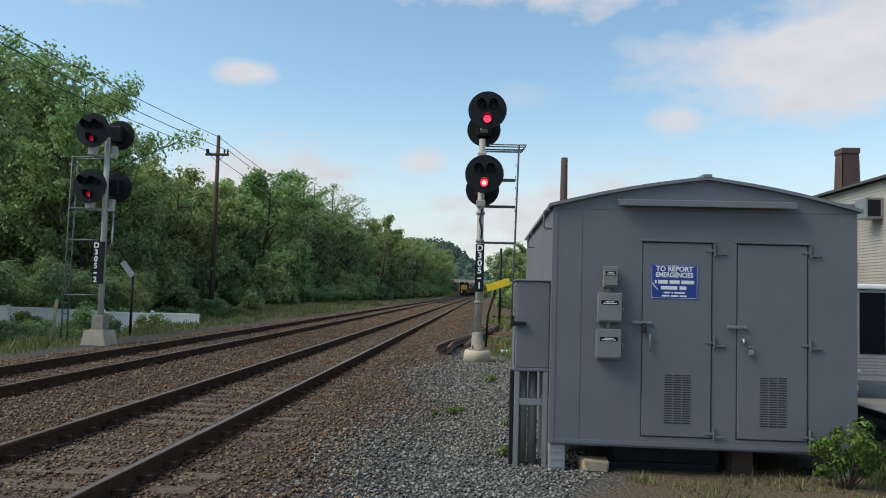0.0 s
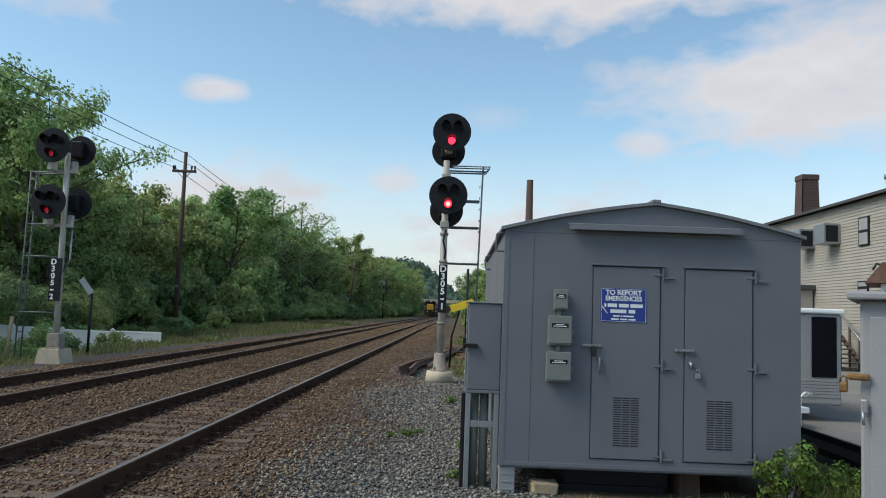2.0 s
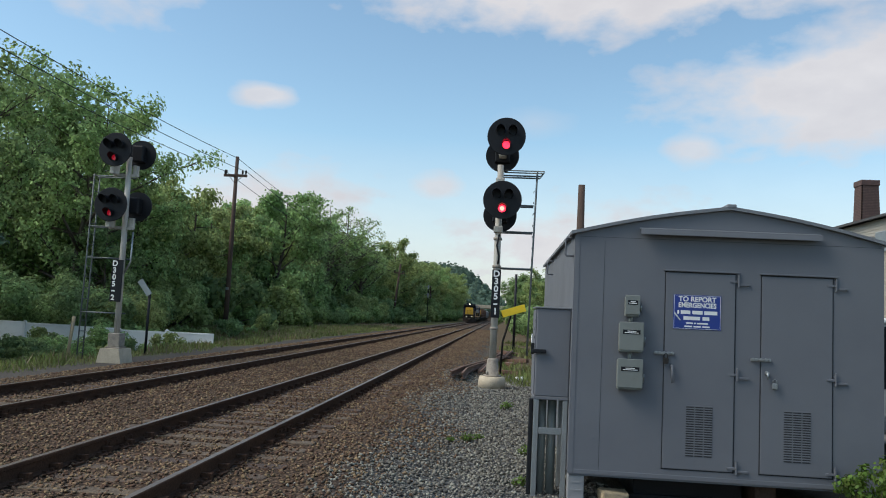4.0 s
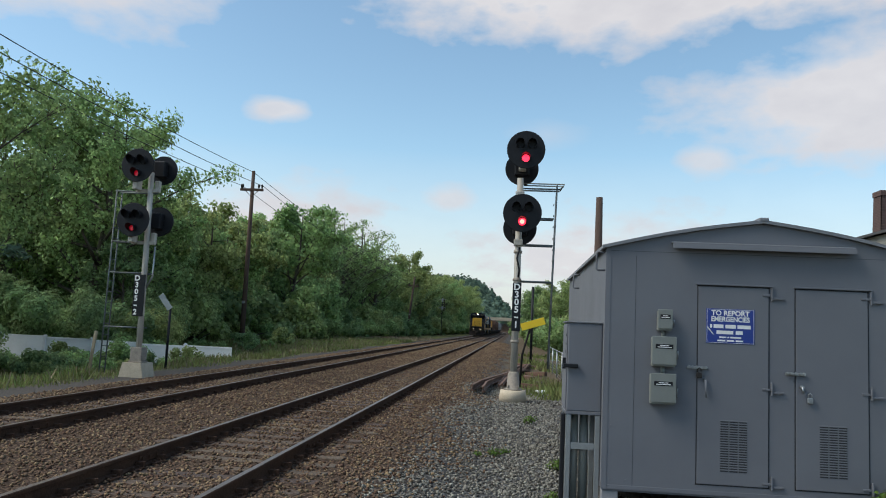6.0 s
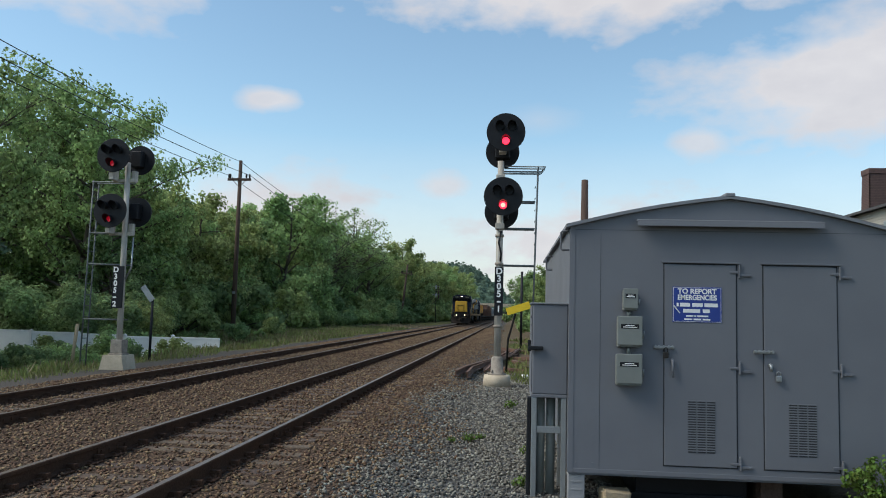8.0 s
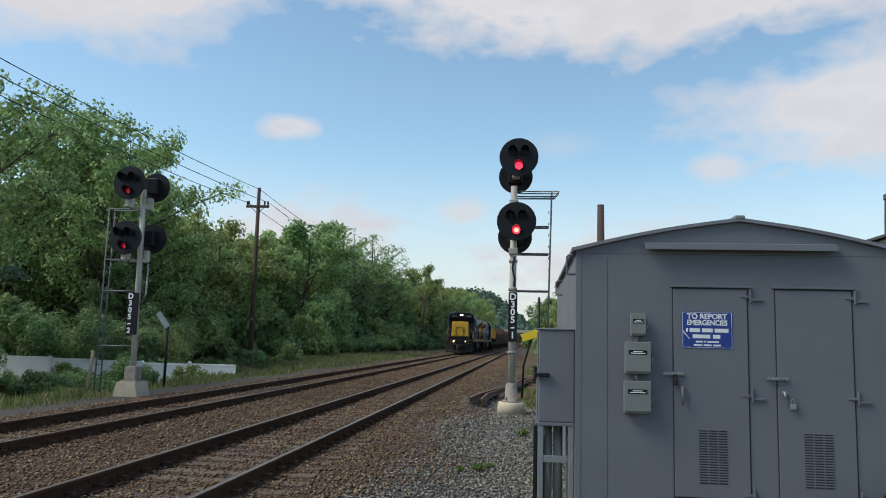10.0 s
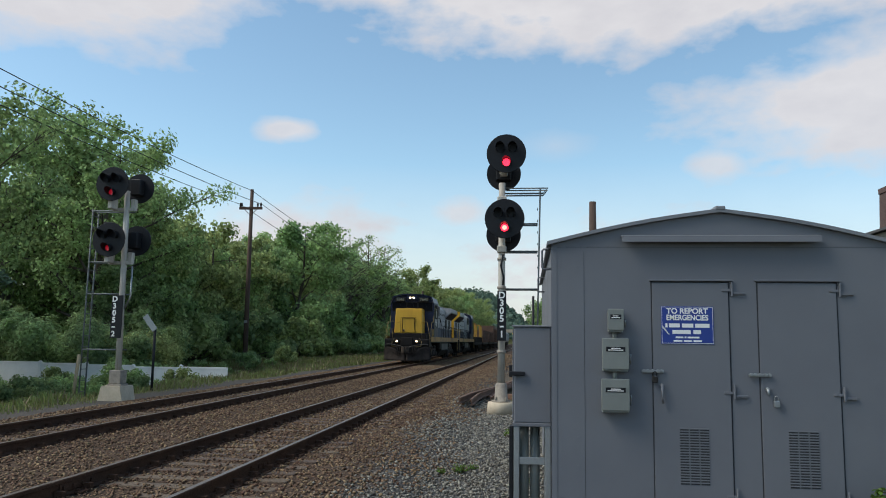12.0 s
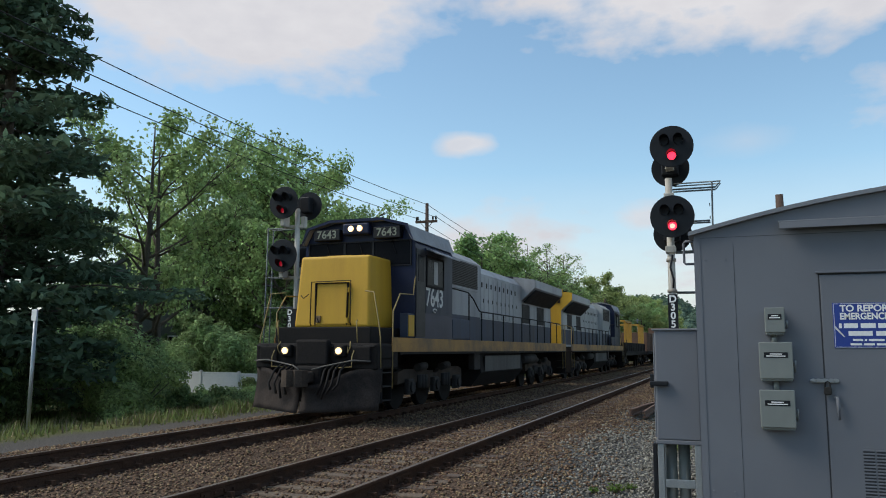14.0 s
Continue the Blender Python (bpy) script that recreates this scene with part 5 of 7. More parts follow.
def build_grass():
    def blades(name, label, n, xr, yr, hmin, hmax, mt, seed, mask=None, power=1.4):
        r = np.random.default_rng(seed)
        x = r.uniform(*xr, n)
        y = yr[0] + (yr[1] - yr[0]) * r.random(n) ** power
        if mask is not None:
            k = mask(x, y, r)
            x, y = x[k], y[k]
        m = len(x)
        z = ground_z(x, y)
        h = r.uniform(hmin, hmax, m) * (0.6 + 0.8 * np.abs(np.sin(x * 1.7) * np.sin(y * 0.9 + x)))
        w = h * 0.03 + 0.002 + 0.0007 * y
        az = r.uniform(0, 6.283, m)
        lean = r.normal(0, 0.3, (m, 2)) * h[:, None]
        dx, dy = np.cos(az) * w, np.sin(az) * w
        p0 = np.stack([x - dx, y - dy, z - 0.02], -1)
        p1 = np.stack([x + dx, y + dy, z - 0.02], -1)
        p2 = np.stack([x + lean[:, 0], y + lean[:, 1], z + h], -1)
        v = np.stack([p0, p1, p2], 1).reshape(-1, 3)
        me = bpy.data.meshes.new(name)
        me.vertices.add(m * 3)
        me.vertices.foreach_set("co", v.ravel())
        me.loops.add(m * 3)
        me.loops.foreach_set("vertex_index", np.arange(m * 3))
        me.polygons.add(m)
        me.polygons.foreach_set("loop_start", np.arange(m) * 3)
        me.polygons.foreach_set("loop_total", np.full(m, 3))
        me.materials.append(mt)
        me.update(calc_edges=True)
        tagged(new(name, me), label, "grass", kind="stuff")

    def bank(x, y, r):
        return r.random(len(x)) < np.clip((-7.4 - x + 0.9 * np.sin(y * 0.7) * 0.5) * 0.7, 0, 1)

    blades("grass", "rough green grass on the bank beyond the tracks", 130000, (-22, -7.3), (10, 90), 0.05, 0.27, GRASS, 1, bank)
    blades("dry_grass", "dry straw-coloured stems among the grass", 18000, (-20, -7.6), (10, 110), 0.08, 0.32, DRY, 2, bank)
    blades("weeds", "tufts of grass and weeds round the shed", 3800, (4.9, 9.5), (7.8, 9.8), 0.03, 0.13, GRASS, 3, lambda x, y, r: (np.sin(x * 3.1) * np.sin(y * 4 + x) > 0.0) & (x > 5.2 + 0.4 * np.sin(y * 5)))
    blades("dry_weeds", "dry stalks in front of the shed", 90, (6.3, 8.2), (9.3, 9.8), 0.06, 0.2, GRASS, 4)
    blades("verge_grass", "grass beyond the mast signal", 9000, (3.6, 9.0), (23, 60), 0.08, 0.35, GRASS, 5, lambda x, y, r: np.sin(x * 1.1 + y * 0.35) > -0.1)
    blades("right_grass", "green grass beside the shed", 16000, (7.6, 8.45), (7.5, 30), 0.05, 0.2, GRASS, 6)


build_trees()
build_far_woods()
build_grass()


# ---------------------------------------------------------------- the train
def handrail(parent, pts, r=0.018, mt=None, name="handrail"):
    return qtube(name, mt or LOCO_STRIPE, parent, pts, r, 6)


def truck(parent, yc, axles=3, pitch=1.75):
    """A truck: cast side frames with a dipped outline, springs, wheelsets and axle boxes."""
    half = pitch * (axles - 1) / 2
    a, b = yc - half - 0.62, yc + half + 0.62
    side = [(a, 0.62), (a, 0.9), (a + 0.35, 0.98), (yc - 0.5, 0.95), (yc - 0.3, 0.84), (yc + 0.3, 0.84), (yc + 0.5, 0.95), (b - 0.35, 0.98), (b, 0.9), (b, 0.62), (b - 0.45, 0.66),
            (yc + 0.55, 0.6), (yc + 0.3, 0.46), (yc - 0.3, 0.46), (yc - 0.55, 0.6), (a + 0.45, 0.66)]
    bm = B()
    for x0, x1 in ((-1.1, -0.99), (0.99, 1.1)):
        prism(bm, side, x0, x1, "x")
    box(bm, -0.98, 0.98, yc - 0.35, yc + 0.35, 0.55, 0.9)
    t = part("truck", bm, GRIME_DUST, parent, "dusty cast truck frame")
    for i in range(axles):
        y = yc + (i - (axles - 1) / 2) * pitch
        bm = B()
        for s in (-1, 1):
            tube(bm, [(s * 0.68, y, 0.52), (s * 0.8, y, 0.52)], 0.52, 24)
            tube(bm, [(s * 0.66, y, 0.52), (s * 0.68, y, 0.52)], 0.55, 24)
        tube(bm, [(-0.8, y, 0.52), (0.8, y, 0.52)], 0.09, 8)
        part("wheelset", bm, GRIME, t)
        for s in (-1, 1):
            bm = B()
            box(bm, s * 1.14 - 0.08, s * 1.14 + 0.08, y - 0.19, y + 0.19, 0.36, 0.74, 0.04)
            tube(bm, [(s * 1.22, y, 0.54), (s * 1.27, y, 0.54)], 0.13, 12)
            part("axle_box", bm, GRIME_GREY, t)
    for s in (-1, 1):
        for k in range(axles - 1):
            y = yc + (k - (axles - 2) / 2) * pitch
            for dy in (-0.2, 0.0, 0.2):
                qtube("spring", GRIME_GREY, t, [(s * 1.13, y + dy, 0.48), (s * 1.13, y + dy, 0.82)], 0.08, 8)
            qtube("brake_cylinder", GRIME_GREY, t, [(s * 1.17, y - 0.42, 1.0), (s * 1.17, y + 0.1, 1.04)], 0.1, 10)
    return t


def plough_blade(s):
    """One wing of the V plough, hollow in section, with a turned-up outer corner."""
    bm = B()
    nu, nv = 10, 7
    front, back = [], []
    for i in range(nu + 1):
        u = i / nu
        fr, bk = [], []
        for j in range(nv + 1):
            v = j / nv
            top = 0.72 + 0.3 * smooth(0.15, 0.75, u)
            x = s * (0.03 + 1.5 * u)
            y = -0.5 + 0.68 * u ** 1.2 + 0.32 * v * (1 - 0.35 * v) - 0.08 * v ** 4
            z = 0.13 + 0.05 * u + (top - 0.15) * v
            fr.append(bm.verts.new((x, y, z)))
            bk.append(bm.verts.new((x, y + 0.05, z)))
        front.append(fr)
        back.append(bk)
    for g in (front, back):
        for i in range(nu):
            for j in range(nv):
                f = bm.faces.new((g[i][j], g[i + 1][j], g[i + 1][j + 1], g[i][j + 1]))
                f.smooth = True
    edge = [(i, 0) for i in range(nu + 1)] + [(nu, j) for j in range(1, nv + 1)] + [(i, nv) for i in range(nu - 1, -1, -1)] + [(0, j) for j in range(nv - 1, 0, -1)]
    for (a, b), (c, d) in zip(edge, edge[1:] + edge[:1]):
        bm.faces.new((front[a][b], front[c][d], back[c][d], back[a][b]))
    bmesh.ops.recalc_face_normals(bm, faces=bm.faces)
    return bm


def build_loco(name, label, number, hood_mat, lit, y_len=21.3):
    """A six-axle hood unit; cab end at y = 0, facing -y, z from the rail top."""
    L = thing(name, label, "locomotive")
    lamp_mat = HEADLAMP if lit else LENS_OFF
    for s in (-1, 1):
        part("plough", plough_blade(s), PLOUGH, L, "dusty curved steel plough blade")
    qbox("pilot_plate", GRIME, L, (-1.5, 1.5, 0.42, 0.5, 0.3, 1.02), 0.02)
    bm = B()
    box(bm, -0.17, 0.17, -0.5, 0.5, 0.74, 0.98, 0.04)
    prism(bm, [(-0.2, -0.5), (-0.24, -0.75), (-0.05, -0.86), (0.03, -0.74), (0.1, -0.78), (0.22, -0.7), (0.22, -0.45)], 0.68, 1.02, "z")
    coupler = part("coupler", bm, GRIME_DUST, L, "rusty knuckle coupler")
    bm = B()
    box(bm, -0.34, 0.34, -0.12, 0.2, 0.62, 1.1, 0.06)
    part("draft_pocket", bm, GRIME, coupler)
    for s in (-1, 1):
        for k, low in ((0.4, 0.5), (0.52, 0.42), (0.64, 0.52), (0.78, 0.6)):
            qtube("air_hose", GRIME, L, [(s * k, 0.15, 1.12), (s * (k + 0.02), -0.12, 1.0), (s * (k + 0.05), -0.3, 0.72), (s * (k - 0.04), -0.36, low)], 0.026, 6)
        qtube("uncoupling_lever", GRIME_PALE, L, [(s * 0.16, -0.2, 1.02), (s * 0.4, -0.02, 1.1), (s * 1.05, -0.02, 1.22), (s * 1.42, 0.06, 1.2)], 0.017, 6, "worn pale uncoupling lever")
    # porch, its black front and the lamps on it
    bm = B()
    box(bm, -1.5, 1.5, 0.2, 1.35, 1.02, 1.58, 0.05)
    box(bm, -1.2, 1.2, 0.5, 2.3, 1.55, 1.948, 0.03)
    box(bm, -0.4, 0.4, 0.04, 0.22, 1.1, 1.66, 0.05)
    box(bm, -1.36, -0.92, 0.14, 0.22, 1.16, 1.52, 0.03)
    box(bm, 0.92, 1.36, 0.14, 0.22, 1.16, 1.52, 0.03)
    part("pilot_deck", bm, GRIME, L)
    bm = B()
    for k in range(9):
        box(bm, -1.46 + k * 0.33, -1.2 + k * 0.33, 0.16, 0.199, 1.5, 1.545, 0.008)
    part("anticlimber", bm, GRIME_GREY, L, "ribbed anticlimber edge", kind="stuff")
    for s in (-1, 1):
        lamp = qbox("ditch_light", GRIME, L, (s * 0.66 - 0.13, s * 0.66 + 0.13, 0.06, 0.3, 1.29, 1.55), 0.04)
        bm = B()
        tube(bm, [(s * 0.66, 0.03, 1.42), (s * 0.66, 0.058, 1.42)], 0.075, 16)
        part("lens", bm, lamp_mat, lamp, "lit warm white lamp" if lit else "unlit lamp")
        if lit:
            bm = B()
            tube(bm, [(s * 0.66, 0.022, 1.42), (s * 0.66, 0.029, 1.42)], 0.04, 12)
            part("lamp_core", bm, LAMP_CORE, lamp, "bright lamp core")
        bm = B()
        ring = [(s * 0.66 + 0.095 * math.cos(i * 0.449), 0.05, 1.42 + 0.095 * math.sin(i * 0.449)) for i in range(15)]
        tube(bm, ring, 0.014, 5)
        part("bezel", bm, GRIME_GREY, lamp)
        for k in range(4):
            qbox("step", GRIME_GREY, L, (s * 1.5 - 0.3 if s > 0 else -1.5, 1.5 if s > 0 else -1.2, 0.5, 0.95, 0.34 + 0.3 * k, 0.365 + 0.3 * k))
        for ya in (0.48, 0.97):
            qbox("step_side", GRIME, L, (s * 1.35 - 0.15, s * 1.35 + 0.15, ya - 0.012, ya + 0.012, 0.3, 1.42))
        handrail(L, [(s * 1.5, 0.4, 0.55), (s * 1.5, 0.36, 1.7), (s * 1.44, 0.4, 2.0), (s * 1.3, 0.42, 2.7), (s * 1.0, 0.6, 2.74)], 0.016, RAIL_DULL)
        handrail(L, [(s * 1.5, 1.0, 0.6), (s * 1.5, 1.02, 2.3), (s * 1.5, 1.4, 2.72), (s * 1.5, 2.2, 2.75), (s * 1.5, 2.32, 3.2), (s * 1.5, 2.6, 3.24)], 0.016, RAIL_DULL)
        handrail(L, [(s * 0.98, 0.3, 1.6), (s * 0.98, 0.24, 2.06), (s * 0.98, 0.3, 2.08)], 0.015, RAIL_DULL)
        handrail(L, [(s * 0.98, 0.25, 1.56), (s * 0.98, 0.05, 1.3), (s * 0.98, 0.04, 1.08), (s * 0.6, 0.04, 1.06)], 0.014, RAIL_DULL)
        qtube("grab_iron", RAIL_DULL, L, [(s * 0.86, 0.2, 1.62), (s * 0.9, 0.12, 1.5), (s * 0.84, 0.12, 1.36), (s * 0.8, 0.2, 1.5)], 0.012, 6)
    # sills and deck
    qbox("deck", GRIME, L, (-1.49, 1.49, 1.36, y_len - 0.4, 1.42, 1.60), 0.01)
    for s in (-1, 1):
        qbox("side_sill", LOCO_SILL, L, (s * 1.51 - 0.012, s * 1.51 + 0.012, 0.96, y_len - 0.4, 1.40, 1.72), 0.004, "dirty yellow side sill")
        qbox("sill_lip", GRIME, L, (s * 1.5 - 0.03, s * 1.5 + 0.03, 1.36, y_len - 0.4, 1.34, 1.398), 0.004)
        # battery boxes below the cab with yellow end doors
        qbox("battery_box", LOCO_STRIPE, L, (s * 1.38 - 0.1, s * 1.38 + 0.1, 1.9, 6.6, 1.73, 2.3), 0.015, "dull blue battery box")
        for y0, y1, mt in ((1.95, 2.5, LOCO_YELLOW), (2.56, 3.4, LOCO_STRIPE), (3.46, 3.8, LOCO_SILL), (3.86, 5.0, LOCO_STRIPE), (5.06, 6.5, LOCO_STRIPE)):
            qbox("battery_door", mt, L, (s * 1.485 - 0.008, s * 1.485 + 0.008, y0, y1, 1.76, 2.26), 0.006)
    # nose: a tapered box with rounded edges
    bm = B()
    prism(bm, [(-1.02, 1.0), (0.92, 1.0), (0.92, 2.35), (-1.02, 2.35)], 1.95, 3.62, "z")
    for v in bm.verts:
        if v.co.z > 3 and v.co.y < 1.8:
            v.co.y += 0.13
        if v.co.z > 3:
            v.co.x *= 0.93
    bmesh.ops.bevel(bm, geom=[e for e in bm.edges], offset=0.075, segments=4, affect="EDGES", profile=0.6)
    for f in bm.faces:
        f.smooth = f.calc_area() < 0.25
    nose = part("nose", bm, LOCO_YELLOW, L, "scuffed yellow short nose")
    bm = B()
    for x0, x1, z0, z1 in ((-0.475, -0.45, 2.0, 2.98), (0.35, 0.365, 2.0, 2.98), (-0.475, 0.365, 2.965, 2.98)):
        box(bm, x0, x1, 0.985, 1.1, z0, z1)
    part("nose_door_seam", bm, GRIME, nose)
    door = qbox("nose_door", LOCO_YELLOW, nose, (-0.44, 0.34, 0.972, 1.12, 2.02, 2.955), 0.012, "yellow nose door")
    for v in door.data.vertices:
        v.co.y += 0.075 * (v.co.z - 1.86) / 1.7
    qbox("latch_plate", LOCO_SILL, nose, (-0.42, -0.3, 0.95, 0.98, 2.06, 2.22), 0.01)
    qtube("door_latch", GRIME, nose, [(-0.39, 0.945, 2.17), (-0.36, 0.93, 2.12), (-0.33, 0.945, 2.06)], 0.012, 6)
    for z in (2.1, 2.8):
        qbox("door_hinge", LOCO_YELLOW, nose, (0.33, 0.4, 0.95 + 0.05 * (z - 2), 1.05, z - 0.06, z + 0.06), 0.01)
    handrail(nose, [(-0.56, 0.99, 2.0), (-0.56, 0.94, 2.05), (-0.56, 0.96, 3.0), (0.46, 0.96, 3.02), (0.46, 0.95, 2.06), (0.46, 0.99, 2.0)], 0.014, GRIME)
    handrail(nose, [(-0.85, 0.99, 2.7), (-0.75, 0.94, 2.62), (-0.62, 0.95, 2.72)], 0.01, GRIME)
    bm = B()
    box(bm, -0.3, 0.3, 1.25, 1.6, 3.615, 3.64, 0.01)
    part("nose_hatch", bm, LOCO_YELLOW, nose)
    # cab: a windowed front wall set back behind the nose, sides, and a shallow peaked roof
    bm = B()
    out = [(-1.5, 1.62), (1.5, 1.62), (1.5, 4.0), (1.3, 4.42), (0.7, 4.58), (-0.7, 4.58), (-1.3, 4.42), (-1.5, 4.0)]
    prism(bm, out, 2.3, 5.0)
    cab = part("cab", bm, LOCO_BLUE, L)
    bm = B()
    prism(bm, [(-1.46, 4.10), (-1.52, 4.06), (-1.36, 4.46), (-0.72, 4.64), (0.72, 4.64), (1.36, 4.46), (1.52, 4.06), (1.46, 4.10), (1.3, 4.425), (0.7, 4.585), (-0.7, 4.585), (-1.3, 4.425)], 2.12, 5.1)
    part("cab_roof", bm, ROOF_PALE, cab, "sun-bleached grey cab roof")
    bm = B()
    prism(bm, [(-1.53, 4.04), (-1.37, 4.47), (-0.72, 4.65), (0.72, 4.65), (1.37, 4.47), (1.53, 4.04), (1.3, 4.42), (0.7, 4.58), (-0.7, 4.58), (-1.3, 4.42)], 2.08, 2.119)
    part("roof_brow", bm, LOCO_BLUE, cab, "dark blue front edge of the roof")
    for x0, x1, z0 in ((-1.38, -0.42, 3.5), (-0.36, 0.36, 3.62), (0.42, 1.38, 3.5)):
        w = qbox("windshield", GLASS, cab, (x0, x1, 2.275, 2.298, z0, 4.08), 0.02, "dark windshield pane")
        bm = B()
        for a in ((x0 - 0.03, x1 + 0.03, z0 - 0.03, z0), (x0 - 0.03, x1 + 0.03, 4.08, 4.11), (x0 - 0.03, x0, z0, 4.08), (x1, x1 + 0.03, z0, 4.08)):
            box(bm, a[0], a[1], 2.262, 2.297, a[2], a[3])
        part("window_frame", bm, BLACK, w)
        qtube("wiper", BLACK, w, [((x0 + x1) / 2, 2.255, 4.1), ((x0 + x1) / 2 + 0.12, 2.25, 3.75)], 0.01, 5)
    for s in (-1, 1):
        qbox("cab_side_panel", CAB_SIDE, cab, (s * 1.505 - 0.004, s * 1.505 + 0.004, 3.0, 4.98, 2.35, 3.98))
        # flat door in black, which puts the recess shade into its colour
        qbox("cab_door", BLACK, cab, (s * 1.51 - 0.01, s * 1.51 + 0.01, 2.34, 2.96, 1.75, 3.9), 0.01, "cab door, black for the shade of its recess")
        qbox("door_window", GLASS, cab, (s * 1.522 - 0.004, s * 1.522 + 0.004, 2.46, 2.84, 3.1, 3.75), 0.004)
        sw = qbox("side_window", GLASS, cab, (s * 1.515 - 0.012, s * 1.515 + 0.012, 3.05, 4.2, 3.05, 3.74), 0.01, "dark sliding cab window")
        # the reflection in the pane is a pale grey paint
        qbox("painted_reflection_pane", HOPPER, sw, (s * 1.532 - 0.004, s * 1.532 + 0.004, 3.5, 3.78, 3.1, 3.68), 0.004, "pane painted pale grey as a reflection")
        bm = B()
        for a in ((3.0, 4.25, 2.99, 3.05), (3.0, 4.25, 3.74, 3.79), (3.0, 3.05, 3.05, 3.74), (4.2, 4.25, 3.05, 3.74)):
            box(bm, s * 1.525 - 0.015, s * 1.525 + 0.015, a[0], a[1], a[2], a[3])
        part("window_frame", bm, GRIME, sw)
        bm = B()
        prism(bm, [(s * 1.51, 3.98), (s * 1.86, 3.82), (s * 1.86, 3.79), (s * 1.51, 3.94)], 3.0, 4.6)
        part("window_shade", bm, ROOF_PALE, cab, "pale folding sun shade")
        if number:
            lettering("number", number, 0.66, PALE_INK, cab, pose(s * 1.514, 3.62, 2.74, 90, 0, 90 * s) @ Matrix.Diagonal((0.95, 1, 1, 1)), "white road number", 0.002, bold=0.012)
            bm = B()
            ring = [(s * 1.513, 3.62 + 0.12 * math.cos(i * 0.5), 2.43 + 0.045 * math.sin(i * 0.5)) for i in range(11)]
            tube(bm, ring, 0.018, 5)
            part("small_mark", bm, PALE_INK, cab)
    bm = B()
    box(bm, -0.36, 0.36, 2.06, 2.3, 4.26, 4.54, 0.04)
    part("headlight_box", bm, LOCO_BLUE, cab)
    for s in (-1, 1):
        bm = B()
        tube(bm, [(s * 0.12, 2.035, 4.4), (s * 0.12, 2.059, 4.4)], 0.075, 16)
        part("headlight", bm, lamp_mat, cab, "lit warm headlight" if lit else "unlit headlight")
        if lit:
            bm = B()
            tube(bm, [(s * 0.12, 2.026, 4.4), (s * 0.12, 2.034, 4.4)], 0.045, 12)
            part("lamp_core", bm, LAMP_CORE, cab, "bright lamp core")
        nb = qbox("number_board", BLACK, cab, (s * 0.82 - 0.36, s * 0.82 + 0.36, 2.11, 2.3, 4.14, 4.42), 0.02)
        if number:
            lettering("numerals", number, 0.28, BOARD_INK, nb, pose(s * 0.82, 2.107, 4.28, 90, 0, 0), "pale numerals", 0.002, bold=0.004)
    qtube("antenna", GRIME, cab, [(0.5, 3.0, 4.58), (0.5, 3.0, 4.85)], 0.012, 5)
    bm = B()
    for k in (-1, 0, 1):
        tube(bm, [(0.25 * k - 0.5, 3.4, 4.7), (0.25 * k - 0.5, 3.0, 4.7)], [0.03, 0.07], 8)
    box(bm, -0.85, -0.15, 3.3, 3.5, 4.56, 4.68, 0.02)
    part("air_horn", bm, GRIME_GREY, cab)
    # long hood
    bm = B()
    prism(bm, [(-0.92, 1.6), (0.92, 1.6), (0.92, 3.95), (0.66, 4.22), (-0.66, 4.22), (-0.92, 3.95)], 8.6, y_len - 0.9)
    hood = part("hood", bm, hood_mat, L, "long weathered grey engine hood")
    bm = B()
    prism(bm, [(-1.2, 1.6), (1.2, 1.6), (1.2, 4.1), (0.85, 4.36), (-0.85, 4.36), (-1.2, 4.1)], 5.0, 8.6)
    eq = part("equipment_bay", bm, hood_mat, L, "wide grey equipment bay behind the cab")
    for s in (-1, 1):
        g = qbox("air_grille", BLACK, eq, (s * 1.21 - 0.008, s * 1.21 + 0.008, 5.5, 8.2, 3.3, 4.05), 0.004, "dark air intake grille")
        bm = B()
        for k in range(14):
            box(bm, s * 1.225 - 0.006, s * 1.225 + 0.006, 5.52, 8.18, 3.33 + k * 0.05, 3.345 + k * 0.05)
        part("slats", bm, GRIME, g, kind="stuff")
        qbox("grille_frame", hood_mat, eq, (s * 1.215 - 0.01, s * 1.215 + 0.01, 5.42, 8.28, 3.22, 3.29), 0.004)
        for y in (5.06, 8.5):
            qbox("seam_strip", hood_mat, eq, (s * 1.21 - 0.012, s * 1.21 + 0.012, y, y + 0.06, 2.4, 4.05), 0.004)
        qbox("blue_band", LOCO_STRIPE, eq, (s * 1.206 - 0.004, s * 1.206 + 0.004, 5.02, 8.58, 1.7, 2.45), 0.0, "dark blue lower band")
        qbox("blue_band", LOCO_STRIPE, hood, (s * 0.926 - 0.004, s * 0.926 + 0.004, 8.61, y_len - 0.92, 1.7, 2.45), 0.0, "dark blue lower band")
        # hinged engine doors
        y = 8.75
        while y < y_len - 7.2:
            d = qbox("engine_door", hood_mat, hood, (s * 0.932 - 0.011, s * 0.932 + 0.011, y, y + 0.5, 2.5, 3.86), 0.008)
            bm = B()
            box(bm, s * 0.95 - 0.01, s * 0.95 + 0.01, y + 0.2, y + 0.29, 3.5, 3.66)
            box(bm, s * 0.95 - 0.008, s * 0.95 + 0.008, y + 0.4, y + 0.45, 3.0, 3.12)
            part("door_latch", bm, GRIME_GREY, d)
            y += 0.54
        for k in range(4):
            qbox("rear_door", hood_mat if k % 2 else GRIME_GREY, hood, (s * 0.932 - 0.011, s * 0.932 + 0.011, y_len - 6.3 + k * 1.3, y_len - 5.1 + k * 1.3, 2.5, 3.25), 0.008)
        # flared radiator wings
        bm = B()
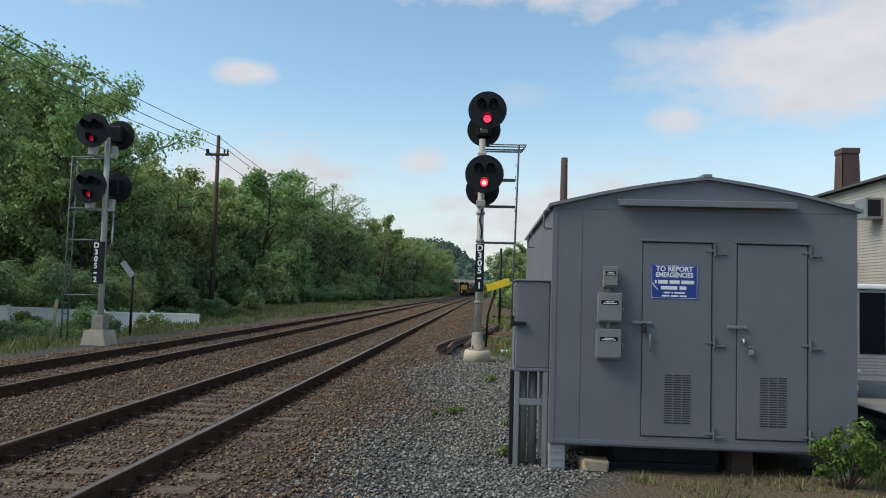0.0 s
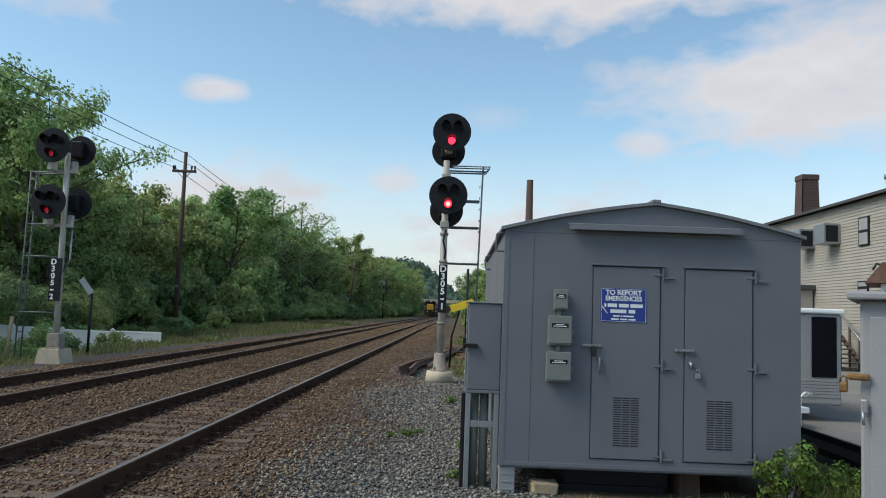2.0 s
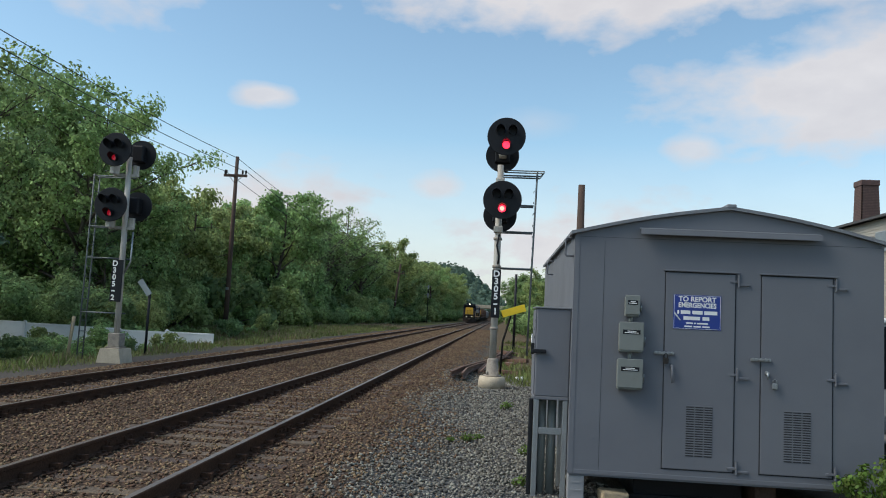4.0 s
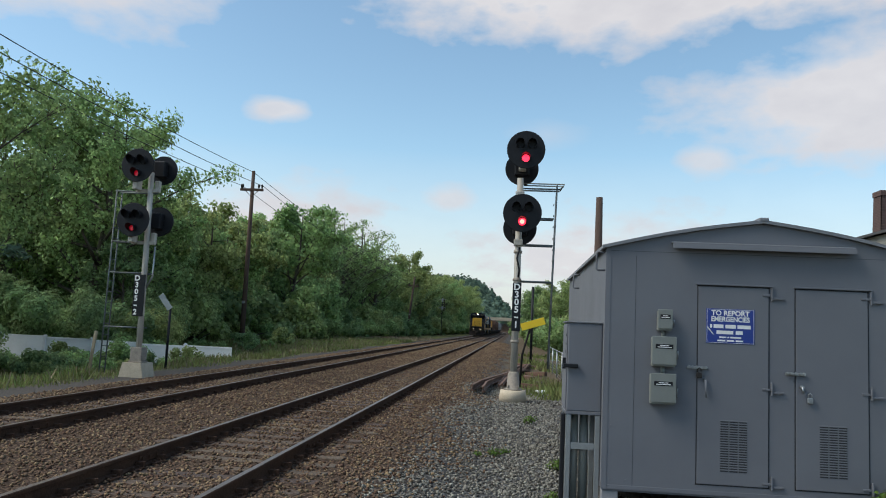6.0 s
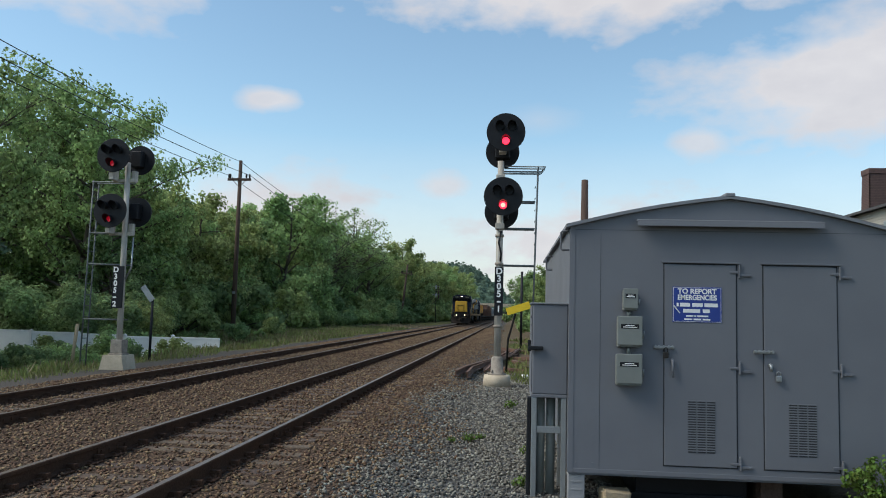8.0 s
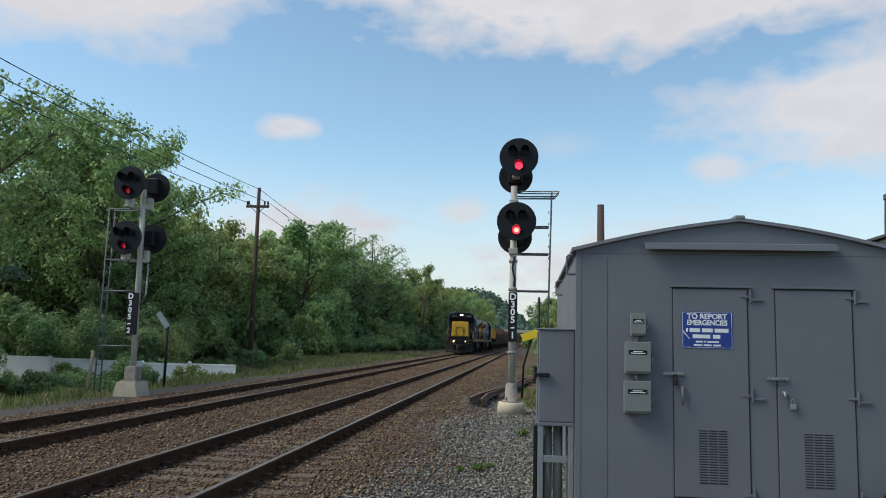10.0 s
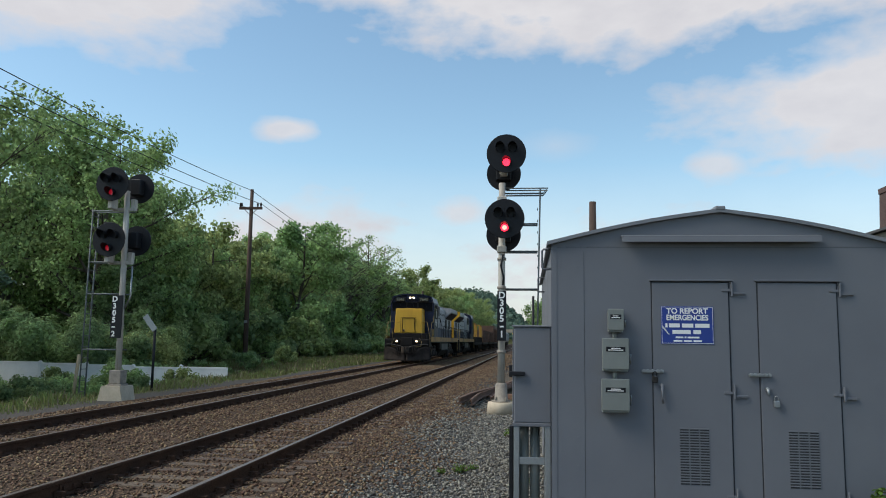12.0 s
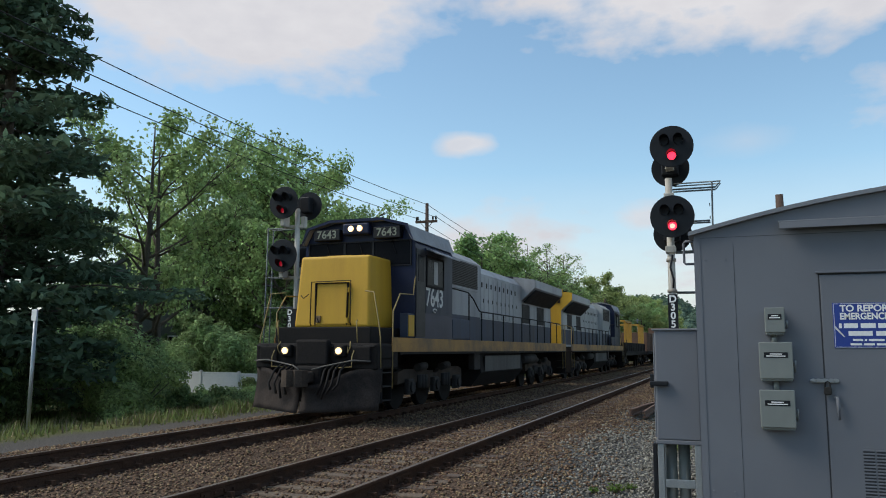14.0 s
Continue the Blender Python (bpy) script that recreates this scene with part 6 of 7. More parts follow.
        prism(bm, [(s * 0.9, 3.35), (s * 1.48, 3.88), (s * 1.48, 4.2), (s * 0.6, 4.32)], y_len - 6.4, y_len - 0.95)
        part("radiator_wing", bm, hood_mat, hood, "flared radiator section")
        bm = B()
        prism(bm, [(s * 0.96, 3.33), (s * 1.47, 3.8), (s * 1.5, 3.79), (s * 0.99, 3.3)], y_len - 6.2, y_len - 1.3)
        part("radiator_screen", bm, BLACK, hood)
        # walkway handrail on its stanchions
        pts = [(s * 1.46, 5.1, 3.12), (s * 1.46, 6.5, 3.1), (s * 1.46, 7.0, 2.95), (s * 1.46, 7.6, 2.62)] + [(s * 1.46, 7.8 + k * 1.5, 2.6) for k in range(int((y_len - 8.8) / 1.5) + 1)]
        handrail(L, pts, 0.021, GRIME)
        y = 6.6
        while y < y_len - 0.8:
            qtube("stanchion", GRIME, L, [(s * 1.46, y, 1.6), (s * 1.46, y, 3.1 if y < 6.8 else 2.6)], 0.021, 6)
            y += 1.25
        handrail(L, [(s * 1.5, y_len - 1.1, 0.6), (s * 1.5, y_len - 1.1, 2.5), (s * 1.3, y_len - 0.6, 2.6), (s * 0.5, y_len - 0.45, 2.6), (s * 0.5, y_len - 0.45, 1.6)], 0.02, RAIL_DULL)
        handrail(L, [(s * 1.5, y_len - 0.5, 0.6), (s * 1.5, y_len - 0.5, 2.55)], 0.02, RAIL_DULL)
        for k in range(4):
            qbox("step", GRIME_GREY, L, (s * 1.35 - 0.15, s * 1.35 + 0.15, y_len - 1.0, y_len - 0.6, 0.34 + 0.3 * k, 0.365 + 0.3 * k))
    # yellow rear end
    bm = B()
    prism(bm, [(-0.94, 1.6), (0.94, 1.6), (0.94, 3.35), (1.5, 3.88), (1.5, 4.22), (0.6, 4.34), (-0.6, 4.34), (-1.5, 4.22), (-1.5, 3.88), (-0.94, 3.35)], y_len - 0.895, y_len - 0.84)
    end = part("hood_end", bm, LOCO_YELLOW, L, "yellow rear end of the hood")
    bm = B()
    for s in (-1, 1):
        box(bm, s * 0.62 - 0.3, s * 0.62 + 0.3, y_len - 0.83, y_len - 0.8, 3.72, 3.98, 0.01)
    part("rear_number_board", bm, BLACK, end)
    bm = B()
    box(bm, -0.38, 0.38, 9.2, 10.1, 4.2, 4.44, 0.06)
    for k in range(3):
        tube(bm, [(0, y_len - 5.4 + k * 1.5, 4.2), (0, y_len - 5.4 + k * 1.5, 4.4)], 0.6, 18)
    box(bm, -0.5, 0.5, 5.3, 8.2, 4.35, 4.42, 0.03)
    part("roof_fittings", bm, GRIME_GREY, hood, "exhaust stack and cooling fans")
    # fuel tank and trucks
    tank = B()
    prism(tank, [(-1.3, 1.35), (-1.38, 0.75), (-1.05, 0.32), (1.05, 0.32), (1.38, 0.75), (1.3, 1.35)], 8.0, 13.2)
    tk = part("fuel_tank", tank, GRIME, L, "grimy fuel tank")
    for s in (-1, 1):
        qbox("tank_panel", GRIME_PALE, tk, (s * 1.39 - 0.012, s * 1.39 + 0.012, 8.4, 12.8, 0.78, 1.26), 0.01, "dusty pale tank panel")
        qtube("air_tank", GRIME_GREY, L, [(s * 1.2, 13.5, 1.1), (s * 1.2, 15.6, 1.1)], 0.2, 12)
        qbox("drain_box", GRIME_GREY, L, (s * 1.3 - 0.1, s * 1.3 + 0.1, 7.3, 7.9, 0.85, 1.35), 0.03)
    truck(L, 4.6)
    truck(L, y_len - 4.2)
    bm = B()
    box(bm, -1.5, 1.5, y_len - 0.5, y_len - 0.4, 0.35, 1.42, 0.03)
    box(bm, -0.15, 0.15, y_len - 0.5, y_len + 0.25, 0.72, 0.98, 0.04)
    part("rear_pilot", bm, GRIME, L)
    return L


def build_car(kind, length=16.5):
    """A freight car; front coupler at y = 0."""
    names = {"rack": ("rack_car", "low dark freight car with yellow end racks", "freight car"), "gondola": ("gondola_car", "rusty brown high-sided gondola car", "freight car"),
             "box": ("boxcar", "rust-brown boxcar with ribbed sides", "freight car"), "hopper": ("hopper_car", "pale grey covered hopper car", "freight car")}
    nm, lb, ct = names[kind]
    C = thing(nm, lb, ct, group="cars of the freight train")
    body = {"rack": GRIME, "gondola": RUST, "box": RUST, "hopper": HOPPER}[kind]
    top = {"rack": 2.0, "gondola": 3.1, "box": 4.4, "hopper": 4.5}[kind]
    bm = B()
    box(bm, -1.45, 1.45, 0.6, length - 0.6, 1.02, 1.3, 0.02)
    box(bm, -0.15, 0.15, -0.2, length + 0.2, 0.72, 0.98, 0.04)
    part("underframe", bm, GRIME, C)
    if kind == "hopper":
        bm = B()
        prism(bm, [(-1.2, 1.3), (1.2, 1.3), (1.55, 2.0), (1.55, 3.9), (1.1, 4.35), (-1.1, 4.35), (-1.55, 3.9), (-1.55, 2.0)], 1.2, length - 1.2)
        box(bm, -0.5, 0.5, 1.6, length - 1.6, 4.33, 4.5, 0.03)
    else:
        bm = B()
        box(bm, -1.45, 1.45, 0.7, length - 0.7, 1.301, top, 0.03)
    b = part("body", bm, body, C)
    for k in range(11):
        y = 1.4 + k * (length - 2.8) / 10
        for s in (-1, 1):
            bm = B()
            box(bm, s * (1.56 if kind == "hopper" else 1.46) - 0.04, s * (1.56 if kind == "hopper" else 1.46) + 0.04, y - 0.06, y + 0.06, 1.35 if kind != "hopper" else 2.0, min(top, 3.9) - 0.05)
            part("rib", bm, body, b)
    if kind == "rack":
        for y0, y1 in ((1.0, 5.2), (11.0, 15.0)):
            for k in range(5):
                y = y0 + (y1 - y0) * k / 4
                for s in (-1, 1):
                    qbox("rack_post", CARGO_YELLOW, C, (s * 1.36 - 0.06, s * 1.36 + 0.06, y - 0.06, y + 0.06, top, 3.55), 0.01)
            bm = B()
            for s in (-1, 1):
                box(bm, s * 1.36 - 0.06, s * 1.36 + 0.06, y0 - 0.1, y1 + 0.1, 3.551, 3.68)
            box(bm, -1.29, 1.29, y0 - 0.06, y0 + 0.06, 3.551, 3.68)
            part("rack_rail", bm, CARGO_YELLOW, C, "yellow rack rail")
    qtube("grab_iron", GRIME, C, [(1.5, 0.75, 1.2), (1.52, 0.72, 2.2)], 0.02, 6)
    truck(C, 2.6, 2)
    truck(C, length - 2.6, 2)
    return C


TRAIN = []                        # each unit with its distance behind the front of the train
loco_a = build_loco("locomotive", "blue and grey diesel locomotive with a yellow nose and lit headlights", "7643", LOCO_GREY, True)
loco_b = build_loco("locomotive", "second diesel locomotive, pale grey, coupled with its yellow hood end leading", "", LOCO_PALE, False)
TRAIN += [(loco_a, 0.0, 0), (loco_b, 43.2, 180)]
at = 43.9
first = {}
for kind in ("rack", "gondola", "gondola", "box", "gondola", "box", "hopper", "hopper", "hopper", "hopper"):
    if kind not in first:
        first[kind] = build_car(kind)
        c = first[kind]
    else:
        c = copy_thing(first[kind], pose(0, 0, 0))
    TRAIN.append((c, at, 0))
    at += 17.1


# ---------------------------------------------------------------- along the tracks
def build_line_side():
    # short post with a tilted plate, and a plain marker post
    p = thing("marker_post", "thin black post with a tilted pale plate", "marker post", pose(-8.2, 26.6, -0.42))
    qtube("post", BLACK, p, [(0, 0, -0.1), (0, 0, 2.2)], 0.045, 8)
    qbox("plate", GALV, p, (-0.1, 0.1, -0.02, 0.0, -0.3, 0.3), 0.004, m=pose(-0.16, -0.05, 2.32, 0, -38, 0))
    p = thing("marker_post", "grey steel marker post with a small white plate", "marker post", pose(-9.25, 15.4, -0.5))
    qtube("post", GALV, p, [(0, 0, -0.1), (0, 0, 2.75)], 0.04, 8)
    qbox("plate", WHITE, p, (-0.07, 0.07, -0.05, -0.041, 2.5, 2.74), 0.003)
    p = thing("wooden_stake", "weathered wooden stake in the grass", "stake", pose(-10.3, 25.6, -0.5, 0, 4, 0))
    qtube("stake", STONE, p, [(0, 0, -0.1), (0, 0, 0.6), (0.02, 0, 1.35)], [0.06, 0.05, 0.06], 7)
    # black pole and yellow board beyond the mast signal
    p = thing("yellow_board", "tilted yellow board on a thin dark post", "track sign", pose(3.62, 27.2, -0.4))
    qtube("post", GRIME, p, [(0, 0, -0.1), (0.05, 0, 1.1), (0.28, 0, 1.95)], 0.035, 8)
    qbox("board", YELLOW, p, (-0.4, 0.4, -0.03, 0.0, -0.12, 0.12), 0.008, m=pose(0.37, -0.05, 2.12, 0, -18, 0))
    p = thing("black_pole", "slim black pole beyond the mast signal", "pole", pose(4.35, 44.0, -0.4))
    qtube("pole", BLACK, p, [(0, 0, -0.1), (0, 0, 4.3)], 0.07, 10)
    # worn rails left lying on the ground
    prof = [(-0.06, 0), (0.06, 0), (0.06, 0.012), (0.012, 0.03), (0.011, 0.11), (0.034, 0.125), (0.034, 0.16), (-0.034, 0.16), (-0.034, 0.125), (-0.011, 0.11), (-0.012, 0.03), (-0.06, 0.012)]
    for pts, roll in (([(2.28, 22.6), (2.42, 25.0), (2.75, 28.5), (3.25, 33.0), (3.7, 39.0)], 6), ([(2.6, 22.9), (2.63, 25.5), (2.9, 28.6), (3.4, 32.6), (3.9, 37.5)], -9), ([(2.95, 25.5), (3.1, 29.5), (3.75, 35.5), (4.15, 42.0)], 70)):
        bm = B()
        rows = []
        n = 18
        for i in range(n + 1):
            f = i / n * (len(pts) - 1)
            k = min(int(f), len(pts) - 2)
            x = pts[k][0] + (pts[k + 1][0] - pts[k][0]) * (f - k)
            y = pts[k][1] + (pts[k + 1][1] - pts[k][1]) * (f - k)
            z = float(ground_z(x, y)) + 0.07 + (0.08 if roll > 20 else 0)
            m = pose(x, y, z, 0, roll, 0)
            rows.append([bm.verts.new(m @ Vector((a, 0, b))) for a, b in prof])
        k = len(prof)
        for r0, r1 in zip(rows, rows[1:]):
            for j in range(k):
                bm.faces.new((r0[j], r0[(j + 1) % k], r1[(j + 1) % k], r1[j]))
        bm.faces.new(rows[0])
        bm.faces.new(list(reversed(rows[-1])))
        bmesh.ops.recalc_face_normals(bm, faces=bm.faces)
        single("scrap_rail", bm, RUST, "bent rusty scrap rail lying on the gravel", "scrap rail", group="scrap rails")
    rng = random.Random(3)
    for i in range(9):
        x, y = 3.4 + rng.uniform(0, 1.0), 27 + rng.uniform(0, 16)
        bm = B()
        z = float(ground_z(x, y))
        L = rng.uniform(0.6, 1.8)
        box(bm, -0.1, 0.1, -L / 2, L / 2, 0, 0.16, 0.015)
        single("scrap_tie", bm, RUST if i % 3 else POLEWOOD, "old tie and scrap steel dumped beside the track", "scrap", pose(x, y, z - 0.01, rng.uniform(-6, 8), rng.uniform(-12, 12), rng.uniform(-70, 70)), "scrap heap")
    bm = B()
    box(bm, -0.16, 0.16, -0.1, 0.1, 0, 0.12, 0.03)
    single("white_block", bm, WHITE, "white block lying in the weeds", "block", pose(4.25, 25.2, -0.40, 0, 0, 20))
    # the pale stone by the footing
    bm = B()
    box(bm, -0.15, 0.15, -0.11, 0.11, -0.02, 0.125, 0.035)
    rs = random.Random(8)
    for v in bm.verts:
        v.co += Vector((rs.uniform(-0.012, 0.012), rs.uniform(-0.012, 0.012), rs.uniform(-0.012, 0.012)))
    single("stone_block", bm, STONE, "pale yellowish stone block on the gravel", "stone", pose(4.80, 9.98, -0.39, 0, 3, 8))
    # rail-high chain-link fence beyond the shed
    f = thing("wire_fence", "low grey wire fence running beside the shed", "fence", pose(0, 0, 0))
    for k in range(8):
        y = 17 + k * 3.4
        qtube("post", GALV, f, [(5.2, y, -0.5), (5.2, y, 0.75)], 0.03, 8)
    qtube("top_rail", GALV, f, [(5.2, 17, 0.72), (5.2, 40.8, 0.72)], 0.02, 6)
    bm = B()
    for k in range(9):
        tube(bm, [(5.2, 17, -0.3 + 0.11 * k), (5.2, 40.8, -0.3 + 0.11 * k)], 0.005, 4, caps=False)
    part("wire", bm, GALV, f, "thin fence wires", kind="stuff")


def build_vinyl_fence():
    f = thing("vinyl_fence", "long white vinyl panel fence behind the bushes", "fence", pose(0, 38.4, 0))
    rng = random.Random(2)
    bm = B()
    box(bm, 0, 2.3, -0.03, 0.03, -1.4, -0.06, 0.01)
    panel = mesh_of("panel", bm, PVC)
    bm = B()
    box(bm, -0.07, 0.07, -0.07, 0.07, -1.5, 0.05, 0.01)
    prism(bm, [(-0.09, 0.05), (0.09, 0.05), (0.0, 0.13)], -0.08, 0.08)
    post = mesh_of("post", bm, PVC)
    bm = B()
    box(bm, 0, 2.3, -0.045, 0.045, -0.059, 0.02, 0.012)
    railm = mesh_of("cap_rail", bm, PVC)
    x = -42.0
    while x < -11.6:
        dz = rng.uniform(-0.05, 0.05) + 0.2 * smooth(-14, -30, x)
        for nm, me, dx in (("post", post, 0), ("panel", panel, 0.07), ("cap_rail", railm, 0.07)):
            o = new(nm, me)
            o.parent = f
            o.matrix_basis = pose(x + dx, 0, dz)
        x += 2.44


def build_house():
    h = thing("house", "grey gabled house behind the trees", "house", pose(-33.5, 46.0, -1.3, 0, 0, 36))
    bm = B()
    prism(bm, [(-6, 0), (6, 0), (6, 5.2), (0, 9.6), (-6, 5.2)], 0, 10)
    part("wall", bm, HOUSE, h, "grey shingled wall")
    for s in (-1, 1):
        bm = B()
        prism(bm, [(0, 9.6), (s * 6.5, 4.85), (s * 6.5, 5.1), (0, 9.9)], -0.4, 10.4)
        part("roof_slope", bm, ROOFDARK, h, "dark shingled roof slope")
    for x in (-3, 2.4):
        w = qbox("window", WHITE, h, (x - 0.6, x + 0.6, -0.06, -0.001, 2.0, 3.6), 0.01)
        qbox("pane", GLASS, w, (x - 0.5, x + 0.5, -0.075, -0.061, 2.1, 3.5))


def build_bridge():
    b = thing("road_bridge", "pale distant road bridge over the tracks", "bridge", pose(0, 430, 0))
    qbox("deck", CONC, b, (-34, 34, -5, 5, 6.2, 7.3), 0.05)
    qbox("parapet", CONC, b, (-34, 34, -5.3, -5.01, 6.3, 8.0), 0.05)
    for x in (-11, 9):
        qbox("pier", CONC, b, (x - 1, x + 1, -4, 4, -0.6, 6.19), 0.05)


def build_far_signal():
    s = thing("distant_signal", "far pale signal bracket against the woods", "railway signal", pose(-10.5, 150.0, -0.4))
    qtube("mast", GRIME_GREY, s, [(0, 0, 0), (0, 0, 7.6)], 0.07, 8)
    for z in (5.6, 7.2):
        qbox("head", HOPPER, s, (-0.13, 0.13, -0.2, 0.1, z - 0.5, z + 0.3), 0.05)
        qbox("arm", HOPPER, s, (-0.7, 0.7, -0.04, 0.04, z - 0.04, z + 0.04))


# ---------------------------------------------------------------- right of the shed
CAB_POSE = pose(5.58, 5.0, 0, 0, 0, -30)


def build_street_cabinet():
    c = thing("street_cabinet", "tall pale grey steel cabinet with black graffiti and a brass lock", "cabinet", CAB_POSE)
    qbox("body", CABGREY, c, (0.02, 1.1, 0.02, 0.62, -0.45, 1.612), 0.012)
    qbox("lid", CABGREY, c, (-0.03, 1.15, -0.04, 0.68, 1.613, 1.65), 0.01, "overhanging lid")
    d = qbox("door", CABGREY, c, (0.06, 1.07, 0.003, 0.018, -0.4, 1.54), 0.004)
    for x in (0.135, 0.64):
        for z0 in (1.455, 0.79):
            for k in range(3):
                bm = B()
                prism(bm, [(0.002, z0 + k * 0.027), (-0.014, z0 + k * 0.027 + 0.003), (0.002, z0 + k * 0.027 + 0.016)], x, x + 0.065, "x")
                part("vent_slot", bm, CABGREY, d)
    qbox("lock_bar", BRASS, c, (-0.03, 0.06, -0.025, 0.002, 1.26, 1.29), 0.01, "rusty brass lock bar")
    bm = B()
    box(bm, -0.062, -0.026, -0.035, -0.012, 1.205, 1.25, 0.008)
    tube(bm, [(-0.056, -0.023, 1.245), (-0.056, -0.023, 1.268), (-0.044, -0.023, 1.278), (-0.032, -0.023, 1.268), (-0.032, -0.023, 1.245)], 0.005, 6)
    part("padlock", bm, BRASS, c, "brass padlock")
    bm = B()
    box(bm, 0.022, 0.05, -0.02, 0.002, 1.12, 1.18, 0.006)
    tube(bm, [(0.03, -0.015, 1.13), (0.034, -0.025, 1.07)], 0.007, 6)
    part("latch", bm, GALV, c)
    # sprayed loops and zigzag
    loops = [[(0.165, 1.35), (0.145, 1.2), (0.15, 1.14), (0.185, 1.18), (0.195, 1.3), (0.17, 1.36), (0.15, 1.28), (0.185, 1.08), (0.19, 0.98), (0.205, 1.1), (0.23, 1.15), (0.215, 1.05), (0.19, 0.97)],
             [(0.2, 1.06), (0.235, 1.05), (0.215, 0.9), (0.22, 0.82), (0.24, 0.93), (0.25, 0.86), (0.265, 0.97), (0.26, 0.83), (0.235, 0.73), (0.225, 0.8), (0.25, 0.88)],
             [(0.265, 1.13), (0.25, 1.06), (0.27, 1.02), (0.26, 0.96)]]
    for pts in loops:
        fine = []
        for i in range(len(pts) - 1):
            p0, p1, p2, p3 = pts[max(i - 1, 0)], pts[i], pts[i + 1], pts[min(i + 2, len(pts) - 1)]
            for k in range(6):
                t = k / 6
                fine.append(tuple(0.5 * (2 * p1[a] + (p2[a] - p0[a]) * t + (2 * p0[a] - 5 * p1[a] + 4 * p2[a] - p3[a]) * t * t + (3 * p1[a] - p0[a] - 3 * p2[a] + p3[a]) * t ** 3) for a in (0, 1)))
        fine.append(pts[-1])
        bm = B()
        vs = []
        for i, (x, z) in enumerate(fine):
            a, b = fine[max(i - 1, 0)], fine[min(i + 1, len(fine) - 1)]
            dx, dz = b[0] - a[0], b[1] - a[1]
            ln = math.hypot(dx, dz) + 1e-6
            w = 0.0065
            vs.append((bm.verts.new((x - dz / ln * w, 0.0, z + dx / ln * w)), bm.verts.new((x + dz / ln * w, 0.0, z - dx / ln * w))))
        for (a, b), (e, g) in zip(vs, vs[1:]):
            bm.faces.new((a, b, g, e))
        part("graffiti_stroke", bm, BLACK, d, "black sprayed stroke")
    # clay ridge pieces on the lid
    for k in range(5):
        bm = B()
        prism(bm, [(0.04 + k * 0.21, 1.69), (0.2 + k * 0.21, 1.69), (0.235 + k * 0.21, 1.78), (0.11 + k * 0.21, 1.78)], 0.0, 0.5)
        single("clay_tile", bm, RUST, "rust-brown clay tile laid on the street cabinet", "tile", CAB_POSE, "tiles on the cabinet")
        bm = B()
        box(bm, 0.1 + k * 0.21, 0.17 + k * 0.21, 0.05, 0.45, 1.651, 1.689, 0.006)
        single("tile_spacer", bm, WHITE, "white spacer under a clay tile", "spacer", CAB_POSE, "tile spacers")


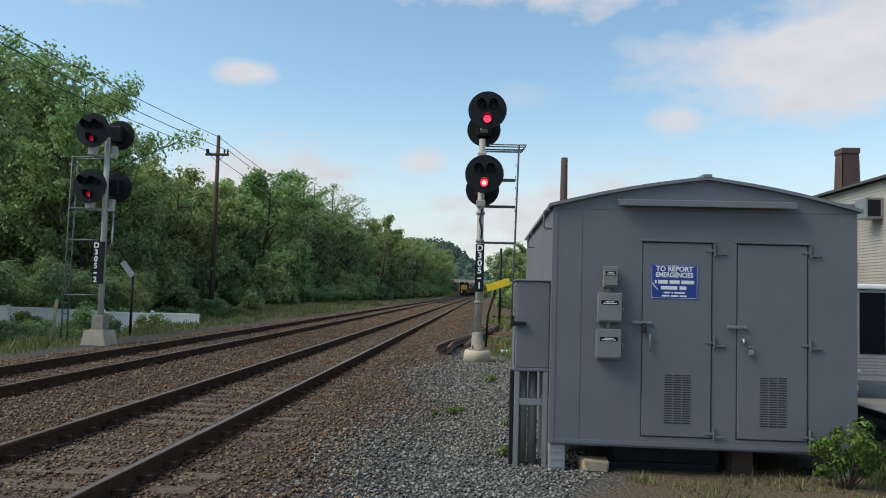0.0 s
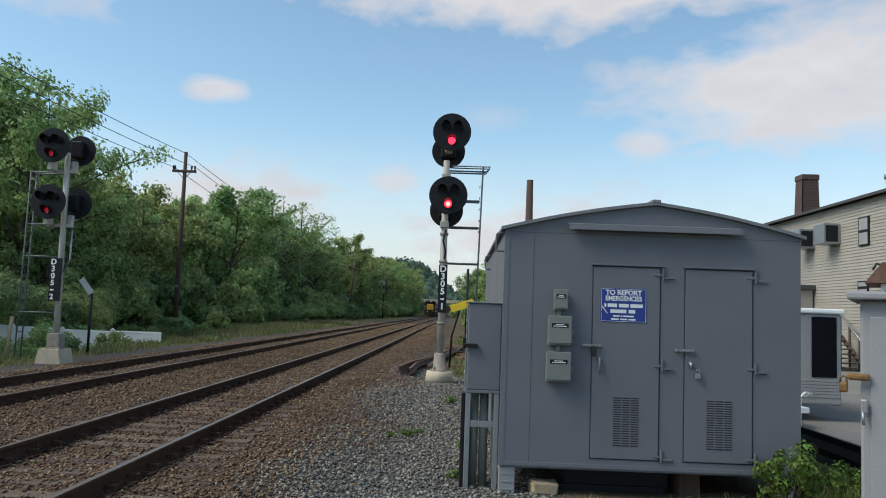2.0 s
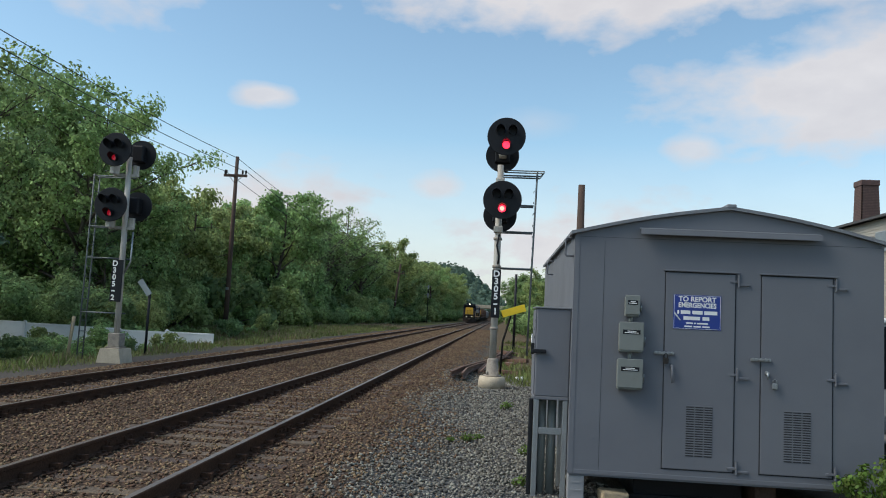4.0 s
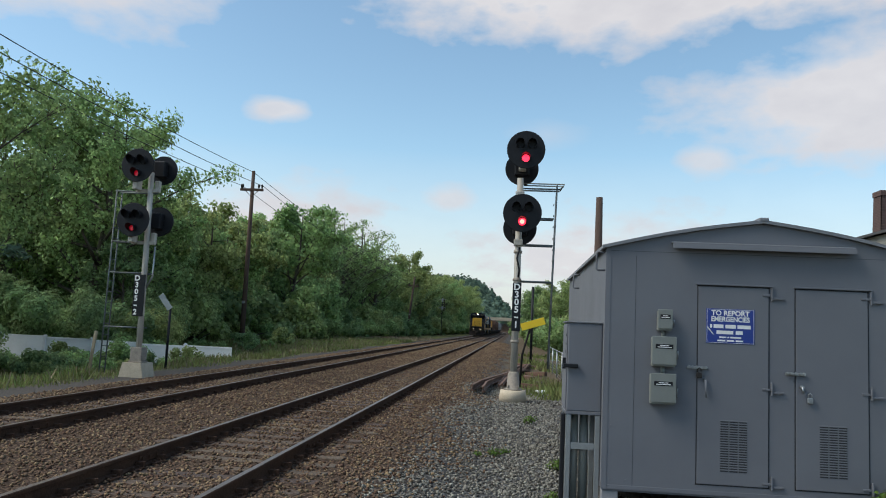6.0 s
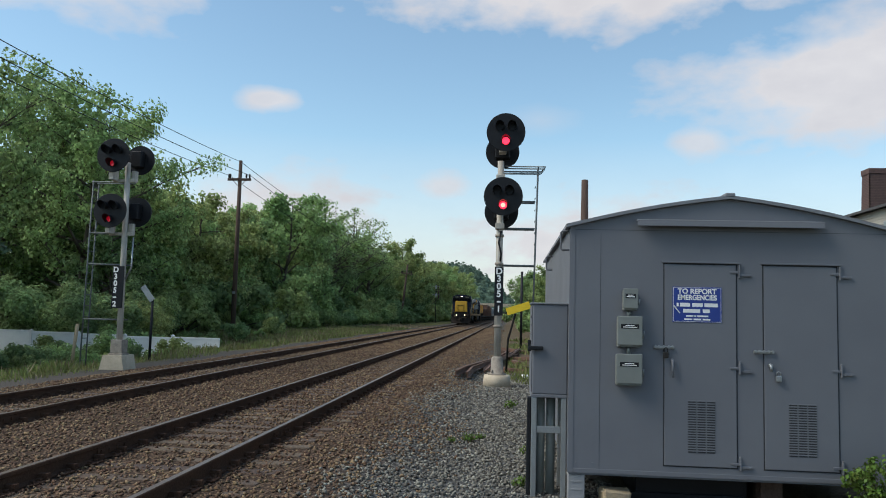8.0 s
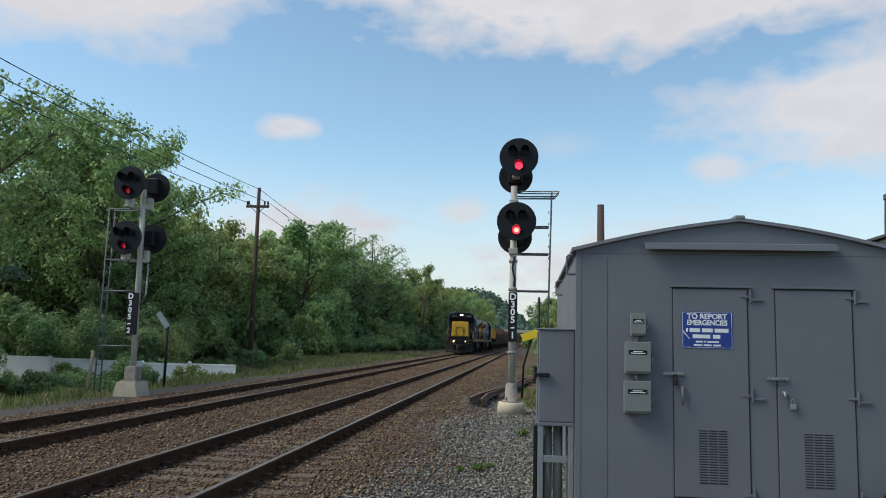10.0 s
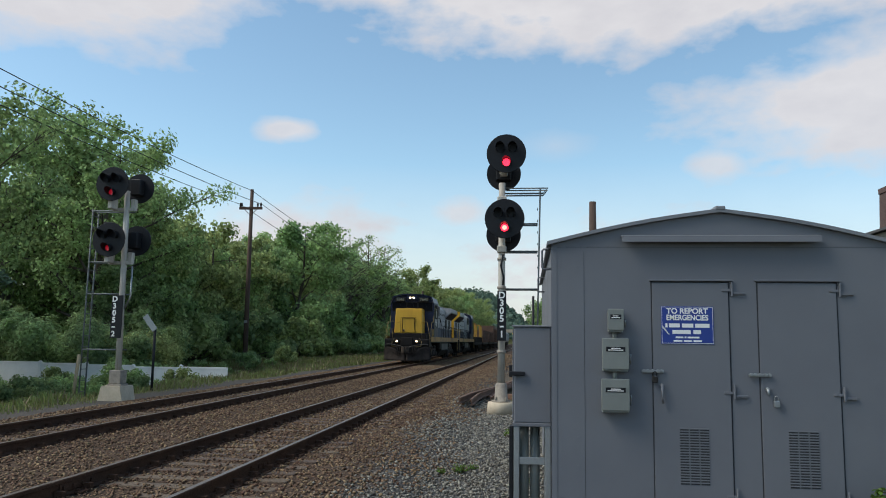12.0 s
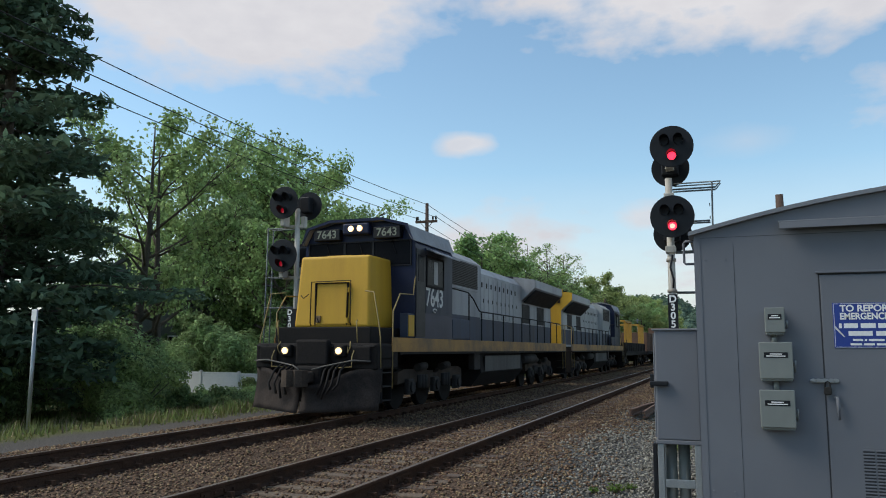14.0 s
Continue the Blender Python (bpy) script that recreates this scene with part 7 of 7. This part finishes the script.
def build_factory():
    """A cream clapboard works building, its long side facing the line, with a brick chimney."""
    F = thing("works_building", "cream clapboard two-storey building with small windows", "building", pose(21.3, 0, 0))
    y0, y1, z0, z1 = 22.0, 50.0, -0.6, 7.0
    qbox("wall", SIDING, F, (0.0, 12.0, y0, y1, z0, z1))
    n = int((z1 - z0) / 0.14)
    bm = B()
    a = [bm.verts.new((0, y0, 0)), bm.verts.new((-0.028, y0, 0.004)), bm.verts.new((-0.006, y0, 0.142))]
    c = [bm.verts.new((0, y1, 0)), bm.verts.new((-0.028, y1, 0.004)), bm.verts.new((-0.006, y1, 0.142))]
    for i in range(2):
        bm.faces.new((a[i], a[i + 1], c[i + 1], c[i]))
    bm.faces.new(a)
    bm.faces.new(list(reversed(c)))
    board = mesh_of("clapboard", bm, SIDING)
    for k in range(n):
        o = new("clapboard", board)
        o.parent = F
        o.matrix_basis = pose(0, 0, z0 + k * 0.14)
    bm = B()
    prism(bm, [(-0.35, z1), (-0.35, z1 + 0.12), (6.0, z1 + 1.5), (12.35, z1 + 0.12), (12.35, z1), (6.0, z1 + 1.3)], y0 - 0.3, y1 + 0.3)
    part("roof", bm, ROOFDARK, F, "low dark roof with a worn edge")
    for y, zc, hh in ((34.8, 5.62, 1.25), (34.9, 3.18, 0.6), (26.5, 5.6, 1.25), (46.5, 5.6, 1.2)):
        w = qbox("window", BLACK, F, (-0.09, -0.03, y - 0.42, y + 0.42, zc - hh / 2, zc + hh / 2), 0.01, "narrow dark-framed sash window")
        for s in (-1, 1):
            qbox("pane", GLASS if zc < 3 else HOPPER, w, (-0.1, -0.091, y - 0.34, y + 0.34, zc + s * hh / 4 - hh / 4 + 0.06, zc + s * hh / 4 + hh / 4 - 0.06))
    for y in (37.4, 39.9):
        v = qbox("vent_hood", GALV, F, (-0.8, -0.03, y - 0.5, y + 0.5, 5.25, 6.2), 0.03, "square sheet-metal vent hood")
        qbox("louvre", BLACK, v, (-0.7, -0.15, y - 0.52, y - 0.501, 5.35, 6.1))
    qtube("vent_pipe", GALV, F, [(0.5, 33.9, z1), (0.5, 33.9, z1 + 0.75), (0.5, 33.9, z1 + 0.76), (0.5, 33.9, z1 + 0.95)], [0.09, 0.09, 0.16, 0.16], 10)
    qtube("wall_lamp", GRIME_GREY, F, [(-0.03, 33.2, 4.0), (-0.4, 33.2, 4.1), (-0.55, 33.2, 3.85)], 0.05, 8)
    # shed roof and outside stair
    qbox("lean_to", SIDING, F, (-2.5, -0.1, 39.5, 46.0, z0, 3.2))
    qbox("lean_to_roof", ROOFDARK, F, (-2.7, -0.05, 39.3, 46.2, 3.21, 3.45), 0.02)
    st = thing("outside_stair", "weathered wooden outside stair by the building", "stair", pose(20.2, 36.5, -0.55))
    for k in range(9):
        qbox("tread", POLEWOOD, st, (-0.55, 0.55, -3.0 + k * 0.28, -2.72 + k * 0.28, 0.18 * (k + 1) - 0.04, 0.18 * (k + 1)))
    for x in (-0.6, 0.6):
        qtube("stringer", POLEWOOD, st, [(x, -3.0, 0.0), (x, -0.5, 1.65)], 0.09, 6)
        qtube("handrail", GALV, st, [(x, -3.0, 0.95), (x, -0.5, 2.6)], 0.05, 6)
        for k in range(4):
            qtube("post", POLEWOOD, st, [(x, -2.9 + k * 0.8, 0.0), (x, -2.9 + k * 0.8, 1.05 + k * 0.52)], 0.05, 6)
    ch = thing("brick_chimney", "tapered red-brown brick chimney behind the building", "chimney", pose(26.2, 51.2, -0.2))
    bm = B()
    k = 0.5
    a = [bm.verts.new((sx * 0.8, sy * 0.8, 0)) for sx, sy in ((-1, -1), (1, -1), (1, 1), (-1, 1))]
    c = [bm.verts.new((sx * k, sy * k, 11.0)) for sx, sy in ((-1, -1), (1, -1), (1, 1), (-1, 1))]
    for i in range(4):
        bm.faces.new((a[i], a[(i + 1) % 4], c[(i + 1) % 4], c[i]))
    bm.faces.new(c)
    part("shaft", bm, BRICK, ch)
    bm = B()
    box(bm, -0.56, 0.56, -0.56, 0.56, 11.0, 11.35, 0.03)
    part("cap", bm, BRICK, ch)
    bm = B()
    for i in range(110):
        z = i * 0.1
        r = 0.8 - 0.3 * z / 11
        box(bm, -r - 0.006, r + 0.006, -r - 0.006, -r + 0.05, z + 0.012, z + 0.09)
        box(bm, -r - 0.006, -r + 0.05, -r - 0.006, r + 0.006, z + 0.012, z + 0.09)
    part("coursing", bm, BRICK, ch, "projecting brick courses", kind="stuff")


def build_yard():
    t = thing("trailer", "parked enclosed trailer, white roof over a black and grey side", "trailer", pose(8.6, 16.6, -0.48))
    qbox("body", HOPPER, t, (0, 2.66, 0, 4.5, 0.45, 2.2), 0.04)
    qbox("roof", WHITE, t, (-0.05, 2.71, -0.05, 4.55, 2.201, 2.3), 0.03)
    qbox("dark_panel", GLASS, t, (2.08, 2.56, -0.02, -0.001, 0.98, 2.14), 0.01, "dark glossy panel")
    for k in range(6):
        qbox("rib", HOPPER, t, (0.05, 2.62, -0.012, -0.001, 0.6 + k * 0.06, 0.645 + k * 0.06), 0.002)
    for x in (0.3, 2.45):
        bm = B()
        tube(bm, [(x - 0.1, 2.2, 0.33), (x + 0.1, 2.2, 0.33)], 0.33, 20)
        part("wheel", bm, BLACK, t)
    bm = B()
    box(bm, 1.2, 1.5, -1.2, 0.0, 0.42, 0.52, 0.01)
    tube(bm, [(1.35, -1.1, 0.0), (1.35, -1.1, 0.7)], 0.05, 8)
    tube(bm, [(1.35, -0.9, 0.55), (1.6, -0.8, 0.75), (1.85, -0.5, 0.7), (1.9, -0.1, 0.6)], 0.02, 6)
    part("drawbar", bm, WHITE, t, "white drawbar and jack")
    g = thing("guard_beam", "black steel guard beam on short posts beside the shed", "guard rail", pose(8.55, 0, 0))
    bm = B()
    prism(bm, [(0, -0.26), (0.03, -0.17), (0.0, -0.08), (0.03, 0.02), (0.0, 0.11), (0.05, 0.11), (0.08, 0.02), (0.05, -0.08), (0.08, -0.17), (0.05, -0.26)], 6.5, 22)
    part("beam", bm, BLACK, g)
    for k in range(6):
        qbox("post", GRIME, g, (0.09, 0.22, 7.0 + k * 2.8, 7.12 + k * 2.8, -0.7, 0.0), 0.006)
    bm = B()
    box(bm, 9.0, 21.2, 10.5, 48, -0.5, -0.34)
    tagged(new("pavement", mesh_of("pavement", bm, mat("lot", (0.2, 0.185, 0.165), 0.95, col2=(0.13, 0.122, 0.108), scale=0.5, amount=0.7, grain=18, grain_amount=0.2, bump=0.2))), "pale worn gravel lot beside the building", "pavement", kind="structure")
    c = thing("yard_chain", "thin sagging chain by the trailer", "chain", pose(11.6, 15.2, -0.42))
    qtube("chain", GRIME, c, [(0, 0, 0.9), (-0.12, 0, 0.4), (-0.3, 0, 0.0)], 0.015, 5)


def build_gravel_weeds():
    sprig = bush_mesh(71, 0.16, 0.12, 160, 0.035, LEAF["e"])
    for x, y, s in ((3.15, 13.2, 1.0), (3.3, 13.5, 0.7), (2.9, 13.0, 0.6), (3.85, 10.4, 0.9), (4.0, 12.4, 1.1), (3.75, 17.5, 1.3)):
        plant("weed", "small green weed growing through the gravel", "weed", sprig, x, y, x * 90, s, "weeds in the gravel", parts=("branch", "foliage"))


build_gravel_weeds()
build_line_side()
build_vinyl_fence()
build_house()
build_bridge()
build_far_signal()
build_street_cabinet()
build_factory()
build_yard()
scatter_stones("ballast_stones", "loose brown crushed-stone ballast between and beside the rails", 135000, (-6.6, 3.3), (1.2, 100), 0.032, 0.055, BALLAST, 21,
               lambda x, y, r: (x + 0.5 * np.sin(y * 0.8) * 0.6 + r.normal(0, 0.35, len(x)) < 2.6) & (np.abs(np.abs(x) - 0.75) > 0.1) & (np.abs(np.abs(x + 3.9) - 0.75) > 0.1))
scatter_stones("gravel_stones", "loose grey crushed gravel beside the shed", 50000, (1.6, 5.2), (2.0, 26), 0.028, 0.055, GRAVEL, 22,
               lambda x, y, r: (x + 0.5 * np.sin(y * 0.8) * 0.6 + r.normal(0, 0.35, len(x)) > 2.4) & (x < 4.7 + 0.3 * np.sin(y * 2)))


# ---------------------------------------------------------------- what moves
FRONT = [(0, 254.0), (1, 238.5), (2, 221.8), (3, 205.0), (4, 188.0), (5, 171.6), (6, 155.4), (6.5, 147.4), (7.5, 131.0), (8.5, 114.2), (9.5, 96.6), (10.5, 78.7), (11, 69.3), (11.5, 61.0), (12, 52.7), (12.5, 43.9), (13, 35.1), (13.5, 26.2), (14, 17.7)]


def motions():
    for unit, behind, turn in TRAIN:
        walk(unit, [(t, pose(FAR_X, y + behind, TRACK_Z, 0, 0, turn)) for t, y in FRONT])


motions()
